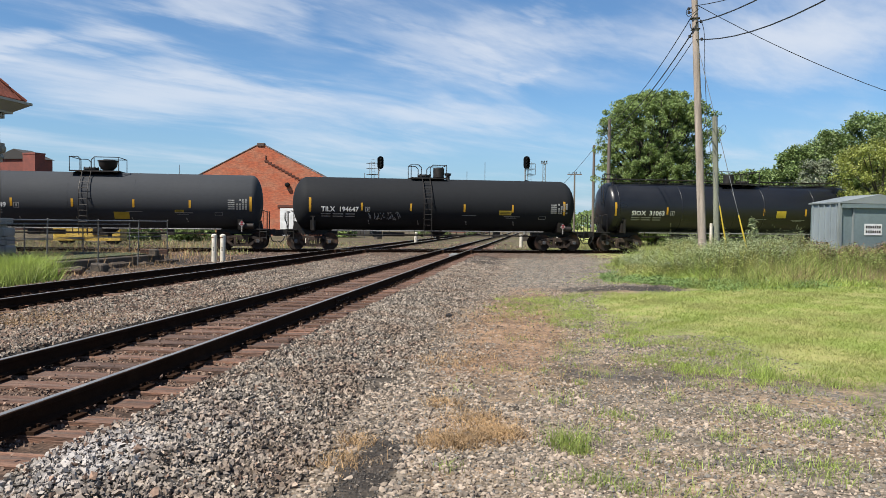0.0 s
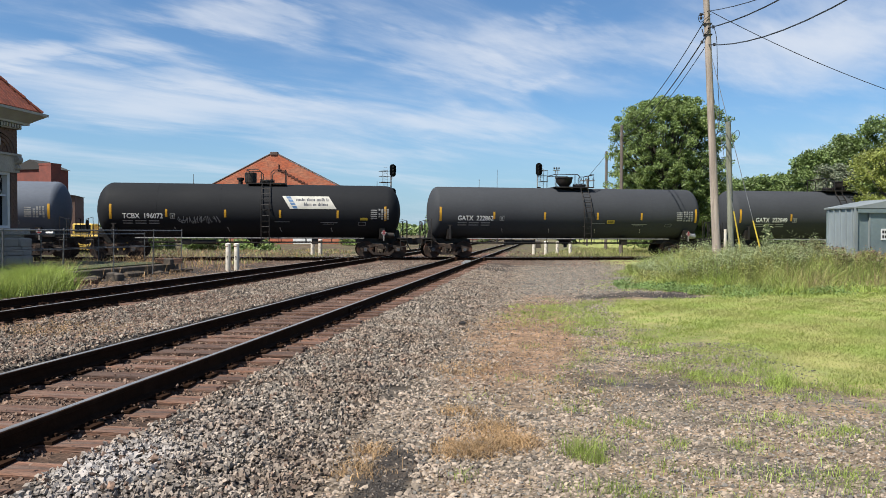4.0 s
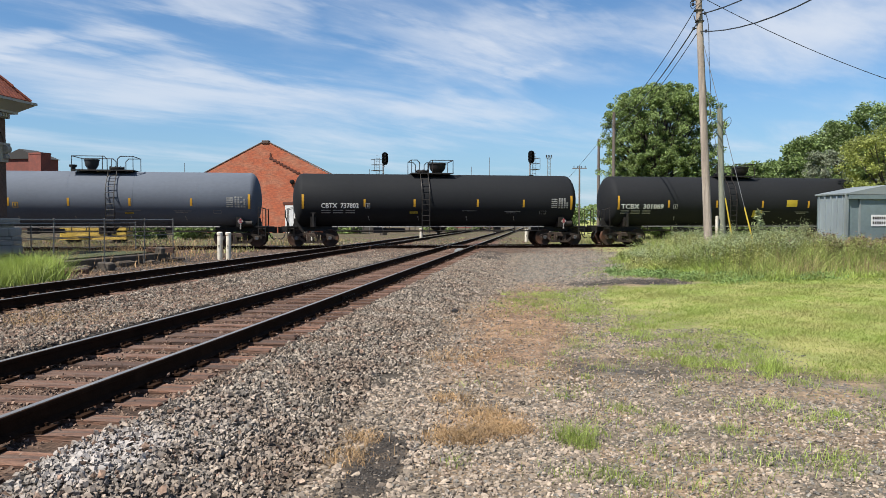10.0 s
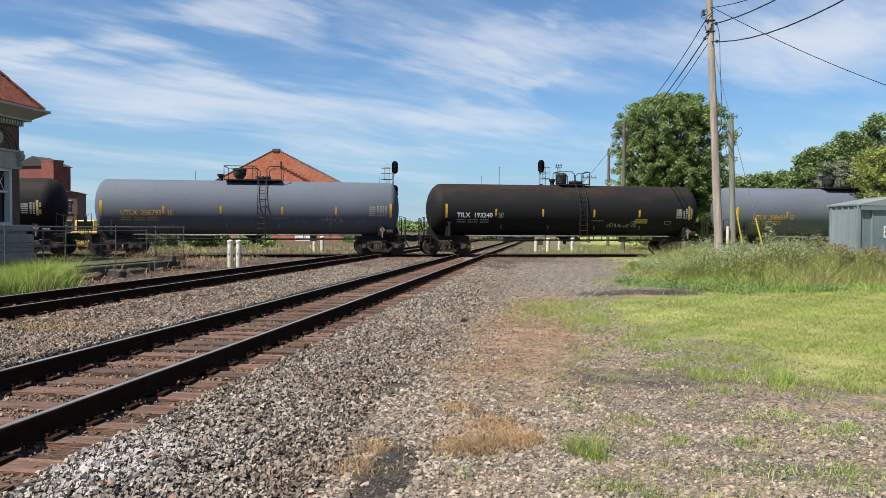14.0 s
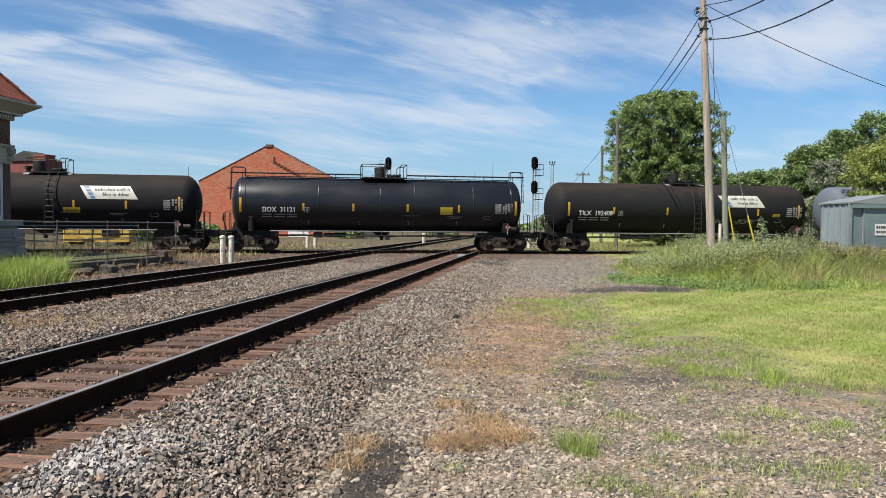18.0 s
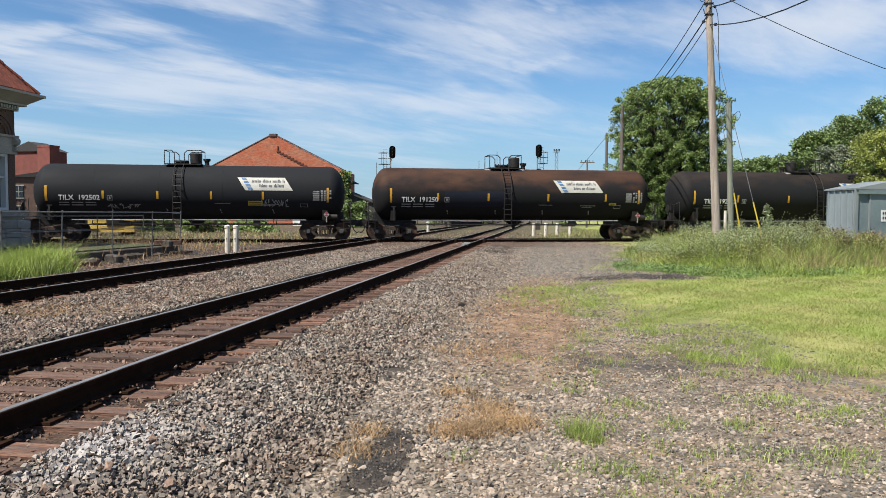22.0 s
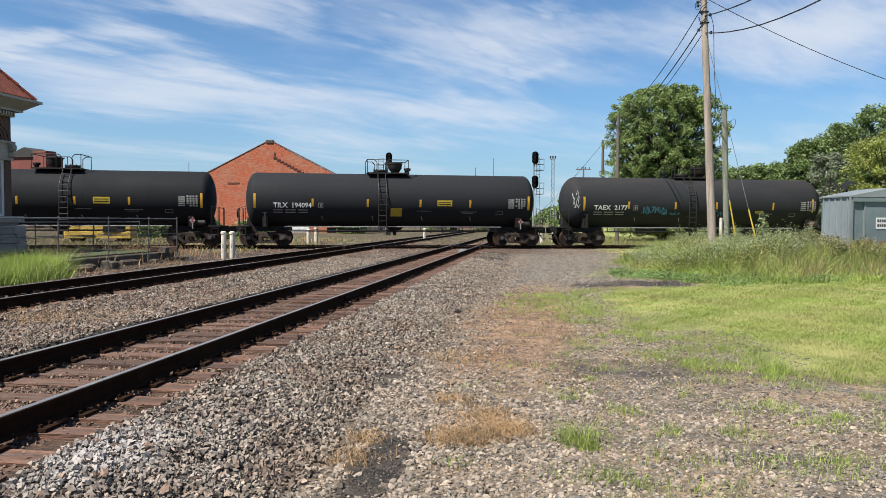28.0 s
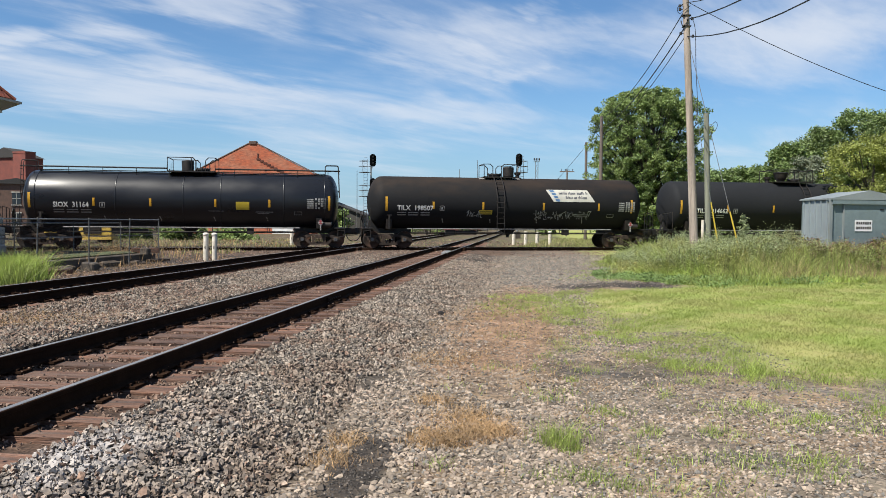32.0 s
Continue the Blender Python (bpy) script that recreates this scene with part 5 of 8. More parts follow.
def leaf_mesh(name, centres, size, seed, mat, up=0.35, spread=0.4):
    """Small bent leaves, each its own island of two faces."""
    r = np.random.default_rng(seed)
    n = len(centres)
    nrm = r.normal(size=(n, 3))
    nrm[:, 2] = np.abs(nrm[:, 2]) + up
    nrm /= np.linalg.norm(nrm, axis=1, keepdims=True)
    a = np.cross(nrm, r.normal(size=(n, 3)))
    a /= np.linalg.norm(a, axis=1, keepdims=True)
    b = np.cross(nrm, a)
    s = size * (1 - spread + 2 * spread * r.random((n, 1)))
    c = np.asarray(centres)
    v = np.stack([c - a * s * 0.5, c - b * s * 0.32 + nrm * s * 0.06, c + a * s * 0.5, c + b * s * 0.32 + nrm * s * 0.06], 1).reshape(-1, 3)
    i = np.arange(n) * 4
    f = np.concatenate([np.stack([i, i + 1, i + 2], -1), np.stack([i, i + 2, i + 3], -1)])
    return soup(name, v, f, mat)


WAREHOUSE_BRICK = material("warehouse_mortar_brick", (0.58, 0.155, 0.072), 0.9, dark=0.62, light=1.3, grain=2.2, fine=9, bump=0.5, bump_scale=5, stretch=(1, 1, 3), tint=(0.52, 0.27, 0.17), tint_amount=0.5, tint_scale=0.45, depth=0.05)
WEATHERED_BOARD = material("weathered_dark_board", (0.07, 0.065, 0.055), 0.9, grain=2, bump=0.3, stretch=(4, 4, 0.4))
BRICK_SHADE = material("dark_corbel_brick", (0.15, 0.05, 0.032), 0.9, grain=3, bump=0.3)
COPING = material("coping_tile", (0.16, 0.09, 0.065), 0.8, grain=3, bump=0.3, objrand=0.3)
ROOF_DARK = material("dark_roofing", (0.05, 0.047, 0.045), 0.9, grain=1, bump=0.3)
build_warehouse()


# ---- trees ----
def tree(name, label, x, y, height, crown_r, leaf_mat, seed, leaves=16000, leaf=0.24, crown_low=0.16, squash=1.0, trunk_r=0.35, clumps=70, clump_r=1.0):
    rnd = random.Random(seed)
    r = np.random.default_rng(seed)
    z0 = float(ground_z(x, y)) - 0.05
    t = thing(name, label, "tree" if height > 4 else "bush", pose(x, y, z0))
    g = Geo()
    g.cyl((0, 0, 0), (0.05, 0.02, height * 0.32), trunk_r, trunk_r * 0.7, 10)
    g.cyl((0.05, 0.02, height * 0.32), (0.1, -0.1, height * 0.8), trunk_r * 0.7, trunk_r * 0.15, 8)
    trunk = part("trunk", g, BARK, t, smooth=40)
    centres = []
    for k in range(clumps):
        a, f = rnd.uniform(0, 2 * math.pi), rnd.random()
        # upright flanks, rounded over at the top
        wide = math.sqrt(max(0.12, 1 - abs((f - 0.5) / 0.53) ** 4)) if f > 0.5 else 0.86 + 0.14 * f / 0.5
        q = crown_r * wide * rnd.random() ** 0.42 * (1 + 0.05 * math.sin(3 * a + seed) + rnd.uniform(-0.06, 0.06)) - clump_r * 0.35
        c = Vector((q * math.cos(a), q * math.sin(a) * squash, height * crown_low + (height * (1 - crown_low) - clump_r * 0.5) * f))
        centres.append(c)
    for k, c in enumerate(centres):
        if k % (6 if height > 9 else 12) == 0:
            s = Vector((0.05, 0, max(height * 0.15, c.z * 0.5)))
            mid = s.lerp(c, 0.5) + Vector((0, 0, -0.2))
            part("limb", Geo().cyl(s, mid, trunk_r * 0.28, trunk_r * 0.16, 6).cyl(mid, c, trunk_r * 0.16, 0.02, 5), BARK, trunk, smooth=40)
    cc = np.array([tuple(c) for c in centres])
    idx = r.integers(0, len(cc), leaves)
    rad = (clump_r * (0.7 + 0.6 * r.random(len(cc))))[idx]
    d = r.normal(size=(leaves, 3))
    d /= np.linalg.norm(d, axis=1, keepdims=True)
    pts = cc[idx] + d * (rad * r.random(leaves) ** 0.45)[:, None] * np.array([1, 1, 0.75])
    pts[:, 2] = np.maximum(pts[:, 2], 0.15)
    part("crown", leaf_mesh(name + "_crown", pts, leaf, seed, leaf_mat), None, t)
    return t


tree("tree", "tall leafy green poplar with a dense rounded crown", 9.4, 61, 12.2, 4.75, LEAF, 3, 160000, 0.15, 0.05, 1.0, 0.45, 1500, 0.40)
tree("tree", "green tree at the edge of the woods", 21.8, 66, 8.5, 1.9, LEAF_FAR, 5, 22000, 0.20, 0.05, 1, 0.3, 130, 0.6)
tree("tree", "broad green tree at the edge of the woods", 24.8, 68, 10.1, 2.7, LEAF_FAR, 11, 30000, 0.20, 0.05, 1, 0.35, 170, 0.65)
tree("tree", "tall green tree at the edge of the woods", 28.4, 67, 11.5, 3.8, LEAF_FAR, 6, 38000, 0.20, 0.05, 1, 0.4, 220, 0.7)
tree("tree", "tall green tree at the edge of the woods", 33.5, 67, 12.6, 4.4, LEAF_FAR, 14, 30000, 0.22, 0.05, 1, 0.4, 150, 0.8)
tree("tree", "yellow-green leafy tree behind the shed", 20.4, 46.8, 6.9, 2.8, LEAF_YELLOW, 7, 32000, 0.13, 0.04, 1, 0.25, 150, 0.5)
tree("tree", "yellow-green leafy tree behind the shed", 23.6, 47.5, 7.8, 3.0, LEAF_YELLOW, 8, 26000, 0.14, 0.04, 1, 0.25, 120, 0.6)
tree("bush", "silvery green bush among the trees", 19.6, 55, 6.4, 1.8, LEAF_SILVER, 9, 15000, 0.15, 0.05, 1, 0.15, 90, 0.45)
tree("bush", "green bush beneath the trees", 17.2, 60, 4.2, 2.2, LEAF_FAR, 10, 11000, 0.21, 0.05, 1, 0.15, 45, 0.8)
for k, (tx, ty, th, tr) in enumerate(((17.0, 71, 6.3, 2.1), (19.4, 71, 6.8, 2.3), (21.8, 72, 7.0, 2.5), (15.5, 74, 5.8, 2.8), (18.8, 76, 7.0, 3.2), (22.2, 78, 7.6, 3.6), (26.5, 80, 8.0, 3.8), (31.5, 78, 8.0, 4.0), (12.5, 78, 5.0, 3.0))):
    tree("tree", "round green tree of the woods behind the line", tx, ty, th, tr, LEAF_FAR, 20 + k, 17000, 0.21, 0.04, 1, 0.3, 110, 0.65)
for k, (tx, ty, th, tr) in enumerate(((-12.5, 92, 5.0, 2.3), (-9.2, 112, 5.2, 2.6), (2.6, 100, 4.8, 2.4), (-22.0, 84, 3.2, 2.0), (-33, 57.5, 1.9, 2.4), (-28.5, 58.5, 1.7, 2.2), (-24.5, 60, 1.5, 2.0), (-58, 112, 7.0, 4.0), (-16.3, 118, 6.5, 3.4))):
    tree("bush" if th < 4 else "tree", "leafy green bush beyond the tracks" if th < 4 else "small green tree beyond the tracks", tx, ty, th, tr, LEAF, 40 + k, 2600, 0.30, 0.04, 1, 0.12, 26, 0.7)


def far_woods():
    """A low band of trees round the horizon."""
    r = np.random.default_rng(12)
    n = 26000
    a = r.uniform(-0.75, 0.55, n)
    d = 300 + 40 * r.random(n)
    top = 5.5 + 2.2 * np.sin(a * 37) + 1.5 * np.sin(a * 91 + 1)
    c = np.stack([np.sin(a) * d, np.cos(a) * d, r.random(n) ** 0.7 * np.maximum(2, top)], -1)
    ob = new("far_woods", leaf_mesh("far_woods", c, 1.5, 3, LEAF_FAR))
    tagged(ob, "distant line of dark green woods", "woods", kind="stuff")


far_woods()


# ---- stones ----
CINDER = material("cinders", (0.075, 0.066, 0.059), 0.9, dark=0.5, light=1.8, grain=20, fine=60, bump=0.2, bump_scale=60, island=0.7, world_space=True)
SLATE_PEBBLE = material("slate_pebbles", (0.20, 0.185, 0.165), 0.85, dark=0.6, light=1.4, grain=10, fine=45, bump=0.2, bump_scale=40, island=0.5, world_space=True)


def stone_field(name, label, zones, mat, seed, rounded=0.0):
    """zones: x0, x1, y0, y1, stones to the square metre, size from, size to, lift."""
    r = np.random.default_rng(seed)
    ico = np.array([(-1, -1, -1), (1, -1, -1), (1, 1, -1), (-1, 1, -1), (-0.8, -0.6, 1), (0.7, -0.8, 1), (0.6, 0.8, 1), (-0.8, 0.7, 1)]) / 1.45
    fac = np.array([(0, 2, 1), (0, 3, 2), (4, 5, 6), (4, 6, 7), (0, 1, 5), (0, 5, 4), (1, 2, 6), (1, 6, 5), (2, 3, 7), (2, 7, 6), (3, 0, 4), (3, 4, 7)])
    t = (1 + 5 ** 0.5) / 2
    many = np.array([(-1, t, 0), (1, t, 0), (-1, -t, 0), (1, -t, 0), (0, -1, t), (0, 1, t), (0, -1, -t), (0, 1, -t), (t, 0, -1), (t, 0, 1), (-t, 0, -1), (-t, 0, 1)]) / math.hypot(1, t)
    many_fac = np.array([(0, 11, 5), (0, 5, 1), (0, 1, 7), (0, 7, 10), (0, 10, 11), (1, 5, 9), (5, 11, 4), (11, 10, 2), (10, 7, 6), (7, 1, 8), (3, 9, 4), (3, 4, 2), (3, 2, 6), (3, 6, 8), (3, 8, 9), (4, 9, 5), (2, 4, 11), (6, 2, 10), (8, 6, 7), (9, 8, 1)])
    boxy = (ico, fac)
    V, F, o = [], [], 0
    for x0, x1, y0, y1, per, s0, s1, lift in zones:
        # finer stones where they lie close by
        ico, fac = (many * 1.12, many_fac) if rounded and y0 < 5 else boxy
        k = len(ico)
        n = int((x1 - x0) * (y1 - y0) * per)
        x, y = r.uniform(x0, x1, n), r.uniform(y0, y1, n)
        keep = r.random(n) < smooth01(0, 0.35, x - x0 + 0.25 * wobble(x, y, 1.5)) * smooth01(0, 0.35, x1 - x + 0.25 * wobble(x, y, 1.1, 2))
        oily = ((x + 0.80) / 0.19) ** 2 + ((y - 3.45) / 0.85) ** 2 + 0.6 * wobble(x, y, 3) < 1
        if rounded:
            earth = ((x + 0.05) / 0.9) ** 2 + ((y - 12.0) / 6.0) ** 2 + 0.8 * wobble(x, y, 1.1, 4) < 1
            keep &= ~earth | (r.random(n) < 0.22)
        if mat is not CINDER:
            keep &= ~oily | (r.random(n) < 0.07)
        for cx, cy, rx, ry in ((1.6, 7.2, 1.4, 0.55), (3.0, 6.6, 0.8, 0.35), (2.4, 18.6, 1.7, 0.8)):
            cinder = ((x - cx) / rx) ** 2 + ((y - cy) / ry) ** 2 + 0.6 * wobble(x, y, 2) < 1
            keep &= ~cinder | (r.random(n) < 0.22)
        x, y = x[keep], y[keep]
        n = len(x)
        size = s0 + (s1 - s0) * r.random(n) ** 1.6
        jit = 1 + (r.random((n, k)) - 0.5) * (0.66 - 0.16 * rounded)
        p = ico[None] * jit[..., None]
        if not rounded:
            # crushed stone: every corner knocked its own way
            p = p + r.normal(0, 0.17, p.shape)
        p = p * (size[:, None] * 0.5 * (np.array([0.85, 0.6, 0.38]) + np.array([0.5, 0.5, 0.4]) * r.random((n, 3))))[:, None, :]
        q = r.normal(size=(n, 4))
        q /= np.linalg.norm(q, axis=1, keepdims=True)
        w, a, b, c = q.T
        R = np.stack([np.stack([1 - 2 * (b * b + c * c), 2 * (a * b - c * w), 2 * (a * c + b * w)], -1), np.stack([2 * (a * b + c * w), 1 - 2 * (a * a + c * c), 2 * (b * c - a * w)], -1),
                      np.stack([2 * (a * c - b * w), 2 * (b * c + a * w), 1 - 2 * (a * a + b * b)], -1)], 1)
        p = np.einsum("nij,nkj->nki", R, p) * np.array([1, 1, 1 - 0.25 * rounded])
        z = ground_z(x, y) + size * (0.12 - 0.04 * rounded) + lift * r.random(n)
        p = p + np.stack([x, y, z], -1)[:, None, :]
        V.append(p.reshape(-1, 3))
        F.append((fac[None] + (o + np.arange(n) * k)[:, None, None]).reshape(-1, 3))
        o += n * k
    me = soup(name, np.concatenate(V), np.concatenate(F), mat)
    me.shade_flat()
    ob = new(name, me)
    return tagged(ob, label, "stones", kind="stuff")


stone_field("ballast", "crushed grey ballast stones along the track shoulder",
            [(-2.95, -1.15, 1.6, 6.5, 1750, 0.018, 0.052, 0.035), (-2.95, -1.05, 6.5, 13, 1150, 0.020, 0.052, 0.025), (-2.95, -1.0, 13, 29, 420, 0.028, 0.062, 0.02),
             (-1.6, 0.1, 1.6, 6.5, 200, 0.020, 0.060, 0.0), (-1.6, -0.2, 6.5, 13, 150, 0.022, 0.06, 0.0), (-1.5, -0.3, 13, 30, 60, 0.03, 0.07, 0.0),
             (-2.95, -1.15, -5, 1.6, 130, 0.03, 0.07, 0.02), (-8.45, -5.45, 4, 14, 700, 0.022, 0.056, 0.02), (-8.45, -5.45, 14, 29, 280, 0.03, 0.066, 0.02), (-12.3, -11.1, 10, 34, 60, 0.03, 0.07, 0.01), (-14, -2, 43, 52, 8, 0.05, 0.1, 0.01), (-13, -3, 33, 42, 7, 0.04, 0.10, 0.0), (-8.6, -0.9, 28, 35, 60, 0.032, 0.07, 0.01)], BALLAST, 2)
stone_field("ballast_between_ties", "rust-brown ballast stones between the ties",
            [(-5.65, -2.85, 1.6, 12, 330, 0.018, 0.055, 0.006), (-5.65, -2.85, 12, 34, 80, 0.025, 0.06, 0.004), (-8.45, -5.45, 4, 16, 90, 0.03, 0.075, 0.03), (-2.9, -1.1, 1.8, 9, 45, 0.024, 0.068, 0.05), (-11.2, -8.4, 9, 36, 36, 0.03, 0.06, 0.02), (-9.5, -2.9, 27, 41, 45, 0.03, 0.07, 0.01), (-13.6, -11.4, 15, 30, 40, 0.02, 0.07, 0.01)], BALLAST_BROWN, 3)
stone_field("rubble", "brown stones and rubble beyond the far track",
            [(-22, -12.4, 18, 42, 11, 0.03, 0.11, 0.0), (-42, -14, 42, 60, 2, 0.05, 0.16, 0.0), (-13.6, -11.0, 9, 20, 60, 0.03, 0.09, 0.0), (-3, 6, 36, 46, 16, 0.04, 0.09, 0.0), (-13, 12, 44.5, 62, 3.5, 0.06, 0.18, 0.0)], BALLAST_BROWN, 12)
stone_field("stray_ballast", "rust-brown stones scattered on the ties", [(-5.5, -2.9, 2, 30, 45, 0.014, 0.036, 0.09)], BALLAST_BROWN, 10)
stone_field("pebbles", "mixed tan and grey pebbles on bare earth",
            [(-1.5, 0.9, 1.8, 7.0, 330, 0.022, 0.056, 0.0), (-1.4, 3.6, 1.8, 5.5, 1250, 0.010, 0.034, 0.0), (-1.4, 3.4, 1.8, 5.5, 70, 0.035, 0.062, -0.01), (-1.4, 3.0, 5.5, 10, 700, 0.014, 0.042, 0.0), (-1.4, 2.8, 5.5, 10, 40, 0.036, 0.06, -0.01),
             (-1.4, 4, -5, 1.8, 60, 0.014, 0.046, 0.0), (-1.3, 1.8, 10, 18, 260, 0.022, 0.058, 0.0), (-1.6, 4.2, 18, 37, 130, 0.026, 0.06, 0.0)], PEBBLE, 4, 1.0)
stone_field("grey_pebbles", "dark slate-grey pebbles on bare earth", [(-1.4, 3.4, 1.8, 10, 400, 0.010, 0.038, 0.0), (-1.3, 1.8, 10, 20, 60, 0.022, 0.055, 0.0), (-1.8, 4.0, 18, 37, 70, 0.026, 0.06, 0.0)], SLATE_PEBBLE, 17, 1.0)
stone_field("cinders", "fine black cinders spilt on the gravel", [(-1.2, -0.4, 2.2, 4.6, 2600, 0.006, 0.022, 0.0), (0.4, 2.8, 6.6, 7.8, 60, 0.008, 0.026, 0.0), (2.3, 3.7, 6.3, 6.9, 160, 0.008, 0.026, 0.0), (0.8, 4.2, 17.8, 19.4, 260, 0.015, 0.04, 0.0)], CINDER, 27)


# ---- grass and weeds ----
CLOVER = material("clover_leaf", (0.25, 0.38, 0.115), 0.6, dark=0.8, light=1.25, grain=1, fine=4, bump=0, island=0.35, thin=0.3, world_space=True)
STEM_BROWN = material("brown_stem", (0.38, 0.26, 0.15), 0.8, dark=0.7, light=1.25, grain=2, bump=0, island=0.4, world_space=True)
GRASS_FAR = material("far_blade", (0.34, 0.38, 0.125), 0.7, dark=0.75, light=1.3, grain=0.4, fine=2, bump=0, island=0.4, tint=(0.48, 0.40, 0.22), tint_amount=0.8, tint_scale=0.4, world_space=True, thin=0.3)


def lawn_edge(y):
    return np.maximum(4.6 - 0.30 * y, 0.5) + 2.1 * smooth01(15.5, 18.5, y) + 0.9 * smooth01(7.2, 6.1, y)


def bare(x, y):
    """The oil-dark bare spot that bites into the lawn."""
    return ((x - 2.5) / 1.9) ** 2 + ((y - 18.6) / 0.95) ** 2 + 0.9 * wobble(x, y, 1.9, 9) < 1


def blades(name, label, x, y, height, width, mat, seed, lean=0.35, category="grass", simple=False):
    """Tapered blades, each of two faces."""
    r = np.random.default_rng(seed)
    n = len(x)
    z = ground_z(x, y) - 0.01
    a = r.random(n) * 2 * math.pi
    dx, dy = np.cos(a), np.sin(a)
    b = r.random(n) * 2 * math.pi
    l = lean * height * r.random(n)
    lx, ly = np.cos(b) * l, np.sin(b) * l
    base = np.stack([x, y, z], -1)
    side = np.stack([dx * width / 2, dy * width / 2, np.zeros(n)], -1)
    mid = base + np.stack([lx * 0.35, ly * 0.35, height * 0.6], -1)
    tip = base + np.stack([lx, ly, height], -1)
    v = np.stack([base - side, base + side, mid + side * 0.8, mid - side * 0.8, tip], 1).reshape(-1, 3)
    i = np.arange(n) * 5
    f = np.concatenate([np.stack([i, i + 1, i + 2], -1), np.stack([i, i + 2, i + 3], -1), np.stack([i + 3, i + 2, i + 4], -1)])
    if simple:
        v = np.stack([base - side, base + side, tip], 1).reshape(-1, 3)
        f = np.arange(n * 3).reshape(-1, 3)
    ob = new(name, soup(name, v, f, mat))
    return tagged(ob, label, category, kind="stuff")


def weed_depth(x, y):
    """How far a place lies behind the weeds' ragged front."""
    front = 18.5 + 0.9 * np.abs(x - 5.2) ** 0.55 + 1.6 * smooth01(3.6, 2.4, x)
    return y - front + 0.5 * wobble(x, y, 0.9, 6)


def grow():
    r = np.random.default_rng(21)
    # mown lawn
    n = 300000
    y = 3.5 + 20 * r.random(n) ** 1.5
    x = lawn_edge(y) - 1.2 + (1.1 + y * 0.62) * r.random(n)
    d = x - lawn_edge(y) + 1.5 * wobble(x, y, 0.8, 3) + 0.8 * wobble(x, y, 2.6, 5)
    keep = (r.random(n) < 0.03 + 0.97 * smooth01(-0.6, 2.9, d)) & ~bare(x, y)
    x, y = x[keep], y[keep]
    h = (0.018 + 0.034 * r.random(len(x))) * (0.85 + 0.5 * wobble(x, y, 1.3, 7)) + 0.010
    blades("lawn", "bright yellow-green rough-mown grass", x, y, np.maximum(h, 0.014), 0.007 + 0.006 * y / 10, GRASS, 5, 2.4, simple=True)
    # sparse tufts out on the gravel
    X, Y, H = [], [], []
    for k in range(170):
        cy = 2.8 + 15 * r.random() ** 1.4
        cx = r.uniform(-0.9, 1.0) + float(lawn_edge(np.array(cy))) * r.uniform(0.1, 1.0)
        if k == 0:
            cx, cy = 0.58, 4.2
        if k == 1:
            cx, cy = 2.75, 6.86
        if 1 < k < 13:
            cx, cy = ((2.52, 4.71), (2.32, 3.71), (0.66, 4.05), (1.06, 5.22), (1.78, 3.81), (0.75, 3.41), (2.01, 7.56), (1.56, 8.07), (1.39, 10.0), (2.7, 4.9), (1.75, 7.7))[k - 2]
        m = int(r.integers(20, 90)) if k > 12 else 170 if k > 1 else 330
        s = r.uniform(0.05, 0.16) if k > 1 else 0.085
        X.append(cx + r.normal(0, s, m)), Y.append(cy + r.normal(0, s, m)), H.append(r.uniform(0.02, 0.10, m) if k > 1 else r.uniform(0.05, 0.22, m))
    for k in range(95):
        cy = 5.0 + 12 * r.random()
        cx = float(lawn_edge(np.array(cy))) + r.normal(0.1, 0.55)
        m, s = int(r.integers(40, 130)), r.uniform(0.06, 0.2)
        X.append(cx + r.normal(0, s, m)), Y.append(cy + r.normal(0, s, m)), H.append(r.uniform(0.03, 0.12, m))
    blades("grass_tufts", "small green grass tufts in the gravel", np.concatenate(X), np.concatenate(Y), np.concatenate(H), 0.0048, GRASS_LUSH, 6, 1.4)
    X, Y = [], []
    for cx, cy, s, m in ((-0.3, 4.15, 0.13, 900), (0.0, 4.40, 0.13, 900), (-0.15, 4.85, 0.16, 600), (-1.04, 4.05, 0.10, 230), (-1.03, 3.55, 0.11, 190), (-0.5, 5.4, 0.12, 250), (-0.7, 7.6, 0.35, 500), (0.2, 9.5, 0.7, 700), (-0.5, 12, 0.7, 700), (0.6, 6.6, 0.6, 300), (-6.9, 9.6, 0.5, 800), (-7.6, 9.2, 0.35, 900), (-7.9, 10.2, 0.5, 700), (-6.3, 12.5, 0.5, 250), (-11.6, 15, 0.9, 500), (-12, 22, 1.2, 700), (-13.0, 19.5, 0.6, 600), (-13.0, 23.5, 0.8, 700), (-12.2, 29, 1.0, 600)):
        X.append(cx + r.normal(0, s, m)), Y.append(cy + r.normal(0, s, m))
    X, Y = np.concatenate(X), np.concatenate(Y)
    X, Y = np.concatenate([X, X + r.normal(0, 0.03, len(X))]), np.concatenate([Y, Y + r.normal(0, 0.03, len(X))])
    blades("dry_grass", "dry straw-coloured grass on the gravel", X, Y, r.uniform(0.02, 0.085, len(X)), 0.005, GRASS_DRY, 7, 2.4)
    # verge in front of the tall weeds and beyond the train
    n = 26000
    x, y = r.uniform(1.0, 13, n), r.uniform(17.5, 25, n)
    keep = (r.random(n) < smooth01(-0.3, 0.8, y - (17.7 + 1.1 * np.abs(x - 5) ** 0.6) + 0.5 * wobble(x, y, 1.2)) * smooth01(1.0, 3.4, x + 0.6 * wobble(x, y, 1.0, 5))) & ~bare(x, y)
    x, y = x[keep], y[keep]
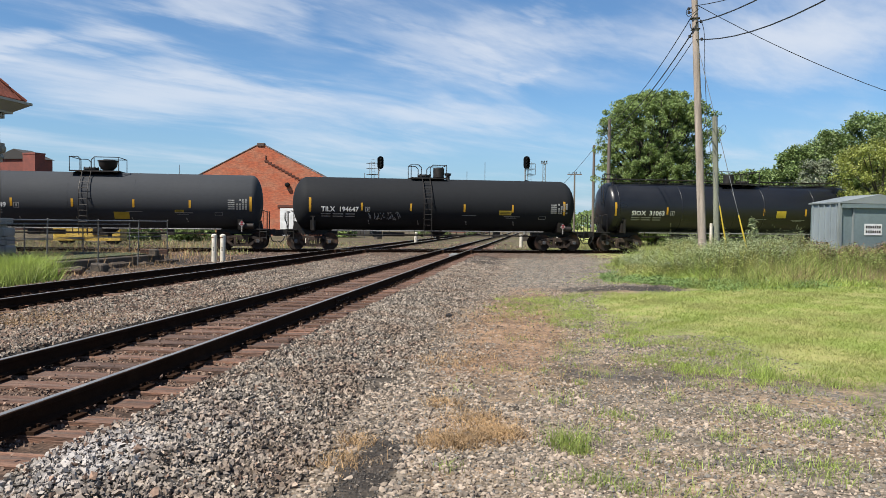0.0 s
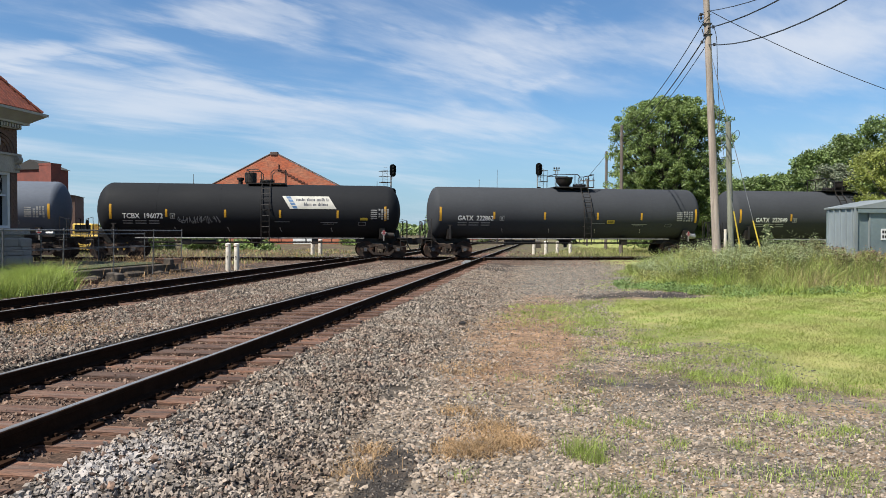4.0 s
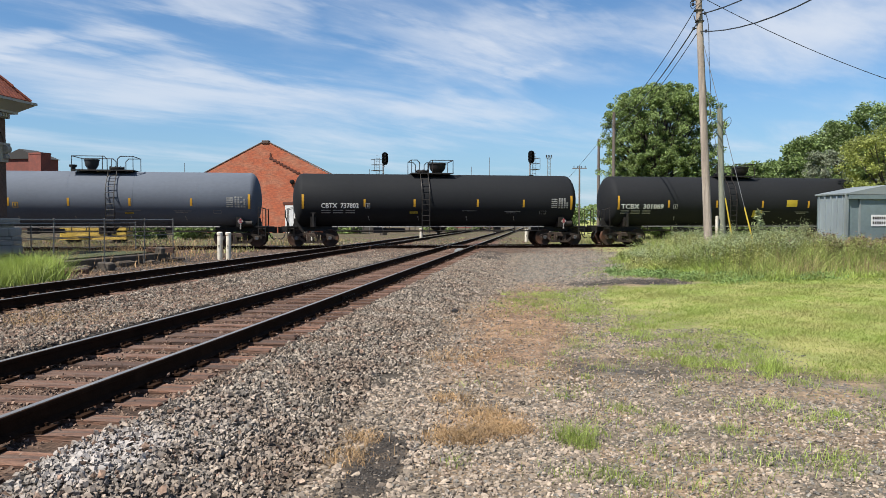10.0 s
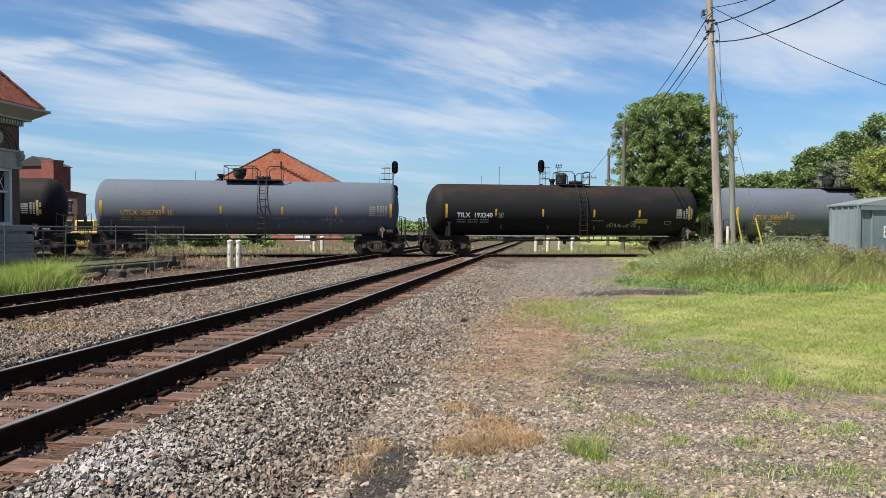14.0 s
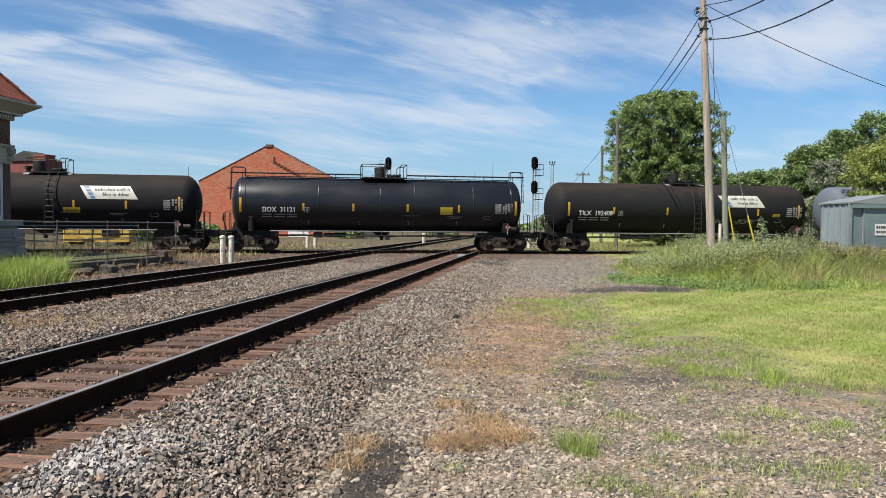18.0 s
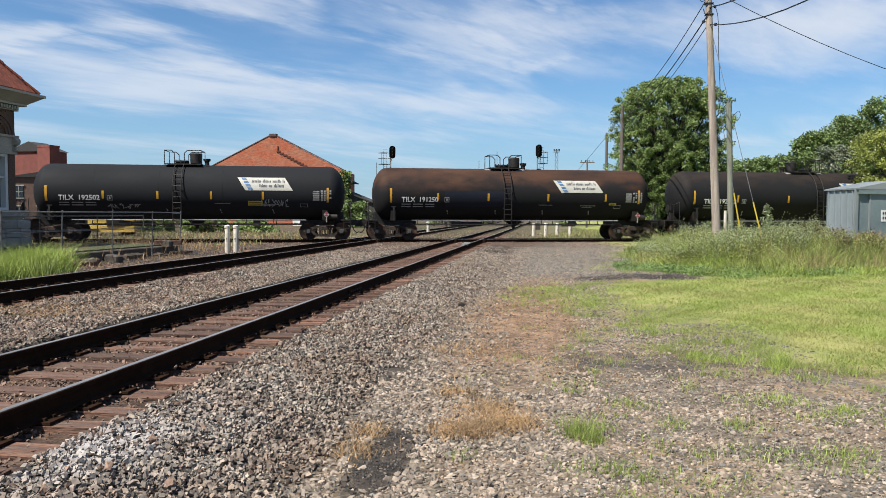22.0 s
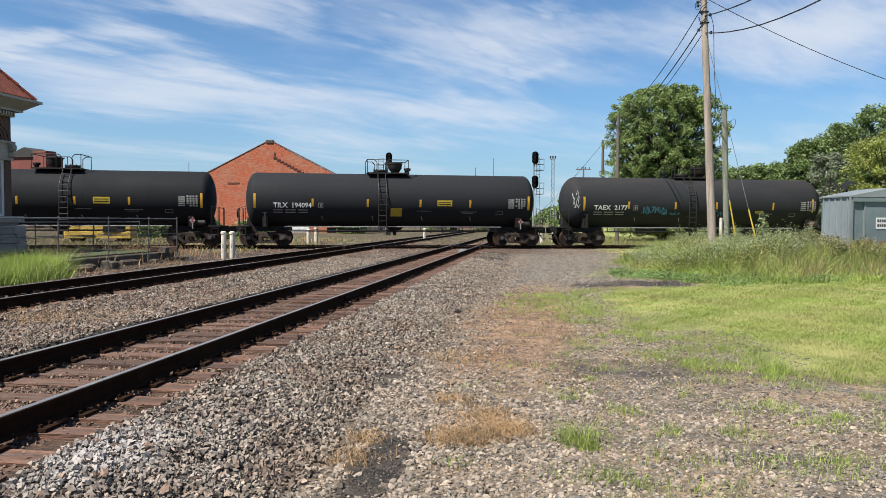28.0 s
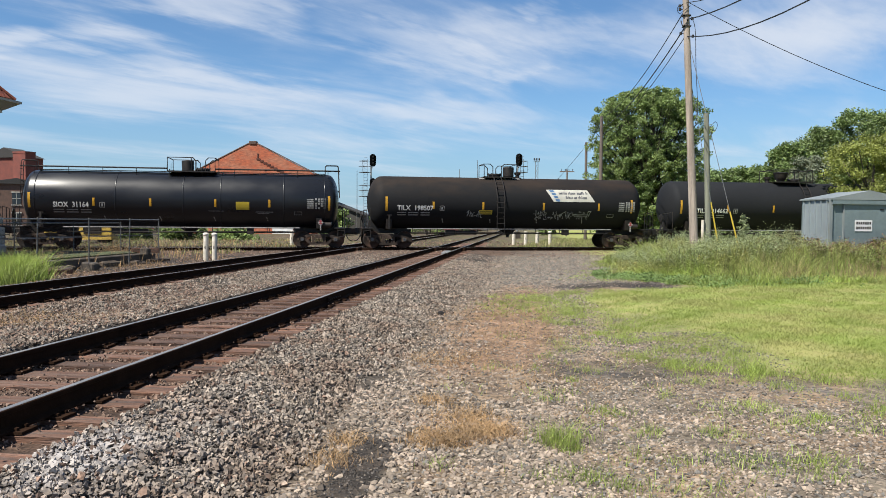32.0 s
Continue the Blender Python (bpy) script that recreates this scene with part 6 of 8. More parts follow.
    blades("verge_grass", "long green grass at the foot of the weeds", x, y, r.uniform(0.05, 0.24, len(x)) * (0.25 + 0.75 * smooth01(4.0, 7.5, x)), 0.020, GRASS_LUSH, 8, 1.6)
    n = 95000
    x, y = r.uniform(1.8, 18, n), r.uniform(18.0, 31, n)
    back = weed_depth(x, y) + 0.9 * wobble(x, y, 0.6, 11)
    keep = (back > 0.1) & (r.random(n) < smooth01(2.4, 4.0, x + 0.7 * wobble(x, y, 1.0, 3)))
    x, y, back = x[keep], y[keep], back[keep]
    tall = r.uniform(0.35, 1.15, len(x)) * (0.80 + 0.35 * wobble(x, y, 0.8)) * (0.24 + 0.76 * smooth01(0, 3.2, back)) * (0.13 + 0.87 * smooth01(3.0, 5.0, x))
    lush = (wobble(x, y, 0.7, 8) + 0.5 * r.normal(0, 1, len(x)) > -0.25) & (x < 9.0 + 1.2 * r.normal(0, 1, len(x)))
    blades("lush_weed_grass", "lush green weed grass round the utility pole", x[lush], y[lush], tall[lush], 0.017, GRASS_LUSH, 19, 1.4)
    blades("weed_grass", "tall mixed green and straw weed grass", x[~lush], y[~lush], tall[~lush], 0.014, GRASS_TALL, 9, 1.1)
    n = 9000
    x, y = 18 - 11 * r.random(n) ** 1.4, r.uniform(19.0, 28, n)
    keep = weed_depth(x, y) > 0.6
    x, y = x[keep], y[keep]
    n = len(x)
    blades("dry_weed_stems", "brown dry weed stems", x, y, r.uniform(0.45, 1.15, n) * (0.4 + 0.6 * smooth01(0, 4, weed_depth(x, y))), 0.010, STEM_BROWN, 10, 0.45)
    # clover at the front of the weeds
    n = 60000
    x, y = r.uniform(2.2, 9.5, n), r.uniform(17.4, 22.5, n)
    d = weed_depth(x, y)
    d = d + 0.7 * wobble(x, y, 1.4, 27) + 0.25 * r.normal(0, 1, n)
    keep = (d > -0.5) & (d < 1.05) & (wobble(x, y, 0.9, 17) + 0.35 * r.normal(0, 1, n) > -0.3 + 0.9 * smooth01(5.0, 7.0, x)) & ~bare(x, y)
    x, y = x[keep], y[keep]
    c = np.stack([x, y, ground_z(x, y) + r.uniform(0.02, 0.25, len(x)) * (0.65 + 0.5 * wobble(x, y, 1.5))], -1)
    ob = new("clover", leaf_mesh("clover", c, 0.05, 44, CLOVER, 0.7))
    tagged(ob, "low dark green clover at the edge of the weeds", "weeds", kind="stuff")
    # scrub beyond the tracks
    n = 30000
    x, y = r.uniform(-40, -13.9, n), r.uniform(28, 60, n)
    lat = (y - 42.3) * math.cos(radians(TRAIN_TURN)) - (x + 2.7) * math.sin(radians(TRAIN_TURN))
    keep = (np.abs(lat) > 2.4) & (wobble(x, y, 0.5, 13) + 0.45 * r.normal(0, 1, n) > 0.3)
    x, y = x[keep], y[keep]
    half = r.random(len(x)) < 0.68
    blades("scrub_grass", "scrubby green weeds beyond the tracks", x[half], y[half], r.uniform(0.06, 0.32, half.sum()), 0.03, GRASS_FAR, 31, 1.1)
    blades("straw_scrub", "dry brown scrub beyond the tracks", x[~half], y[~half], r.uniform(0.06, 0.28, (~half).sum()), 0.03, GRASS_DRY, 32, 1.1)
    n = 6500
    x, y = r.uniform(-14, 14, n), r.uniform(40, 66, n)
    lat = (y - 42.3) * math.cos(radians(TRAIN_TURN)) - (x + 2.7) * math.sin(radians(TRAIN_TURN))
    keep = (lat > 2.6) & (np.abs(x - NEAR_X) > 1.6) & (np.abs(x - FAR_X) > 1.6) & (wobble(x, y, 0.6, 23) + 0.5 * r.normal(0, 1, n) > 0.25)
    x, y = x[keep], y[keep]
    blades("line_side_scrub", "thin brown-green weeds beyond the crossing", x, y, r.uniform(0.03, 0.18, len(x)), 0.03, GRASS_FAR, 35, 1.4)
    n = 4800
    x, y = r.uniform(-18.5, -12.6, n), r.uniform(17.0, 30, n)
    keep = wobble(x, y, 0.9, 14) + 0.4 * r.normal(0, 1, n) > 0.3
    x, y = x[keep], y[keep]
    blades("platform_weeds", "dry straw weeds about the platform edge", x, y, r.uniform(0.05, 0.3, len(x)) + 0.42 * (x < -13.9), 0.014, GRASS_DRY, 33, 1.0)
    n = 16000
    x, y = r.uniform(-1.0, 22, n), r.uniform(45.5, 75, n)
    x = x + (y - 45) * 0.1
    blades("far_grass", "green grass strip beyond the crossing line", x, y, r.uniform(0.1, 0.3, n), 0.06, GRASS_FAR, 11, 0.5, simple=True)
    # clump by the platform
    n = 30000
    y = 10.5 + 6.9 * r.random(n) ** 1.1
    x = -12.75 - 0.45 * smooth01(15, 17.4, y) + r.normal(0, 0.40, n)
    blades("platform_grass", "tall bright green grass clump by the platform", x, y, r.uniform(0.15, 0.86, n) * (0.8 + 0.35 * wobble(x, y, 1.3)), 0.014, GRASS_LUSH, 12, 1.5)


def weed_patch():
    """Leafy stalks with flower heads."""
    r = np.random.default_rng(33)
    n = 700
    x, y = r.uniform(3.4, 17, n), r.uniform(19.0, 29, n)
    keep = weed_depth(x, y) + 1.6 * wobble(x, y, 0.85, 12) > 2.5
    x, y = x[keep], y[keep]
    n = len(x)
    h = (0.72 + 0.34 * r.random(n)) * (1.06 + 0.26 * wobble(x, y, 0.85, 12)) * (0.55 + 0.45 * smooth01(0.5, 3.5, weed_depth(x, y))) * (0.35 + 0.65 * smooth01(3.8, 5.4, x))
    # each plant is a sheaf of stalks
    each = 11
    x, y, h = np.repeat(x, each), np.repeat(y, each), np.repeat(h, each)
    n = len(x)
    x, y, h = x + r.normal(0, 0.11, n), y + r.normal(0, 0.11, n), h * r.uniform(0.78, 1.04, n)
    z = ground_z(x, y)
    lx, ly = r.normal(0, 0.06, n), r.normal(0, 0.06, n)
    # leaves up the stalks
    k = 44
    t = r.random((n, k)) ** 0.7
    px = x[:, None] + lx[:, None] * t + r.normal(0, 0.06, (n, k))
    py = y[:, None] + ly[:, None] * t + r.normal(0, 0.06, (n, k))
    pz = z[:, None] + h[:, None] * (0.12 + 0.86 * t)
    ob = new("weeds", leaf_mesh("weeds", np.stack([px, py, pz], -1).reshape(-1, 3), 0.05, 14, WEED_LEAF, 0.6))
    tagged(ob, "tangled leafy green weeds round the utility pole", "weeds", kind="stuff")
    V, F = [], []
    w = 0.006
    base = np.stack([x, y, z], -1)
    tip = np.stack([x + lx, y + ly, z + h], -1)
    for sx, sy in ((w, 0), (0, w)):
        s = np.array([sx, sy, 0])
        o = sum(len(a) for a in V)
        V.append(np.stack([base - s, base + s, tip + s, tip - s], 1).reshape(-1, 3))
        i = np.arange(n) * 4 + o
        F.append(np.stack([i, i + 1, i + 2, i + 3], -1))
    ob = new("weed_stalks", soup("weed_stalks", np.concatenate(V), np.concatenate(F), WEED_STALK))
    tagged(ob, "thin green and brown weed stalks", "weeds", kind="stuff")
    for name, label, share, mat, size, spread in (("white_flowers", "flat cream-white wildflower heads", (0.0, 0.02), FLOWER_WHITE, 0.04, 0.05), ("goldenrod", "small yellow wildflower heads", (0.27, 0.30), FLOWER_YELLOW, 0.045, 0.05), ("plumes", "pale grey-green budding plume heads", (0.35, 0.90), PLUME, 0.042, 0.05), ("seed_heads", "brown dried seed heads", (0.33, 0.75), FLOWER_BROWN, 0.06, 0.06)):
        u = r.random(n)
        pick = (u >= share[0]) & (u < share[1])
        if name == "white_flowers":
            pick &= wobble(x, y, 0.8, 16) > 0.1
        if name == "plumes":
            pick &= (wobble(x, y, 0.7, 21) > -0.25) & (x < 9.8)
        if name == "seed_heads":
            pick &= x > 9.0 + 0.9 * r.normal(0, 1, n)
        each = 46 if name == "plumes" else 16
        c = np.repeat(tip[pick], each, 0) + r.normal(0, 1, (pick.sum() * each, 3)) * np.array([spread, spread, 0.025 if name == "white_flowers" else 0.13 if name == "plumes" else 0.07])
        ob = new(name, leaf_mesh(name, c, size, 15, mat, 1.2))
        tagged(ob, label, "wildflowers", kind="stuff")


WEED_LEAF = material("weed_leaf", (0.46, 0.56, 0.17), 0.6, dark=0.75, light=1.3, grain=0.8, fine=4, bump=0, island=0.4, thin=0.5, tint=(0.60, 0.54, 0.21), tint_amount=0.7, tint_scale=0.8, world_space=True)
PLUME = material("pale_plume", (0.45, 0.52, 0.27), 0.8, dark=0.8, light=1.15, bump=0, island=0.35, thin=0.3)
WEED_STALK = material("weed_stalk", (0.36, 0.34, 0.14), 0.8, bump=0, island=0.4)
grow()
weed_patch()


def tall_weed(x, y, height):
    """One broad-leaved plant that stands above the rest."""
    r = np.random.default_rng(61)
    t = thing("tall_weed", "tall pale green leafy weed above the rest", "weed", pose(x, y, float(ground_z(x, y))))
    stem = part("stem", Geo().cyl((0, 0, 0), (0.03, 0, height * 0.95), 0.014, 0.006, 6), WEED_STALK, t)
    pts = []
    for k in range(16):
        z = height * (0.40 + 0.58 * k / 15)
        a = k * 2.4
        reach = 0.34 * (1.1 - 0.85 * k / 15)
        tip = (reach * math.cos(a), reach * math.sin(a), z + 0.20 - 0.004 * k)
        part("branch", Geo().cyl((0.02, 0, z), tip, 0.006, 0.003, 5), WEED_STALK, stem)
        f = r.random((34, 1))
        pts.append(np.array((0.02, 0, z)) * (1 - f) + np.array(tip) * f + r.normal(0, 0.028, (34, 3)))
    part("leaves", leaf_mesh("tall_weed_leaves", np.concatenate(pts), 0.075, 62, PLUME, 0.5), None, t)


tall_weed(7.0, 23.6, 1.80)


# ---- depot beside the far track ----
def build_depot():
    X, Y1, Y0 = -19.3, 24.35, 9.0
    d = thing("depot", "brown brick depot with limestone trim and red tile hip roof", "building", pose(X, Y1, -0.12))
    # own frame: wall face at x = 0, corner at y = 0, wall runs to -y
    ln, wd = Y1 - Y0, 8.0
    # brick wall in pieces round the window bays
    bays = [(-1.15 - k * 3.6) for k in range(4)]
    hw = 0.80
    zs, zt = 1.88, 4.55
    edges = [0.0]
    for b in bays:
        edges += [b + hw, b - hw]
    edges.append(-ln)
    for k in range(0, len(edges), 2):
        a, b = edges[k], edges[k + 1]
        part("wall_pier", Geo().box(-0.2, (a + b) / 2, (zs + 3.92) / 2, 0.4, a - b, 3.92 - zs), BRICK_DARK, d)
    part("upper_wall", Geo().box(-0.2, -ln / 2, (zt + 5.70) / 2, 0.4, ln, 5.70 - zt), BRICK_DARK, d)
    part("end_wall", Geo().box(-wd / 2 - 0.2, -0.2, (zs + 5.70) / 2, wd - 0.4, 0.4, 5.70 - zs), BRICK_DARK, d)
    part("back_wall", Geo().box(-wd, -ln / 2, 3.0, 0.4, ln, 5.1), BRICK_DARK, d)
    part("south_wall", Geo().box(-wd / 2, -ln + 0.2, 3.0, wd - 0.8, 0.4, 5.1), BRICK_DARK, d)
    # rows of brick that stand a little proud
    brick = Geo().box(0.004, 0, 0, 0.016, 0.205, 0.062).mesh("brick", BRICK_DARK)
    for r in range(9):
        for k in range(6):
            part("brick", brick, None, d, m=pose(0, -0.12 - k * 0.222 if r % 2 == 0 else -0.22 - k * 0.222, 4.62 + r * 0.105))
    for r in range(17):
        part("brick", brick, None, d, m=pose(0, -0.12 if r % 2 else -0.20, 1.98 + r * 0.115))
    # limestone belt, its scrolled end block, sill and quarry-faced base
    part("limestone_belt", Geo().box(-0.17, -ln / 2 + 0.02, 4.235, 0.46, ln + 0.06, 0.62).box(-0.15, -ln / 2 + 0.03, 4.58, 0.56, ln + 0.10, 0.08), LIMESTONE, d)
    part("scroll_block", Geo().lathe([(-0.14, 0.05), (-0.12, 0.15), (0.10, 0.15), (0.12, 0.05)], 14, "y", (0.10, -0.10, 4.40)).lathe([(-0.12, 0.04), (-0.10, 0.10), (0.08, 0.10), (0.10, 0.04)], 12, "y", (0.09, -0.10, 4.12)), LIMESTONE, d, smooth=40)
    part("base_cap", Geo().box(-0.05, -ln / 2 + 0.10, 1.77, 0.75, ln + 0.28, 0.22), LIMESTONE, d)
    rnd = random.Random(2)
    for r in range(4):
        y = 0.30
        z = 0.42 + r * 0.32
        while y > -ln:
            L = rnd.uniform(0.45, 0.85)
            g = Geo().bevel_box(0.12 + (3 - r) * 0.03, y - L / 2, z, 0.5, L - 0.02, 0.30, 0.05)
            g.v = [(px + rnd.uniform(-0.02, 0.03), py, pz) for px, py, pz in g.v]
            if y > -4.5:
                part("base_stone", g, LIMESTONE, d)
            y -= L
    part("base_wall", Geo().box(-wd / 2, -ln / 2 + 0.02, 0.85, wd + 0.36, ln + 0.2, 1.6), LIMESTONE, d)
    # window bays under round arches
    for b in bays:
        win = part("window", Geo().box(-0.30, b, 2.9, 0.03, 2 * hw - 0.06, 2.05), GLASS_DARK, d, "tall sash window with a diamond-lattice upper pane")
        g = Geo()
        for s in (-1, 1):
            g.box(-0.14, b + s * (hw - 0.07), 2.9, 0.22, 0.13, 2.04)
        g.box(-0.14, b, 3.87, 0.22, 2 * hw - 0.26, 0.10).box(-0.14, b, 1.93, 0.26, 2 * hw - 0.26, 0.10).box(-0.17, b, 3.08, 0.14, 2 * hw - 0.26, 0.07)
        part("window_frame", g, PAINT_WHITE, win, "white painted frame")
        g = Geo()
        for k in range(-3, 4):
            for s in (-1, 1):
                y0, z0 = b + k * 0.33, 3.12
                p0, p1 = Vector((-0.26, y0, z0)), Vector((-0.26, y0 + s * 0.36, 3.82))
                if abs(p0.y - b) < hw - 0.1 and abs(p1.y - b) < hw - 0.1:
                    g.cyl(p0, p1, 0.014, n=5)
        part("lattice", g, PAINT_WHITE, win)
        # arch rings, each a curved band
        for r0, r1, xo in ((0.94, 1.07, 0.03), (0.79, 0.91, 0.015), (0.64, 0.76, 0.0)):
            n = 18
            ring = [(r1 * math.cos(math.pi * k / n), r1 * math.sin(math.pi * k / n)) for k in range(n + 1)] + [(r0 * math.cos(math.pi * k / n), r0 * math.sin(math.pi * k / n)) for k in range(n, -1, -1)]
            arch = Geo().prism([(b + p, min(5.56, 4.60 + q * 0.78)) for p, q in ring], -0.02, xo + 0.05, "yz")
            part("arch_ring", arch, BRICK_DARK, d)
        part("medallion", Geo().lathe([(-0.05, 0.24), (0.05, 0.24), (0.06, 0.20)], 20, "x", (0.02, b, 5.0)), LIMESTONE, d, "round limestone medallion")
    # eaves: soffit, bracket blocks, gutter
    o = 0.75
    part("soffit", Geo().box(-wd / 2 + 0.05, -ln / 2 + 0.05, 5.75, wd + 0.5, ln + 0.5, 0.08), PAINT_CREAM, d)
    part("cornice", Geo().box(0.06, -ln / 2, 5.61, 0.16, ln + 0.12, 0.18), PAINT_CREAM, d)
    dent = Geo().box(0.19, 0, 5.62, 0.10, 0.07, 0.13).mesh("dentil", PAINT_CREAM)
    for k in range(34):
        part("dentil", dent, None, d, m=pose(0, -0.1 - k * 0.14, 0))
    part("eave_slope", Geo().add([(0.28, 0.28, 5.77), (o, o, 6.10), (o, -ln - o, 6.10), (0.28, -ln - 0.28, 5.77)], [(0, 1, 2, 3)]).add([(0.28, 0.28, 5.77), (-wd - 0.28, 0.28, 5.77), (-wd - o, o, 6.10), (o, o, 6.10)], [(0, 1, 2, 3)]), PAINT_CREAM, d)
    part("gutter", Geo().box(o - 0.03, -ln / 2, 6.125, 0.10, ln + 2 * o, 0.09).box(-wd / 2, o - 0.03, 6.125, wd + 2 * o - 0.2, 0.10, 0.09), PAINT_CREAM, d)
    # hip roof, set in behind the gutter
    o = 0.60
    rise = 1.2
    half = (wd + 2 * o) / 2
    top = 6.16 + rise * half
    e = [(o, o, 6.16), (o, -ln - o, 6.16), (-wd - o, -ln - o, 6.16), (-wd - o, o, 6.16)]
    r0, r1 = (-wd / 2, o - half, top), (-wd / 2, -ln - o + half, top)
    roof = part("roof", Geo().add(e + [r0, r1], [(0, 4, 5, 1), (1, 5, 2), (2, 5, 4, 3), (3, 4, 0)]), ROOF_TILE, d)
    nrm = Vector((rise, 0, 1)).normalized()
    tilt = math.degrees(math.atan(rise))
    tile = Geo().bevel_box(0, 0, 0, 0.30, 0.195, 0.035, 0.008).mesh("roof_tile", ROOF_TILE)
    for r in range(11):
        run = 0.14 + r * 0.165
        for k in range(26):
            y = o - run - 0.10 - k * 0.20 - (0.1 if r % 2 else 0)
            if y > -4.2:
                part("roof_tile", tile, None, roof, m=pose(o - run, y, 6.16 + rise * run + 0.025, 0, tilt + 3, 0))
    ridge = Geo()
    for k in range(9):
        a, b2 = k * 0.42, k * 0.42 + 0.46
        ridge.cyl((o - a, o - a, 6.20 + rise * a), (o - b2, o - b2, 6.18 + rise * b2), 0.09, 0.075, 8)
    part("hip_tiles", ridge, ROOF_TILE, roof, smooth=40)


build_depot()


# ---- platform and its fence ----
TURF_DARK = material('shaded_turf', (0.10, 0.13, 0.045), 0.95, grain=3, fine=30, bump=0.6, tint=(0.12, 0.10, 0.06))
FENCE_RUST = material('rusty_wire', (0.075, 0.048, 0.036), 0.8, 0.3, bump=0)
EARTHY_STONE = material("earthy_stone", (0.10, 0.068, 0.046), 0.95, grain=4, fine=30, bump=0.8, bump_scale=12, tint=(0.13, 0.10, 0.07), tint_amount=0.8, tint_scale=3)
plat = thing("platform", "old concrete platform slab with a crumbling edge", "platform", pose(0, 0, 0), kind="structure")
part("slab", Geo().bevel_box(-17.1, 12.7, 0.25, 5.9, 28.0, 0.36, 0.03), CONCRETE, plat)
rnd_k = random.Random(6)
yk = 17.6
while yk < 26.6:
    lk = rnd_k.uniform(0.5, 1.3)
    hk = rnd_k.uniform(0.10, 0.26)
    g = Geo().bevel_box(0, 0, hk / 2, rnd_k.uniform(0.25, 0.45), lk, hk, 0.05)
    g.v = [(x + rnd_k.uniform(-0.03, 0.03), y + rnd_k.uniform(-0.03, 0.03), z + rnd_k.uniform(-0.03, 0.02)) for x, y, z in g.v]
    part("edge_stone", g, EARTHY_STONE, plat, m=pose(-13.95 + rnd_k.uniform(-0.1, 0.12), yk + lk / 2, 0.03, rnd_k.uniform(-4, 4), rnd_k.uniform(-6, 6), rnd_k.uniform(-6, 6)))
    yk += lk + rnd_k.uniform(0.1, 1.0)
part("turf_strip", Geo().box(-16.2, 22.0, 0.46, 3.6, 9.0, 0.03), TURF_DARK, plat)
for bx, by, bs in ((-13.35, 20.9, 0.34), (-13.5, 19.9, 0.24), (-14.0, 25.6, 0.24)):
    b = new("concrete_block", Geo().bevel_box(0, 0, bs / 2, bs * 1.4, bs, bs, 0.04).mesh("concrete_block", CONCRETE))
    b.matrix_basis = pose(bx, by, 0.42 if by > 25 else 0.02, 0, 4, 12 if by < 20.5 else -8)
    tagged(b, "broken grey concrete block by the platform", "concrete block")
for k, (bx, by, bl) in enumerate(((-13.2, 18.6, 1.6), (-14.2, 26.0, 1.0))):
    t_ = new("old_timber", Geo().bevel_box(0, 0, 0.10, bl, 0.24, 0.2, 0.02).mesh("old_timber", TIE))
    t_.matrix_basis = pose(bx, by, 0.06 if k == 0 else 0.44, 0, 0, 78 if k == 0 else 20)
    tagged(t_, "weathered old railway timber on the ground", "timber")


def fence(x, ys, base, top, label, lean=0.0, mesh=True):
    f = thing("fence", label, "fence", pose(x, ys[0], base))
    h = top - base
    for k, y in enumerate(ys):
        p = part("post", Geo().cyl((0, y - ys[0], -0.3), (lean * (k % 2), y - ys[0] + lean, h), 0.021, n=8), FENCE_STEEL, f)
        part("post_cap", Geo().lathe([(h - 0.01, 0.027), (h + 0.015, 0.026), (h + 0.03, 0.01)], 8, "z", (lean * (k % 2), y - ys[0] + lean, 0)), FENCE_STEEL, p)
    for a, b in zip(ys[:-1], ys[1:]):
        part("top_rail", Geo().cyl((0, a - ys[0], h - 0.02), (0, b - ys[0], h - 0.02), 0.019, n=8), GALV, f)
        part("middle_rail", Geo().cyl((0, a - ys[0], h * 0.55), (0, b - ys[0], h * 0.55), 0.013, n=6), FENCE_STEEL, f)
        if mesh:
            g = Geo()
            step, ht = 0.055, h - 0.1
            n = int((b - a + ht) / step)
            w = 0.0032
            for k in range(n):
                for s in (-1, 1):
                    y0 = a - ys[0] + k * step - (ht if s > 0 else 0)
                    p0, p1 = Vector((0, y0, 0.05)), Vector((0, y0 + s * ht, 0.05 + ht))
                    lo, hi = a - ys[0], b - ys[0]
                    # clip the wire to its bay
                    ts = sorted(((lo - p0.y) / (p1.y - p0.y), (hi - p0.y) / (p1.y - p0.y)))
                    t0, t1 = max(0, ts[0]), min(1, ts[1])
                    if t1 - t0 > 0.02:
                        q0, q1 = p0.lerp(p1, t0), p0.lerp(p1, t1)
                        g.add([(0, q0.y - w, q0.z), (0, q0.y + w, q0.z), (0, q1.y + w, q1.z), (0, q1.y - w, q1.z)], [(0, 1, 2, 3)])
            part("chain_link", g, FENCE_RUST, f, "rusty chain-link mesh")
    return f


fence(-13.93, [11.0, 13.8, 16.65, 19.15, 21.8, 24.3, 26.48], 0.42, 1.72, "grey steel pipe fence with chain-link mesh along the platform", 0.03)
fence(-16.6, [18.6, 21.9, 25.2, 28.5], 0.45, 1.58, "second grey pipe fence further back on the platform", 0.0, False)


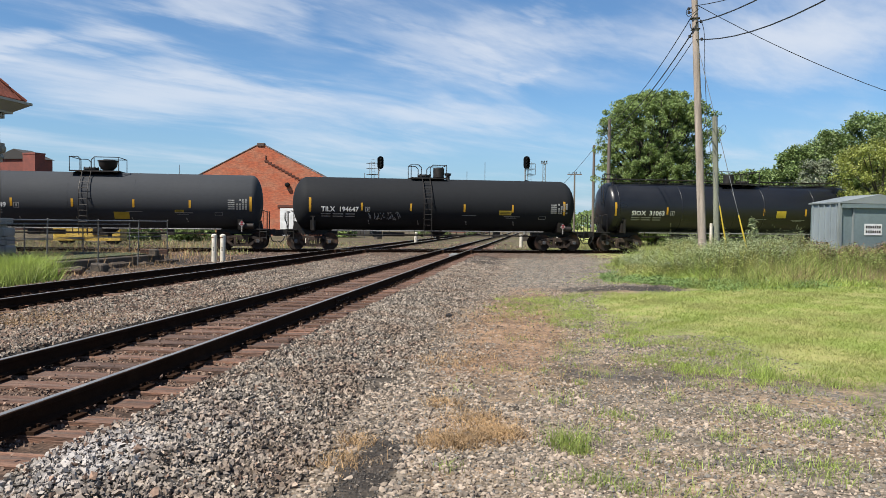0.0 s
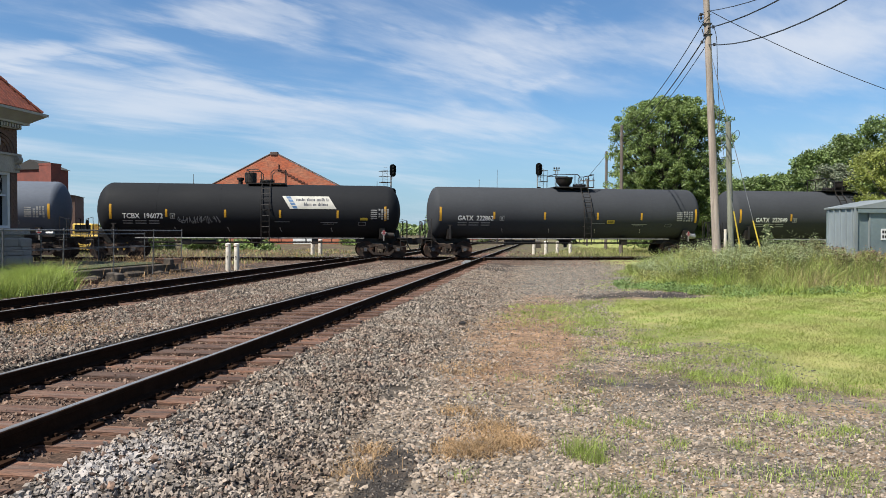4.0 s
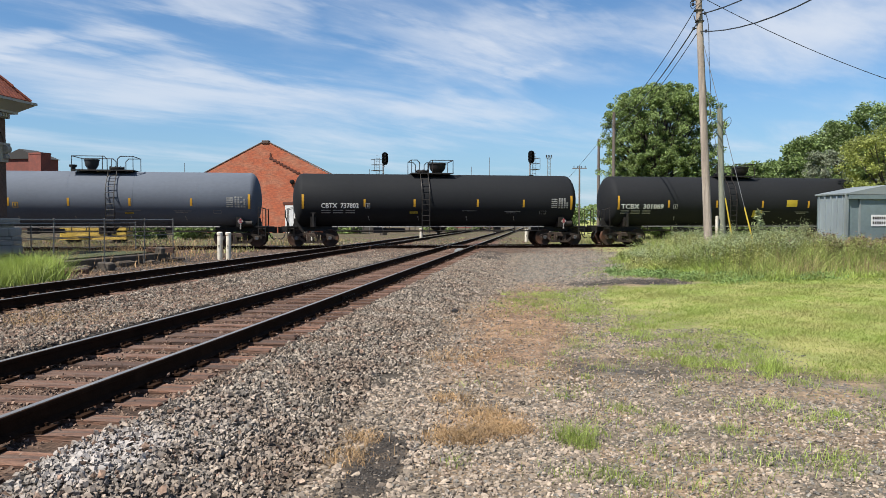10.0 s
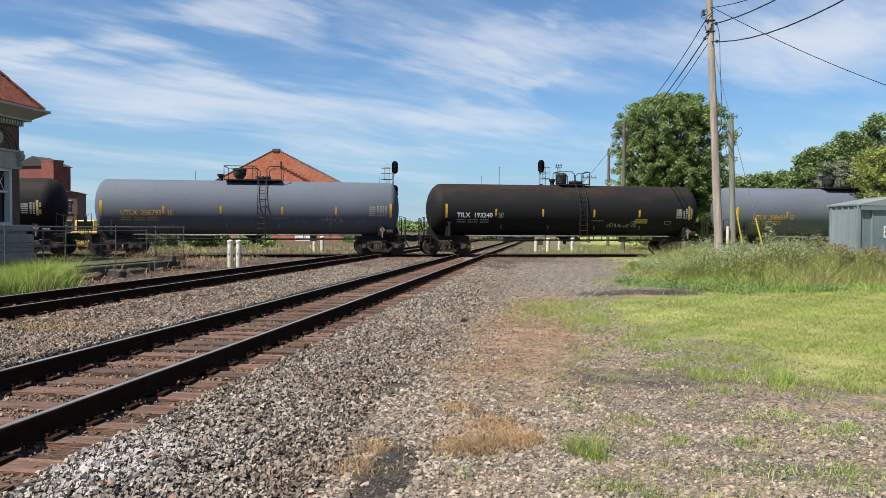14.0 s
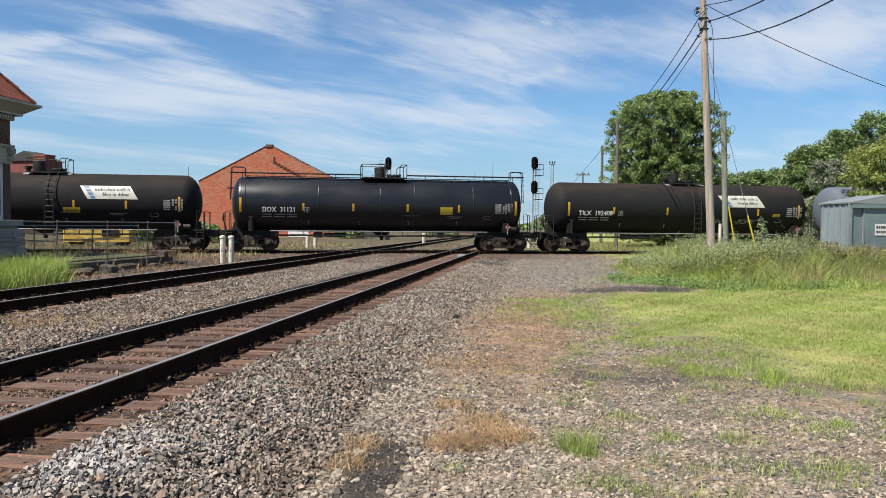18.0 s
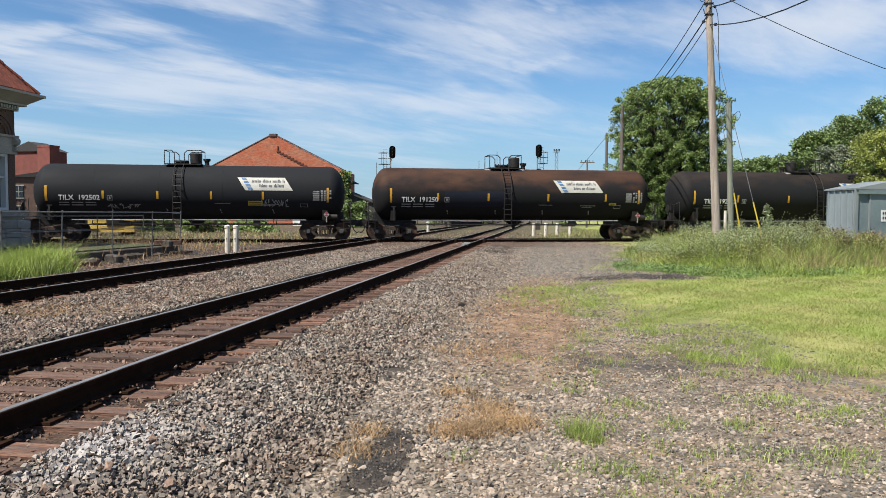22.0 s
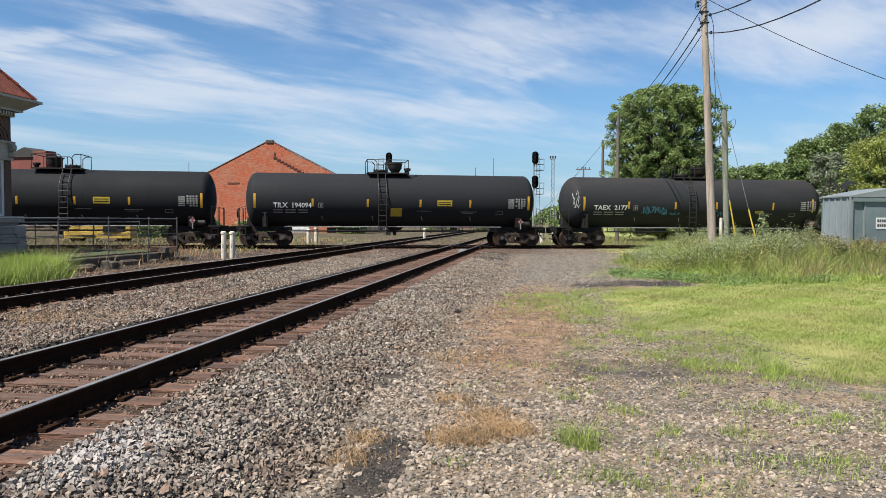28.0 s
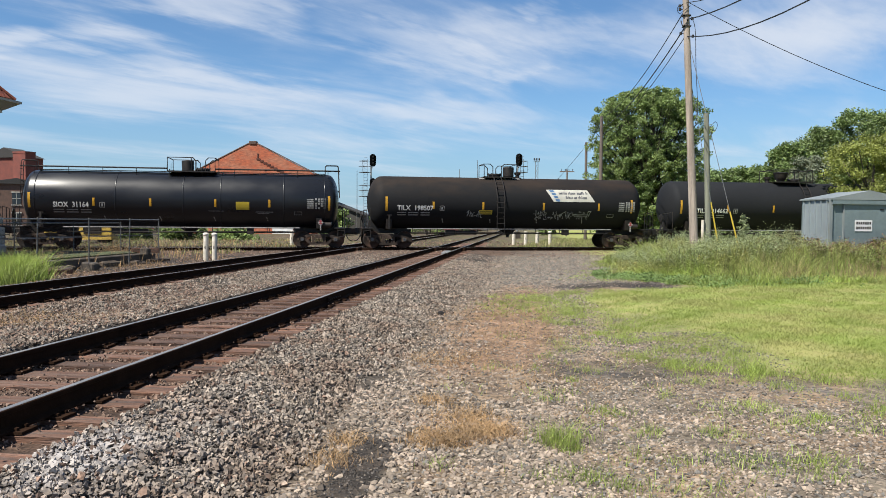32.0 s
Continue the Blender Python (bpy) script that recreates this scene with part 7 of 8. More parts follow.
# ---- poles and cables ----
def wire_between(name, label, a, b, sag, r, mat, n=14, category="cable"):
    a, b = Vector(a), Vector(b)
    pts = []
    for k in range(n + 1):
        t = k / n
        p = a.lerp(b, t)
        p.z -= sag * 4 * t * (1 - t)
        pts.append(p)
    g = Geo().tube([p - a for p in pts], r, 5)
    ob = new(name, g.mesh(name, mat))
    ob.location = a
    return tagged(ob, label, category, group="overhead cables")


P_TOP, P_BASE = Vector((5.45, 25.75, 10.6)), Vector((5.98, 25.6, -0.3))


def on_pole(z):
    return P_BASE.lerp(P_TOP, (z - P_BASE.z) / (P_TOP.z - P_BASE.z))


def eased(pts, n=6):
    """A smooth line through the points given."""
    out = []
    for k in range(len(pts) - 1):
        a, b, c, d = pts[max(0, k - 1)], pts[k], pts[k + 1], pts[min(len(pts) - 1, k + 2)]
        for q in range(n):
            t = q / n
            out.append(0.5 * (2 * b + (c - a) * t + (2 * a - 5 * b + 4 * c - d) * t * t + (3 * b - a - 3 * c + d) * t ** 3))
    return out + [pts[-1]]


def build_poles():
    p = thing("utility_pole", "tall weathered grey-brown wooden utility pole standing in weeds", "utility pole", Matrix.Translation(P_BASE))
    g = Geo().cyl((0, 0, 0), P_TOP - P_BASE, 0.152, 0.098, 16)
    part("shaft", g, POLE_WOOD, p, smooth=40)
    for z, s in ((9.16, -1), (9.04, -1), (8.72, 1), (8.22, -1), (8.12, 1)):
        q = on_pole(z) - P_BASE
        part("insulator", Geo().lathe([(-0.05, 0.02), (-0.04, 0.045), (0.04, 0.045), (0.05, 0.02)], 10, "z", (q.x + s * 0.20, q.y, q.z)).cyl((q.x, q.y, q.z), (q.x + s * 0.2, q.y, q.z), 0.015, n=6), STEEL_DARK, p)
    part("bracket", Geo().box(*(on_pole(8.45) - P_BASE), 0.27, 0.27, 0.025).box(*(on_pole(8.82) - P_BASE), 0.27, 0.27, 0.025), STEEL_DARK, p)
    q = on_pole(9.05) - P_BASE
    part("cable_loop", Geo().tube(eased([q + Vector(v) for v in ((-0.1, -0.1, 0.15), (-0.30, -0.12, 0.02), (-0.24, -0.12, -0.18), (-0.05, -0.14, -0.06), (0.12, -0.12, 0.08))]), 0.011, 5).tube(eased([q + Vector(v) for v in ((-0.18, -0.12, -0.42), (-0.12, -0.14, -0.60), (0.0, -0.14, -0.50), (0.08, -0.12, -0.30))]), 0.018, 5), CABLE, p)
    q0, q1 = on_pole(8.7) - P_BASE, on_pole(5.4) - P_BASE
    part("drop_cable", Geo().tube(eased([q0 + Vector((0.12, -0.1, 0.1)), q0 + Vector((0.28, -0.1, -0.35)), q0 + Vector((0.33, -0.1, -1.6)), q1 + Vector((0.24, -0.1, 0.2)), q1 + Vector((0.17, -0.1, -0.3))]), 0.011, 5), CABLE, p)
    p2 = thing("utility_pole", "short green-grey treated wooden pole beside the utility pole", "utility pole", pose(7.34, 29.75, -0.2))
    part("shaft", Geo().cyl((0, 0, 0), (-0.20, 0.05, 6.25), 0.125, 0.10, 12), POLE_GREEN, p2, smooth=40)
    part("cable_loop", Geo().tube(eased([Vector((-0.08, -0.1, 5.7)), Vector((0.12, -0.1, 5.9)), Vector((0.20, -0.1, 5.75)), Vector((0.10, -0.1, 5.55)), Vector((-0.06, -0.1, 5.6))]), 0.010, 5), CABLE, p2)
    part("conduit", Geo().cyl((-0.28, -0.1, 0), (-0.28, -0.1, 2.05), 0.06, n=10), PIPE_WHITE, p2, "white conduit pipe")
    # guy wires with yellow guards
    for z, through_, length in ((7.2, (6.60, 25.55, 1.55), 2.35), (8.2, (7.14, 24.60, 0.91), 2.05)):
        a = on_pole(z)
        d = (a - Vector(through_)).normalized()
        b = Vector(through_) - d * ((through_[2] - 0.12) / d.z)
        gw = thing("guy_wire", "steel guy wire with a bright yellow plastic guard", "guy wire", Matrix.Translation(b), "guy wires")
        part("wire", Geo().cyl((0, 0, 0), a - b, 0.010, n=5), WIRE, gw)
        part("guard", Geo().cyl(d * 0.05, d * length, 0.027, 0.023, 8), GUARD_YELLOW, gw, smooth=40)
        part("anchor_rod", Geo().cyl((0, 0, 0), -d * 0.9, 0.012, n=5), STEEL_DARK, gw)
    # cables that run over the camera's side
    wire_between("overhead_cable", "black overhead cable from the utility pole", on_pole(9.26), (8.9, -14.0, 9.2), 2.47, 0.013, CABLE, 28)
    wire_between("overhead_cable", "thick black overhead cable from the utility pole", on_pole(8.69), (8.26, -14.0, 11.95), 2.87, 0.020, CABLE, 28)
    wire_between("overhead_cable", "black overhead cable from the utility pole", on_pole(8.12), (8.04, -14.0, 12.77), 3.72, 0.018, CABLE, 28)
    wire_between("overhead_cable", "thin service cable from the utility pole", on_pole(9.33), (17.5, 28.0, 5.19), 0.49, 0.012, CABLE, 20)
    for z, (bx, by, bz), sag, r in ((9.08, (5.2, 54.9, 9.2), 0.62, 0.016), (8.52, (5.2, 54.9, 8.5), 0.58, 0.022), (8.2, (5.4, 54.9, 8.1), 0.52, 0.014)):
        wire_between("overhead_cable", "black cable strung between the poles", on_pole(z), (bx, by, bz), sag, r, CABLE, 16)
    for x, y, h, r in ((5.26, 54.9, 9.4, 0.15), (5.23, 70.1, 9.1, 0.15)):
        q = thing("utility_pole", "plain dark wooden pole beyond the crossing line", "utility pole", pose(x, y, 0))
        part("shaft", Geo().cyl((0, 0, 0), (0, 0, h), r, r * 0.75, 10), POLE_FAR, q, smooth=40)
    for a, b in (((5.26, 54.9, 9.2), (5.23, 70.1, 8.9)), ((5.26, 54.9, 8.5), (5.23, 70.1, 8.2)), ((5.23, 70.1, 8.8), (-1.0, 101, 2.6))):
        wire_between("overhead_cable", "thin cable strung between the far poles", a, b, 0.3, 0.018, CABLE, 8)
    # a short cross-arm pole and thin rods further off
    for x, y, h, w, lab in ((4.40, 90.2, 8.0, 1.7, "distant wooden pole with a cross-arm"), (-91.0, 117, 13.0, 4.6, "distant wooden pole with cross-arms"), (-66.5, 118, 9.6, 3.4, "distant wooden pole with a cross-arm")):
        q = thing("utility_pole", lab, "utility pole", pose(x, y, 0))
        part("shaft", Geo().cyl((0, 0, 0), (0, 0, h), 0.12, 0.09, 8), POLE_FAR, q)
        part("cross_arm", Geo().box(0, 0, h - 0.25, w, 0.10, 0.11), POLE_FAR, q)
        for k in range(4):
            part("insulator", Geo().cyl((-w / 2 + 0.2 + k * (w - 0.4) / 3, 0, h - 0.17), (-w / 2 + 0.2 + k * (w - 0.4) / 3, 0, h + 0.03), 0.04, n=6), STEEL_DARK, q)
    for px, py, h in ((-8.7, 94, 8.3), (-6.6, 96, 9.6), (-45.5, 92, 9.0), (-18.5, 80, 7.2)):
        q = thing("aerial_mast", "thin grey radio mast against the sky", "mast", pose(px, py, 0))
        part("shaft", Geo().cyl((0, 0, 0), (0, 0, h), 0.05, 0.03, 6), FENCE_STEEL, q)


build_poles()


# ---- signals ----
def signal_head(parent, x, z, lights=3, turn=0.0):
    h = part("signal_head", Geo().prism([(0.35 * math.cos(a) + x, z + (0.31 if math.sin(a) >= 0 else -0.31) + 0.35 * math.sin(a)) for a in [2 * math.pi * k / 28 for k in range(28)]], -0.18, -0.08, "xz"), SIGNAL_BLACK, parent, "black oval signal head")
    part("lamp_case", Geo().bevel_box(x, 0.05, z, 0.40, 0.34, 0.98, 0.04), SIGNAL_BLACK, h)
    for k in range(lights):
        zz = z + 0.33 - k * 0.33
        g = Geo()
        n = 12
        for i in range(n):
            a0, a1 = math.pi * (i / n * 1.3 - 0.15), math.pi * ((i + 1) / n * 1.3 - 0.15)
            for yy in ((-0.18, -0.52),):
                g.add([(x + 0.13 * math.cos(a0), yy[0], zz + 0.13 * math.sin(a0)), (x + 0.13 * math.cos(a1), yy[0], zz + 0.13 * math.sin(a1)), (x + 0.14 * math.cos(a1), yy[1], zz + 0.14 * math.sin(a1)), (x + 0.14 * math.cos(a0), yy[1], zz + 0.14 * math.sin(a0))], [(0, 1, 2, 3)])
        part("hood", g, SIGNAL_BLACK, h)
        part("lens", Geo().lathe([(-0.20, 0.02), (-0.19, 0.12), (-0.17, 0.13)], 14, "y", (x, 0, zz)), LENS, h)
    return h


def signal_mast(x, y, heads, height, cage, label, turn):
    s = thing("railway_signal", label, "railway signal", pose(x, y, 0.05, 0, 0, turn), "railway signals")
    part("mast", Geo().cyl((0, 0.25, 0), (0, 0.25, height), 0.085, 0.075, 10), SILVER, s, "silver painted mast", smooth=40)
    part("base", Geo().bevel_box(0, 0.25, 0.35, 0.6, 0.6, 0.7, 0.05), CONCRETE, s)
    for z in heads:
        signal_head(s, 0, z)
        part("head_bracket", Geo().cyl((0, 0.25, z - 0.9), (0, 0.0, z - 0.75), 0.05, n=8), SILVER, s)
    lad = Geo()
    for sx in (-0.2, 0.2):
        lad.cyl((cage * 0.62 + sx, 0.3, 0.4), (cage * 0.62 + sx, 0.3, height - 0.2), 0.022, n=6)
    for k in range(int(height / 0.3)):
        lad.cyl((cage * 0.62 - 0.2, 0.3, 0.5 + k * 0.3), (cage * 0.62 + 0.2, 0.3, 0.5 + k * 0.3), 0.014, n=5)
    part("ladder", lad, SILVER, s, "steel ladder")
    for z in heads[:2]:
        g = Geo()
        x0, x1 = cage * 0.25, cage * 1.25
        for zz in (z - 1.25, z - 0.65, z - 0.1):
            g.tube([(x0, -0.1, zz), (x1, -0.1, zz), (x1, 0.6, zz), (x0, 0.6, zz)], 0.025, 5)
        for xx in (x0, x1):
            g.tube([(xx, -0.1, z - 1.25), (xx, -0.1, z - 0.1)], 0.025, 5)
        g.box((x0 + x1) / 2, 0.25, z - 1.27, abs(x1 - x0), 0.7, 0.04)
        part("work_cage", g, FENCE_STEEL, s)


signal_mast(-16.2, 77.0, (8.0, 5.5, 3.45), 8.3, -1.0, "silver signal mast with three black heads and a ladder", 42)
signal_mast(-1.1, 79.3, (8.2, 5.7), 8.5, 0.8, "silver signal mast with two black heads and a ladder", 24)


def light_tower():
    t = thing("light_tower", "distant lattice floodlight tower", "light tower", pose(1.2, 160.7, 0))
    w, h = 0.27, 14.6
    for sx in (-1, 1):
        for sy in (-1, 1):
            part("leg", Geo().cyl((sx * w * 1.3, sy * w, 0), (sx * w, sy * w, h), 0.055, n=6), GALV, t)
    for k in range(15):
        z = k * 1.0
        part("brace", Geo().cyl((-w, -w, z), (w, -w, z + 1.0), 0.03, n=5).cyl((w, -w, z), (-w, -w, z + 1.0), 0.03, n=5), GALV, t)
    part("crown_platform", Geo().box(0, 0, h, 1.35, 0.9, 0.10), GALV, t)
    for k in range(3):
        part("floodlight", Geo().bevel_box(-0.5 + k * 0.5, -0.3, h + 0.42, 0.28, 0.3, 0.36, 0.06).cyl((-0.5 + k * 0.5, 0, h), (-0.5 + k * 0.5, -0.1, h + 0.36), 0.05, n=5), STEEL_DARK, t)


light_tower()


# ---- white marker posts ----
def marker_post(x, y, h, r=0.085, label="white plastic marker post with a dark band of small writing"):
    p = thing("marker_post", label, "marker post", pose(x, y, float(ground_z(x, y)) - 0.02), "white marker posts")
    part("tube", Geo().cyl((0, 0, 0), (0.01, 0, h - 0.06), r, n=14), PIPE_WHITE, p, smooth=40)
    part("cap", Geo().lathe([(h - 0.07, r * 1.12), (h, r * 1.12), (h + 0.03, r * 0.8), (h + 0.04, 0.02)], 14, "z"), PIPE_WHITE, p, smooth=40)
    part("band", Geo().lathe([(h - 0.10, r * 1.04), (h - 0.075, r * 1.04)], 14, "z"), RUST_BAND, p)
    for k in range(3):
        part("writing_bar", Geo().box(0.01, -r - 0.002, h * 0.55 - k * 0.05, 0.05, 0.006, 0.022), STEEL_DARK, p)
    return p


RUST_BAND = material("orange_band", (0.35, 0.14, 0.05), 0.7, bump=0.05)
marker_post(-12.46, 27.47, 1.10, 0.10)
marker_post(-12.13, 27.54, 1.10, 0.10)
for mx, my, mh in ((-15.4, 47.6, 0.95), (-14.9, 47.7, 1.05), (-9.6, 60, 0.95), (-1.0, 56.5, 0.95), (-0.1, 56.0, 1.0), (0.75, 57, 0.95), (1.7, 56.5, 1.0)):
    marker_post(mx, my, mh, 0.13, "white plastic marker post beyond the crossing line")


# ---- relay shed ----
def build_shed():
    s = thing("relay_shed", "grey-green sheet metal relay shed with a low gable roof", "shed", pose(10.95, 27.2, 0.07, 0, 0, 14))
    # own frame: front face runs along +x from the near left corner, the side goes back along +y
    w, d, h = 2.9, 1.75, 2.52
    part("front_wall", Geo().box(w / 2, 0.03, h / 2, w, 0.06, h), SHED_METAL, s)
    part("back_wall", Geo().box(w / 2, d - 0.03, h / 2, w, 0.06, h), SHED_METAL, s)
    part("side_wall", Geo().box(0.03, d / 2, h / 2, 0.06, d - 0.14, h), SHED_SIDE, s)
    part("side_wall", Geo().box(w - 0.03, d / 2, h / 2, 0.06, d - 0.14, h), SHED_SIDE, s)
    for k in range(5):
        part("rib", Geo().box(-0.02, 0.18 + k * 0.35, h / 2, 0.05, 0.06, h - 0.05), SHED_SIDE, s)
    part("corner_post", Geo().box(-0.02, -0.02, h / 2, 0.10, 0.10, h), SHED_ROOF, s)
    part("corner_post", Geo().box(w + 0.02, -0.02, h / 2, 0.10, 0.10, h), SHED_ROOF, s)
    part("roof", Geo().prism([(-0.07, h), (w + 0.07, h), (w + 0.07, h + 0.05), (w / 2, h + 0.34), (-0.07, h + 0.05)], -0.12, d + 0.06, "xz"), SHED_ROOF, s)
    part("fascia", Geo().box(w / 2, -0.10, h - 0.09, w, 0.05, 0.14), SHED_METAL, s)
    door = part("door", Geo().box(1.38, -0.02, h / 2 - 0.05, 1.75, 0.05, h - 0.25), SHED_METAL, s)
    part("door_frame", Geo().box(0.48, -0.03, h / 2 - 0.05, 0.05, 0.06, h - 0.2).box(2.28, -0.03, h / 2 - 0.05, 0.05, 0.06, h - 0.2).box(1.38, -0.03, h - 0.15, 1.85, 0.06, 0.05), SHED_ROOF, door)
    part("handle", Geo().box(1.98, -0.07, 1.16, 0.16, 0.05, 0.04), STEEL_DARK, door)
    part("hinge", Geo().box(1.95, -0.05, 2.18, 0.14, 0.04, 0.05), STEEL_DARK, door)
    sign = part("sign_plate", Geo().box(1.24, -0.055, 1.60, 0.66, 0.02, 0.40), PAINT_WHITE, s, "small white plate with two lines of writing")
    for row in range(2):
        for k in range(7):
            part("writing_bar", Geo().box(0.98 + k * 0.085, -0.068, 1.69 - row * 0.17, 0.055, 0.008, 0.095), STEEL_DARK, sign)


build_shed()


# ---- beyond the line: brick buildings, vehicles, a yellow machine ----
def block_building(name, label, x, y, turn, w, d, h, mat, cols, rows, win=(1.2, 1.9), roof="flat", first=1.6, step=3.6, cap=None):
    b = thing(name, label, "building", pose(x, y, 0, 0, 0, turn))
    part("wall", Geo().box(w / 2, d / 2, h / 2, w, d, h), mat, b)
    if roof == "flat":
        part("parapet", Geo().box(w / 2, d / 2, h + 0.15, w + 0.1, d + 0.1, 0.3), cap or LIMESTONE, b)
    else:
        part("roof", Geo().prism([(-0.3, h), (w + 0.3, h), (w / 2, h + roof)], -0.3, d + 0.3, "xz"), ROOF_DARK, b)
    for r in range(rows):
        for c in range(cols):
            cx = (c + 0.5) * w / cols
            cz = first + r * step + win[1] / 2
            wn = part("window", Geo().box(cx, -0.03, cz, win[0], 0.10, win[1]), GLASS_DARK, b)
            part("window_frame", Geo().box(cx, -0.07, cz, 0.08, 0.08, win[1]).box(cx, -0.07, cz, win[0], 0.08, 0.08).box(cx, -0.07, cz + win[1] / 2 + 0.1, win[0] + 0.3, 0.12, 0.2).box(cx, -0.07, cz - win[1] / 2 - 0.1, win[0] + 0.3, 0.14, 0.14), PAINT_CREAM, wn)
    return b


block_building("brick_building", "far red brick hall with a dark pitched roof", -97.3, 125.7, -5, 9, 4, 12.6, BRICK_RED, 2, 1, roof=1.8, first=3)
block_building("brick_building", "far red brick block with a flat roof", -85.3, 117.0, -14, 2.8, 2.0, 12.6, BRICK_RED, 1, 1, first=6, cap=BRICK_RED)
block_building("brick_building", "far brown brick house with white window frames", -84, 108, 24, 9.5, 8, 7.2, BRICK_DARK, 3, 2, win=(1.2, 1.8), roof=0.9, first=0.8, step=3.2)
block_building("brick_building", "distant low red brick building", -70, 122, 20, 7.0, 8, 6.2, BRICK_RED, 4, 1, first=1.5)
block_building("brick_building", "distant small red-roofed building", -17.5, 150, 5, 8, 8, 3.6, BRICK_RED, 3, 1, first=1.0, win=(1, 1.2), roof=1.4)


def van(x, y, turn):
    v = thing("van", "white parked van beyond the train", "van", pose(x, y, 0.05, 0, 0, turn))
    part("body", Geo().prism([(-2.4, 0.4), (2.4, 0.4), (2.45, 1.1), (1.7, 1.25), (1.1, 2.0), (-2.3, 2.05), (-2.45, 1.2)], -0.9, 0.9, "xz"), CAR_WHITE, v)
    part("window", Geo().prism([(1.6, 1.28), (1.08, 1.9), (0.1, 1.9), (0.1, 1.28)], -0.92, 0.92, "xz"), GLASS_DARK, v)
    for wx in (-1.5, 1.5):
        for sy in (-0.85, 0.85):
            wl = part("wheel", Geo().lathe([(-0.11, 0.28), (-0.10, 0.34), (0.10, 0.34), (0.11, 0.28)], 16, "y", (wx, sy, 0.34)), SIGNAL_BLACK, v)
            part("rim", Geo().lathe([(-0.12, 0.05), (-0.115, 0.2), (0.115, 0.2), (0.12, 0.05)], 12, "y", (wx, sy, 0.34)), SILVER, wl)


van(-62, 96, 20)
van(-57.5, 98, 15)


def yellow_machine():
    m = thing("track_machine", "yellow railway maintenance machine parked beyond the train", "machine", pose(-30.1, 47.5, 0.1, 0, 0, 17))
    part("body", Geo().bevel_box(0, 0, 0.78, 4.3, 1.8, 1.05, 0.06), MACHINE_YELLOW, m)
    part("bonnet", Geo().bevel_box(0.9, 0, 1.45, 2.0, 1.5, 0.4, 0.08), MACHINE_YELLOW, m)
    part("cab", Geo().bevel_box(-1.3, 0, 1.6, 1.3, 1.6, 0.9, 0.06), MACHINE_YELLOW, m)
    part("cab_window", Geo().box(-1.3, -0.81, 1.72, 1.0, 0.03, 0.5), GLASS_DARK, m)
    part("grille", Geo().box(0.9, -0.92, 0.9, 1.1, 0.05, 0.5), STEEL_DARK, m)
    part("side_step", Geo().box(-0.6, -0.95, 0.45, 0.8, 0.2, 0.06), STEEL_DARK, m)
    for wx in (-1.5, 1.5):
        for sy in (-0.75, 0.75):
            part("wheel", Geo().lathe([(-0.09, 0.1), (-0.08, 0.35), (0.08, 0.35), (0.09, 0.1)], 16, "y", (wx, sy, 0.36)), STEEL_DARK, m)


yellow_machine()

POLISHED = material('polished_steel', (0.62, 0.62, 0.62), 0.35, 0.6, bump=0.02)
# polished wing rail at the diamond and the crossing's filler plates
frog = thing("crossing_frog", "worn steel frog castings of the rail diamond", "rail crossing", kind="structure")
for cx in (NEAR_X - 0.7525, NEAR_X + 0.7525, FAR_X - 0.7525, FAR_X + 0.7525):
    for off in (-0.7525, 0.7525):
        cy = hit_line(cx) + off / math.cos(radians(TRAIN_TURN))
        part("casting", Geo().box(0, 0, 0.20, 0.34, 1.9, 0.16), RAIL_SIDE, frog, m=pose(cx, cy, 0))
        part("casting", Geo().box(0, 0, 0.19, 1.5, 0.34, 0.12), RAIL_SIDE, frog, m=pose(cx, cy, 0, 0, 0, TRAIN_TURN))
part("wing_rail", Geo().bevel_box(0, 0, 0.27, 0.30, 2.6, 0.07, 0.01), POLISHED, frog, "bright polished wing rail", m=pose(NEAR_X + 0.56, 34.4, 0, 0, 0, 3))
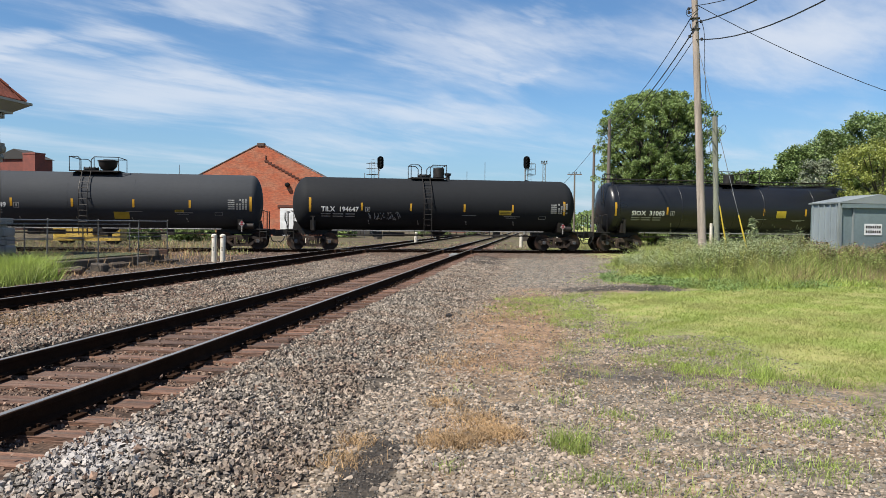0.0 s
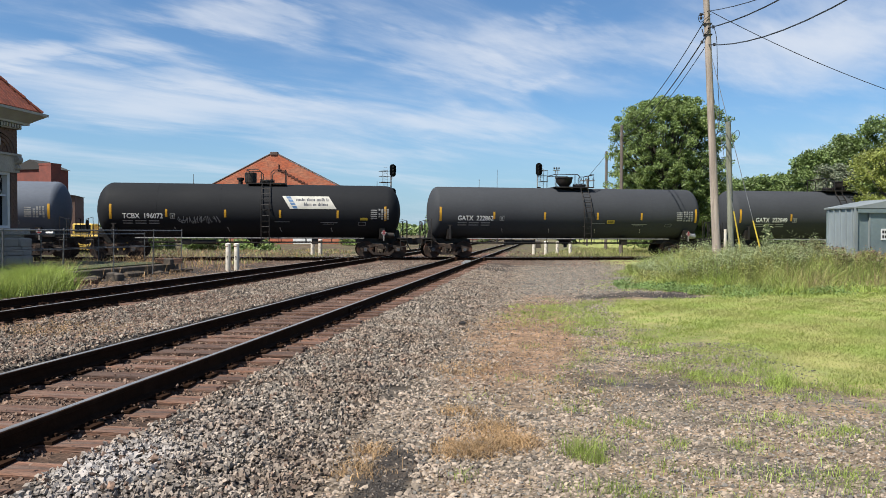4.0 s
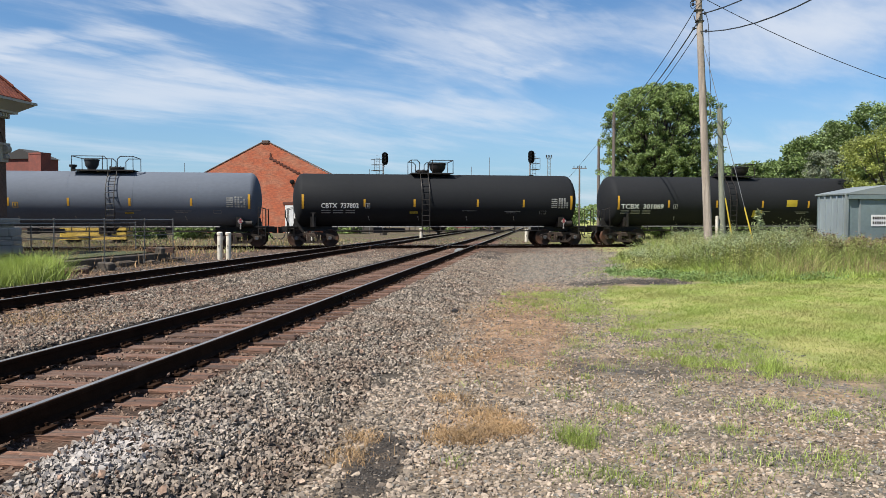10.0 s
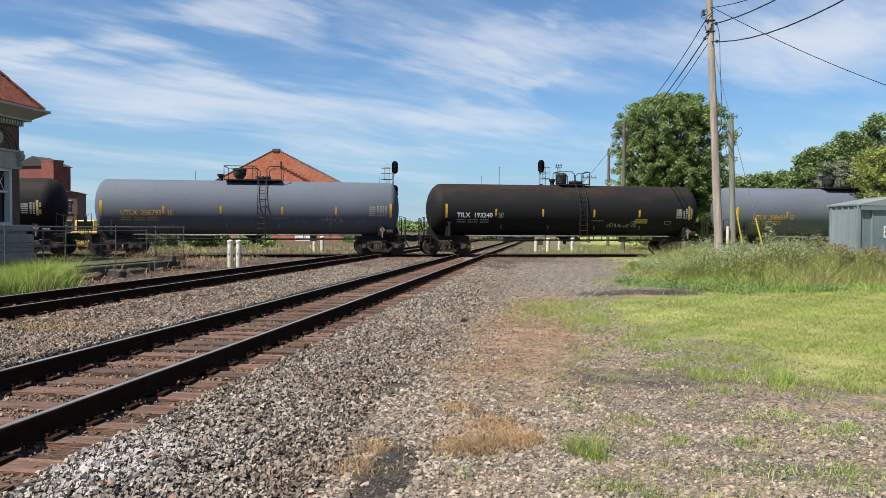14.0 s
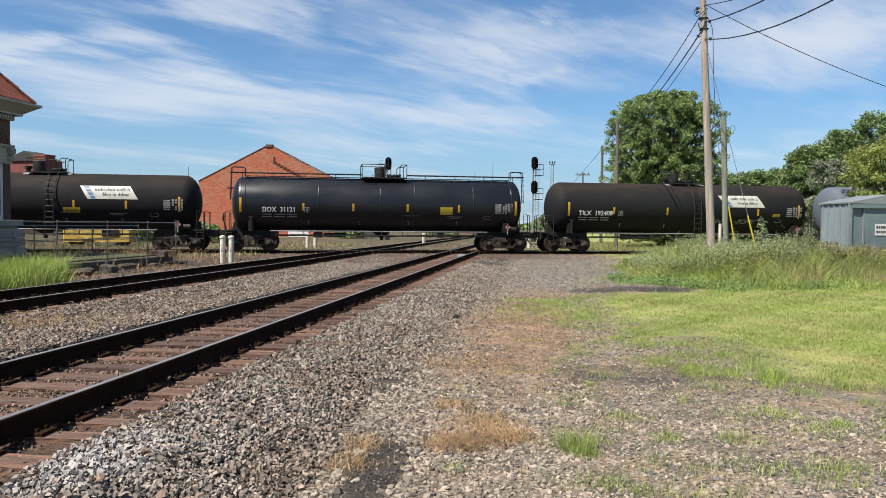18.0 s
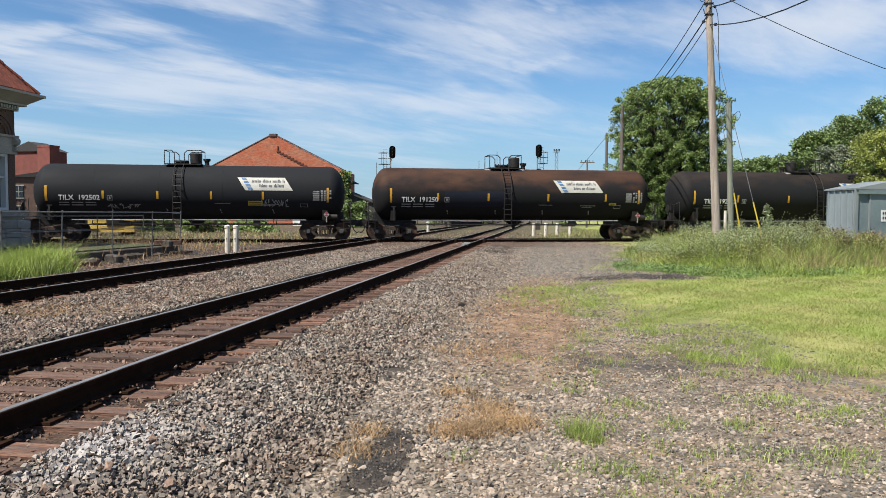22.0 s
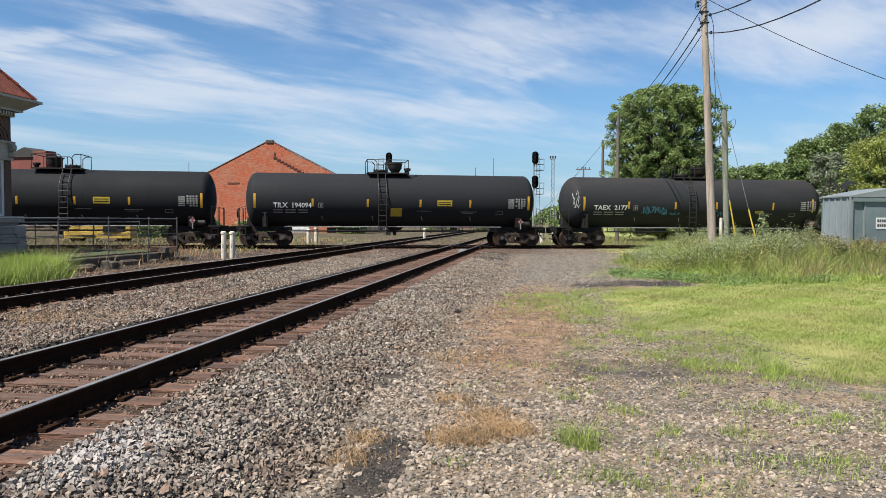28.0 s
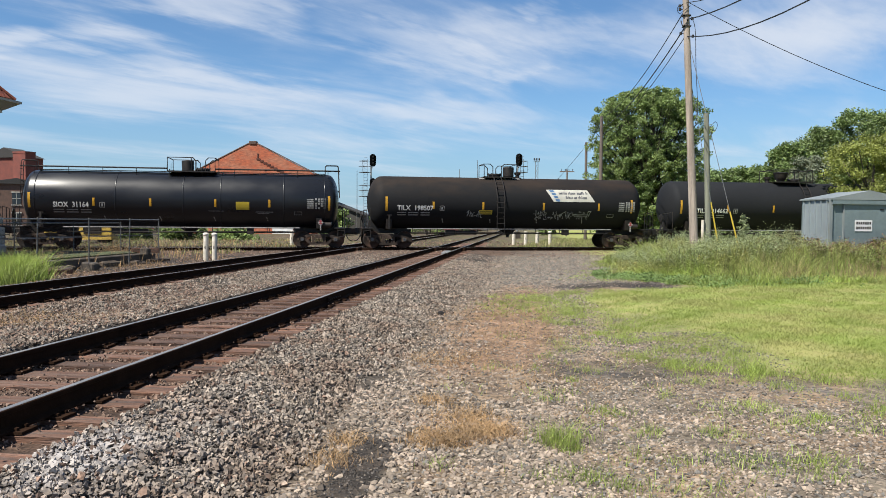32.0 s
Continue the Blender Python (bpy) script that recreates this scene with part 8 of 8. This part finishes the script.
for rx, ry in ((NEAR_X + 0.7525, 12.9), (NEAR_X - 0.7525, 15.2), (FAR_X + 0.7525, 21.0), (NEAR_X + 0.7525, 22.3)):
    jb = part("joint_bar", Geo().box(0, 0, RAIL_Z - 0.085, 0.075, 0.92, 0.085), RAIL_SIDE, frog, "bolted rail joint bar", m=pose(rx, ry, 0))
    for k in range(6):
        part("bolt", Geo().cyl((0.035, -0.38 + k * 0.15, RAIL_Z - 0.085), (0.065, -0.38 + k * 0.15, RAIL_Z - 0.085), 0.018, n=6), STEEL_DARK, jb, m=pose(0, 0, 0))
stone = new("dark_rock", Geo().lathe([(0, 0.02), (0.02, 0.07), (0.06, 0.06), (0.085, 0.01)], 7, "z").mesh("dark_rock", STEEL_DARK))
stone.matrix_basis = pose(-1.24, 12.0, 0.02)
tagged(stone, "small dark lump of rock on the gravel", "rock")


# ---- what moves ----
UNSTEADY = [(0.0, 0.0), (3.5, 0.0), (5.5, -0.12), (12.65, 0.22), (12.8, -0.17), (14.5, -0.12), (16.5, 0.0), (32.0, 0.0)]   # seconds, metres ahead of an even pace


def travelled(t):
    return 10.479 * t + 0.00274 * t * t + float(np.interp(t, [k for k, _ in UNSTEADY], [d for _, d in UNSTEADY]))


# play in the couplings, in metres
SLACK = {2: -0.08, 3: -0.03, 4: 0.08, 5: 0.05, 6: -0.06, 7: -0.14, 8: -0.06, 9: -0.04, 13: 0.08, 14: 0.16, 15: 0.18, 16: 0.16}


def motions():
    """The train rolls along the crossing line, each car one car length behind the last."""
    for index, car in CARS.items():
        rows = []
        for t in sorted([0.5 * k for k in range(65)] + [12.65, 12.8]):
            p = TRAIN_AT + TRAIN_DIR * (-2.86 - CAR_PITCH * index + SLACK.get(index, 0.0) + travelled(t))
            rows.append((t, pose(p.x, p.y, TRAIN_Z, 0, 0, TRAIN_TURN)))
        walk(car, rows)
        # its wheelsets turn while it passes the crossing
        ahead = -2.86 - CAR_PITCH * index
        near = [k / 15.0 for k in range(481) if -34 < ahead + travelled(k / 15.0) < 32]
        for wheelset, dx in ROLLING[index]:
            turns, first = [], near[0] if near else 0.0
            for t in near:
                turns.append((t, pose(dx, 0, 0.457, 0, math.degrees((travelled(t) - travelled(first)) / 0.457), 0)))
            if not turns or turns[0][0] > 0:
                turns.insert(0, (0.0, pose(dx, 0, 0.457)))
            if turns[-1][0] < 32:
                turns.append((32.0, turns[-1][1]))
            walk(wheelset, turns)


motions()
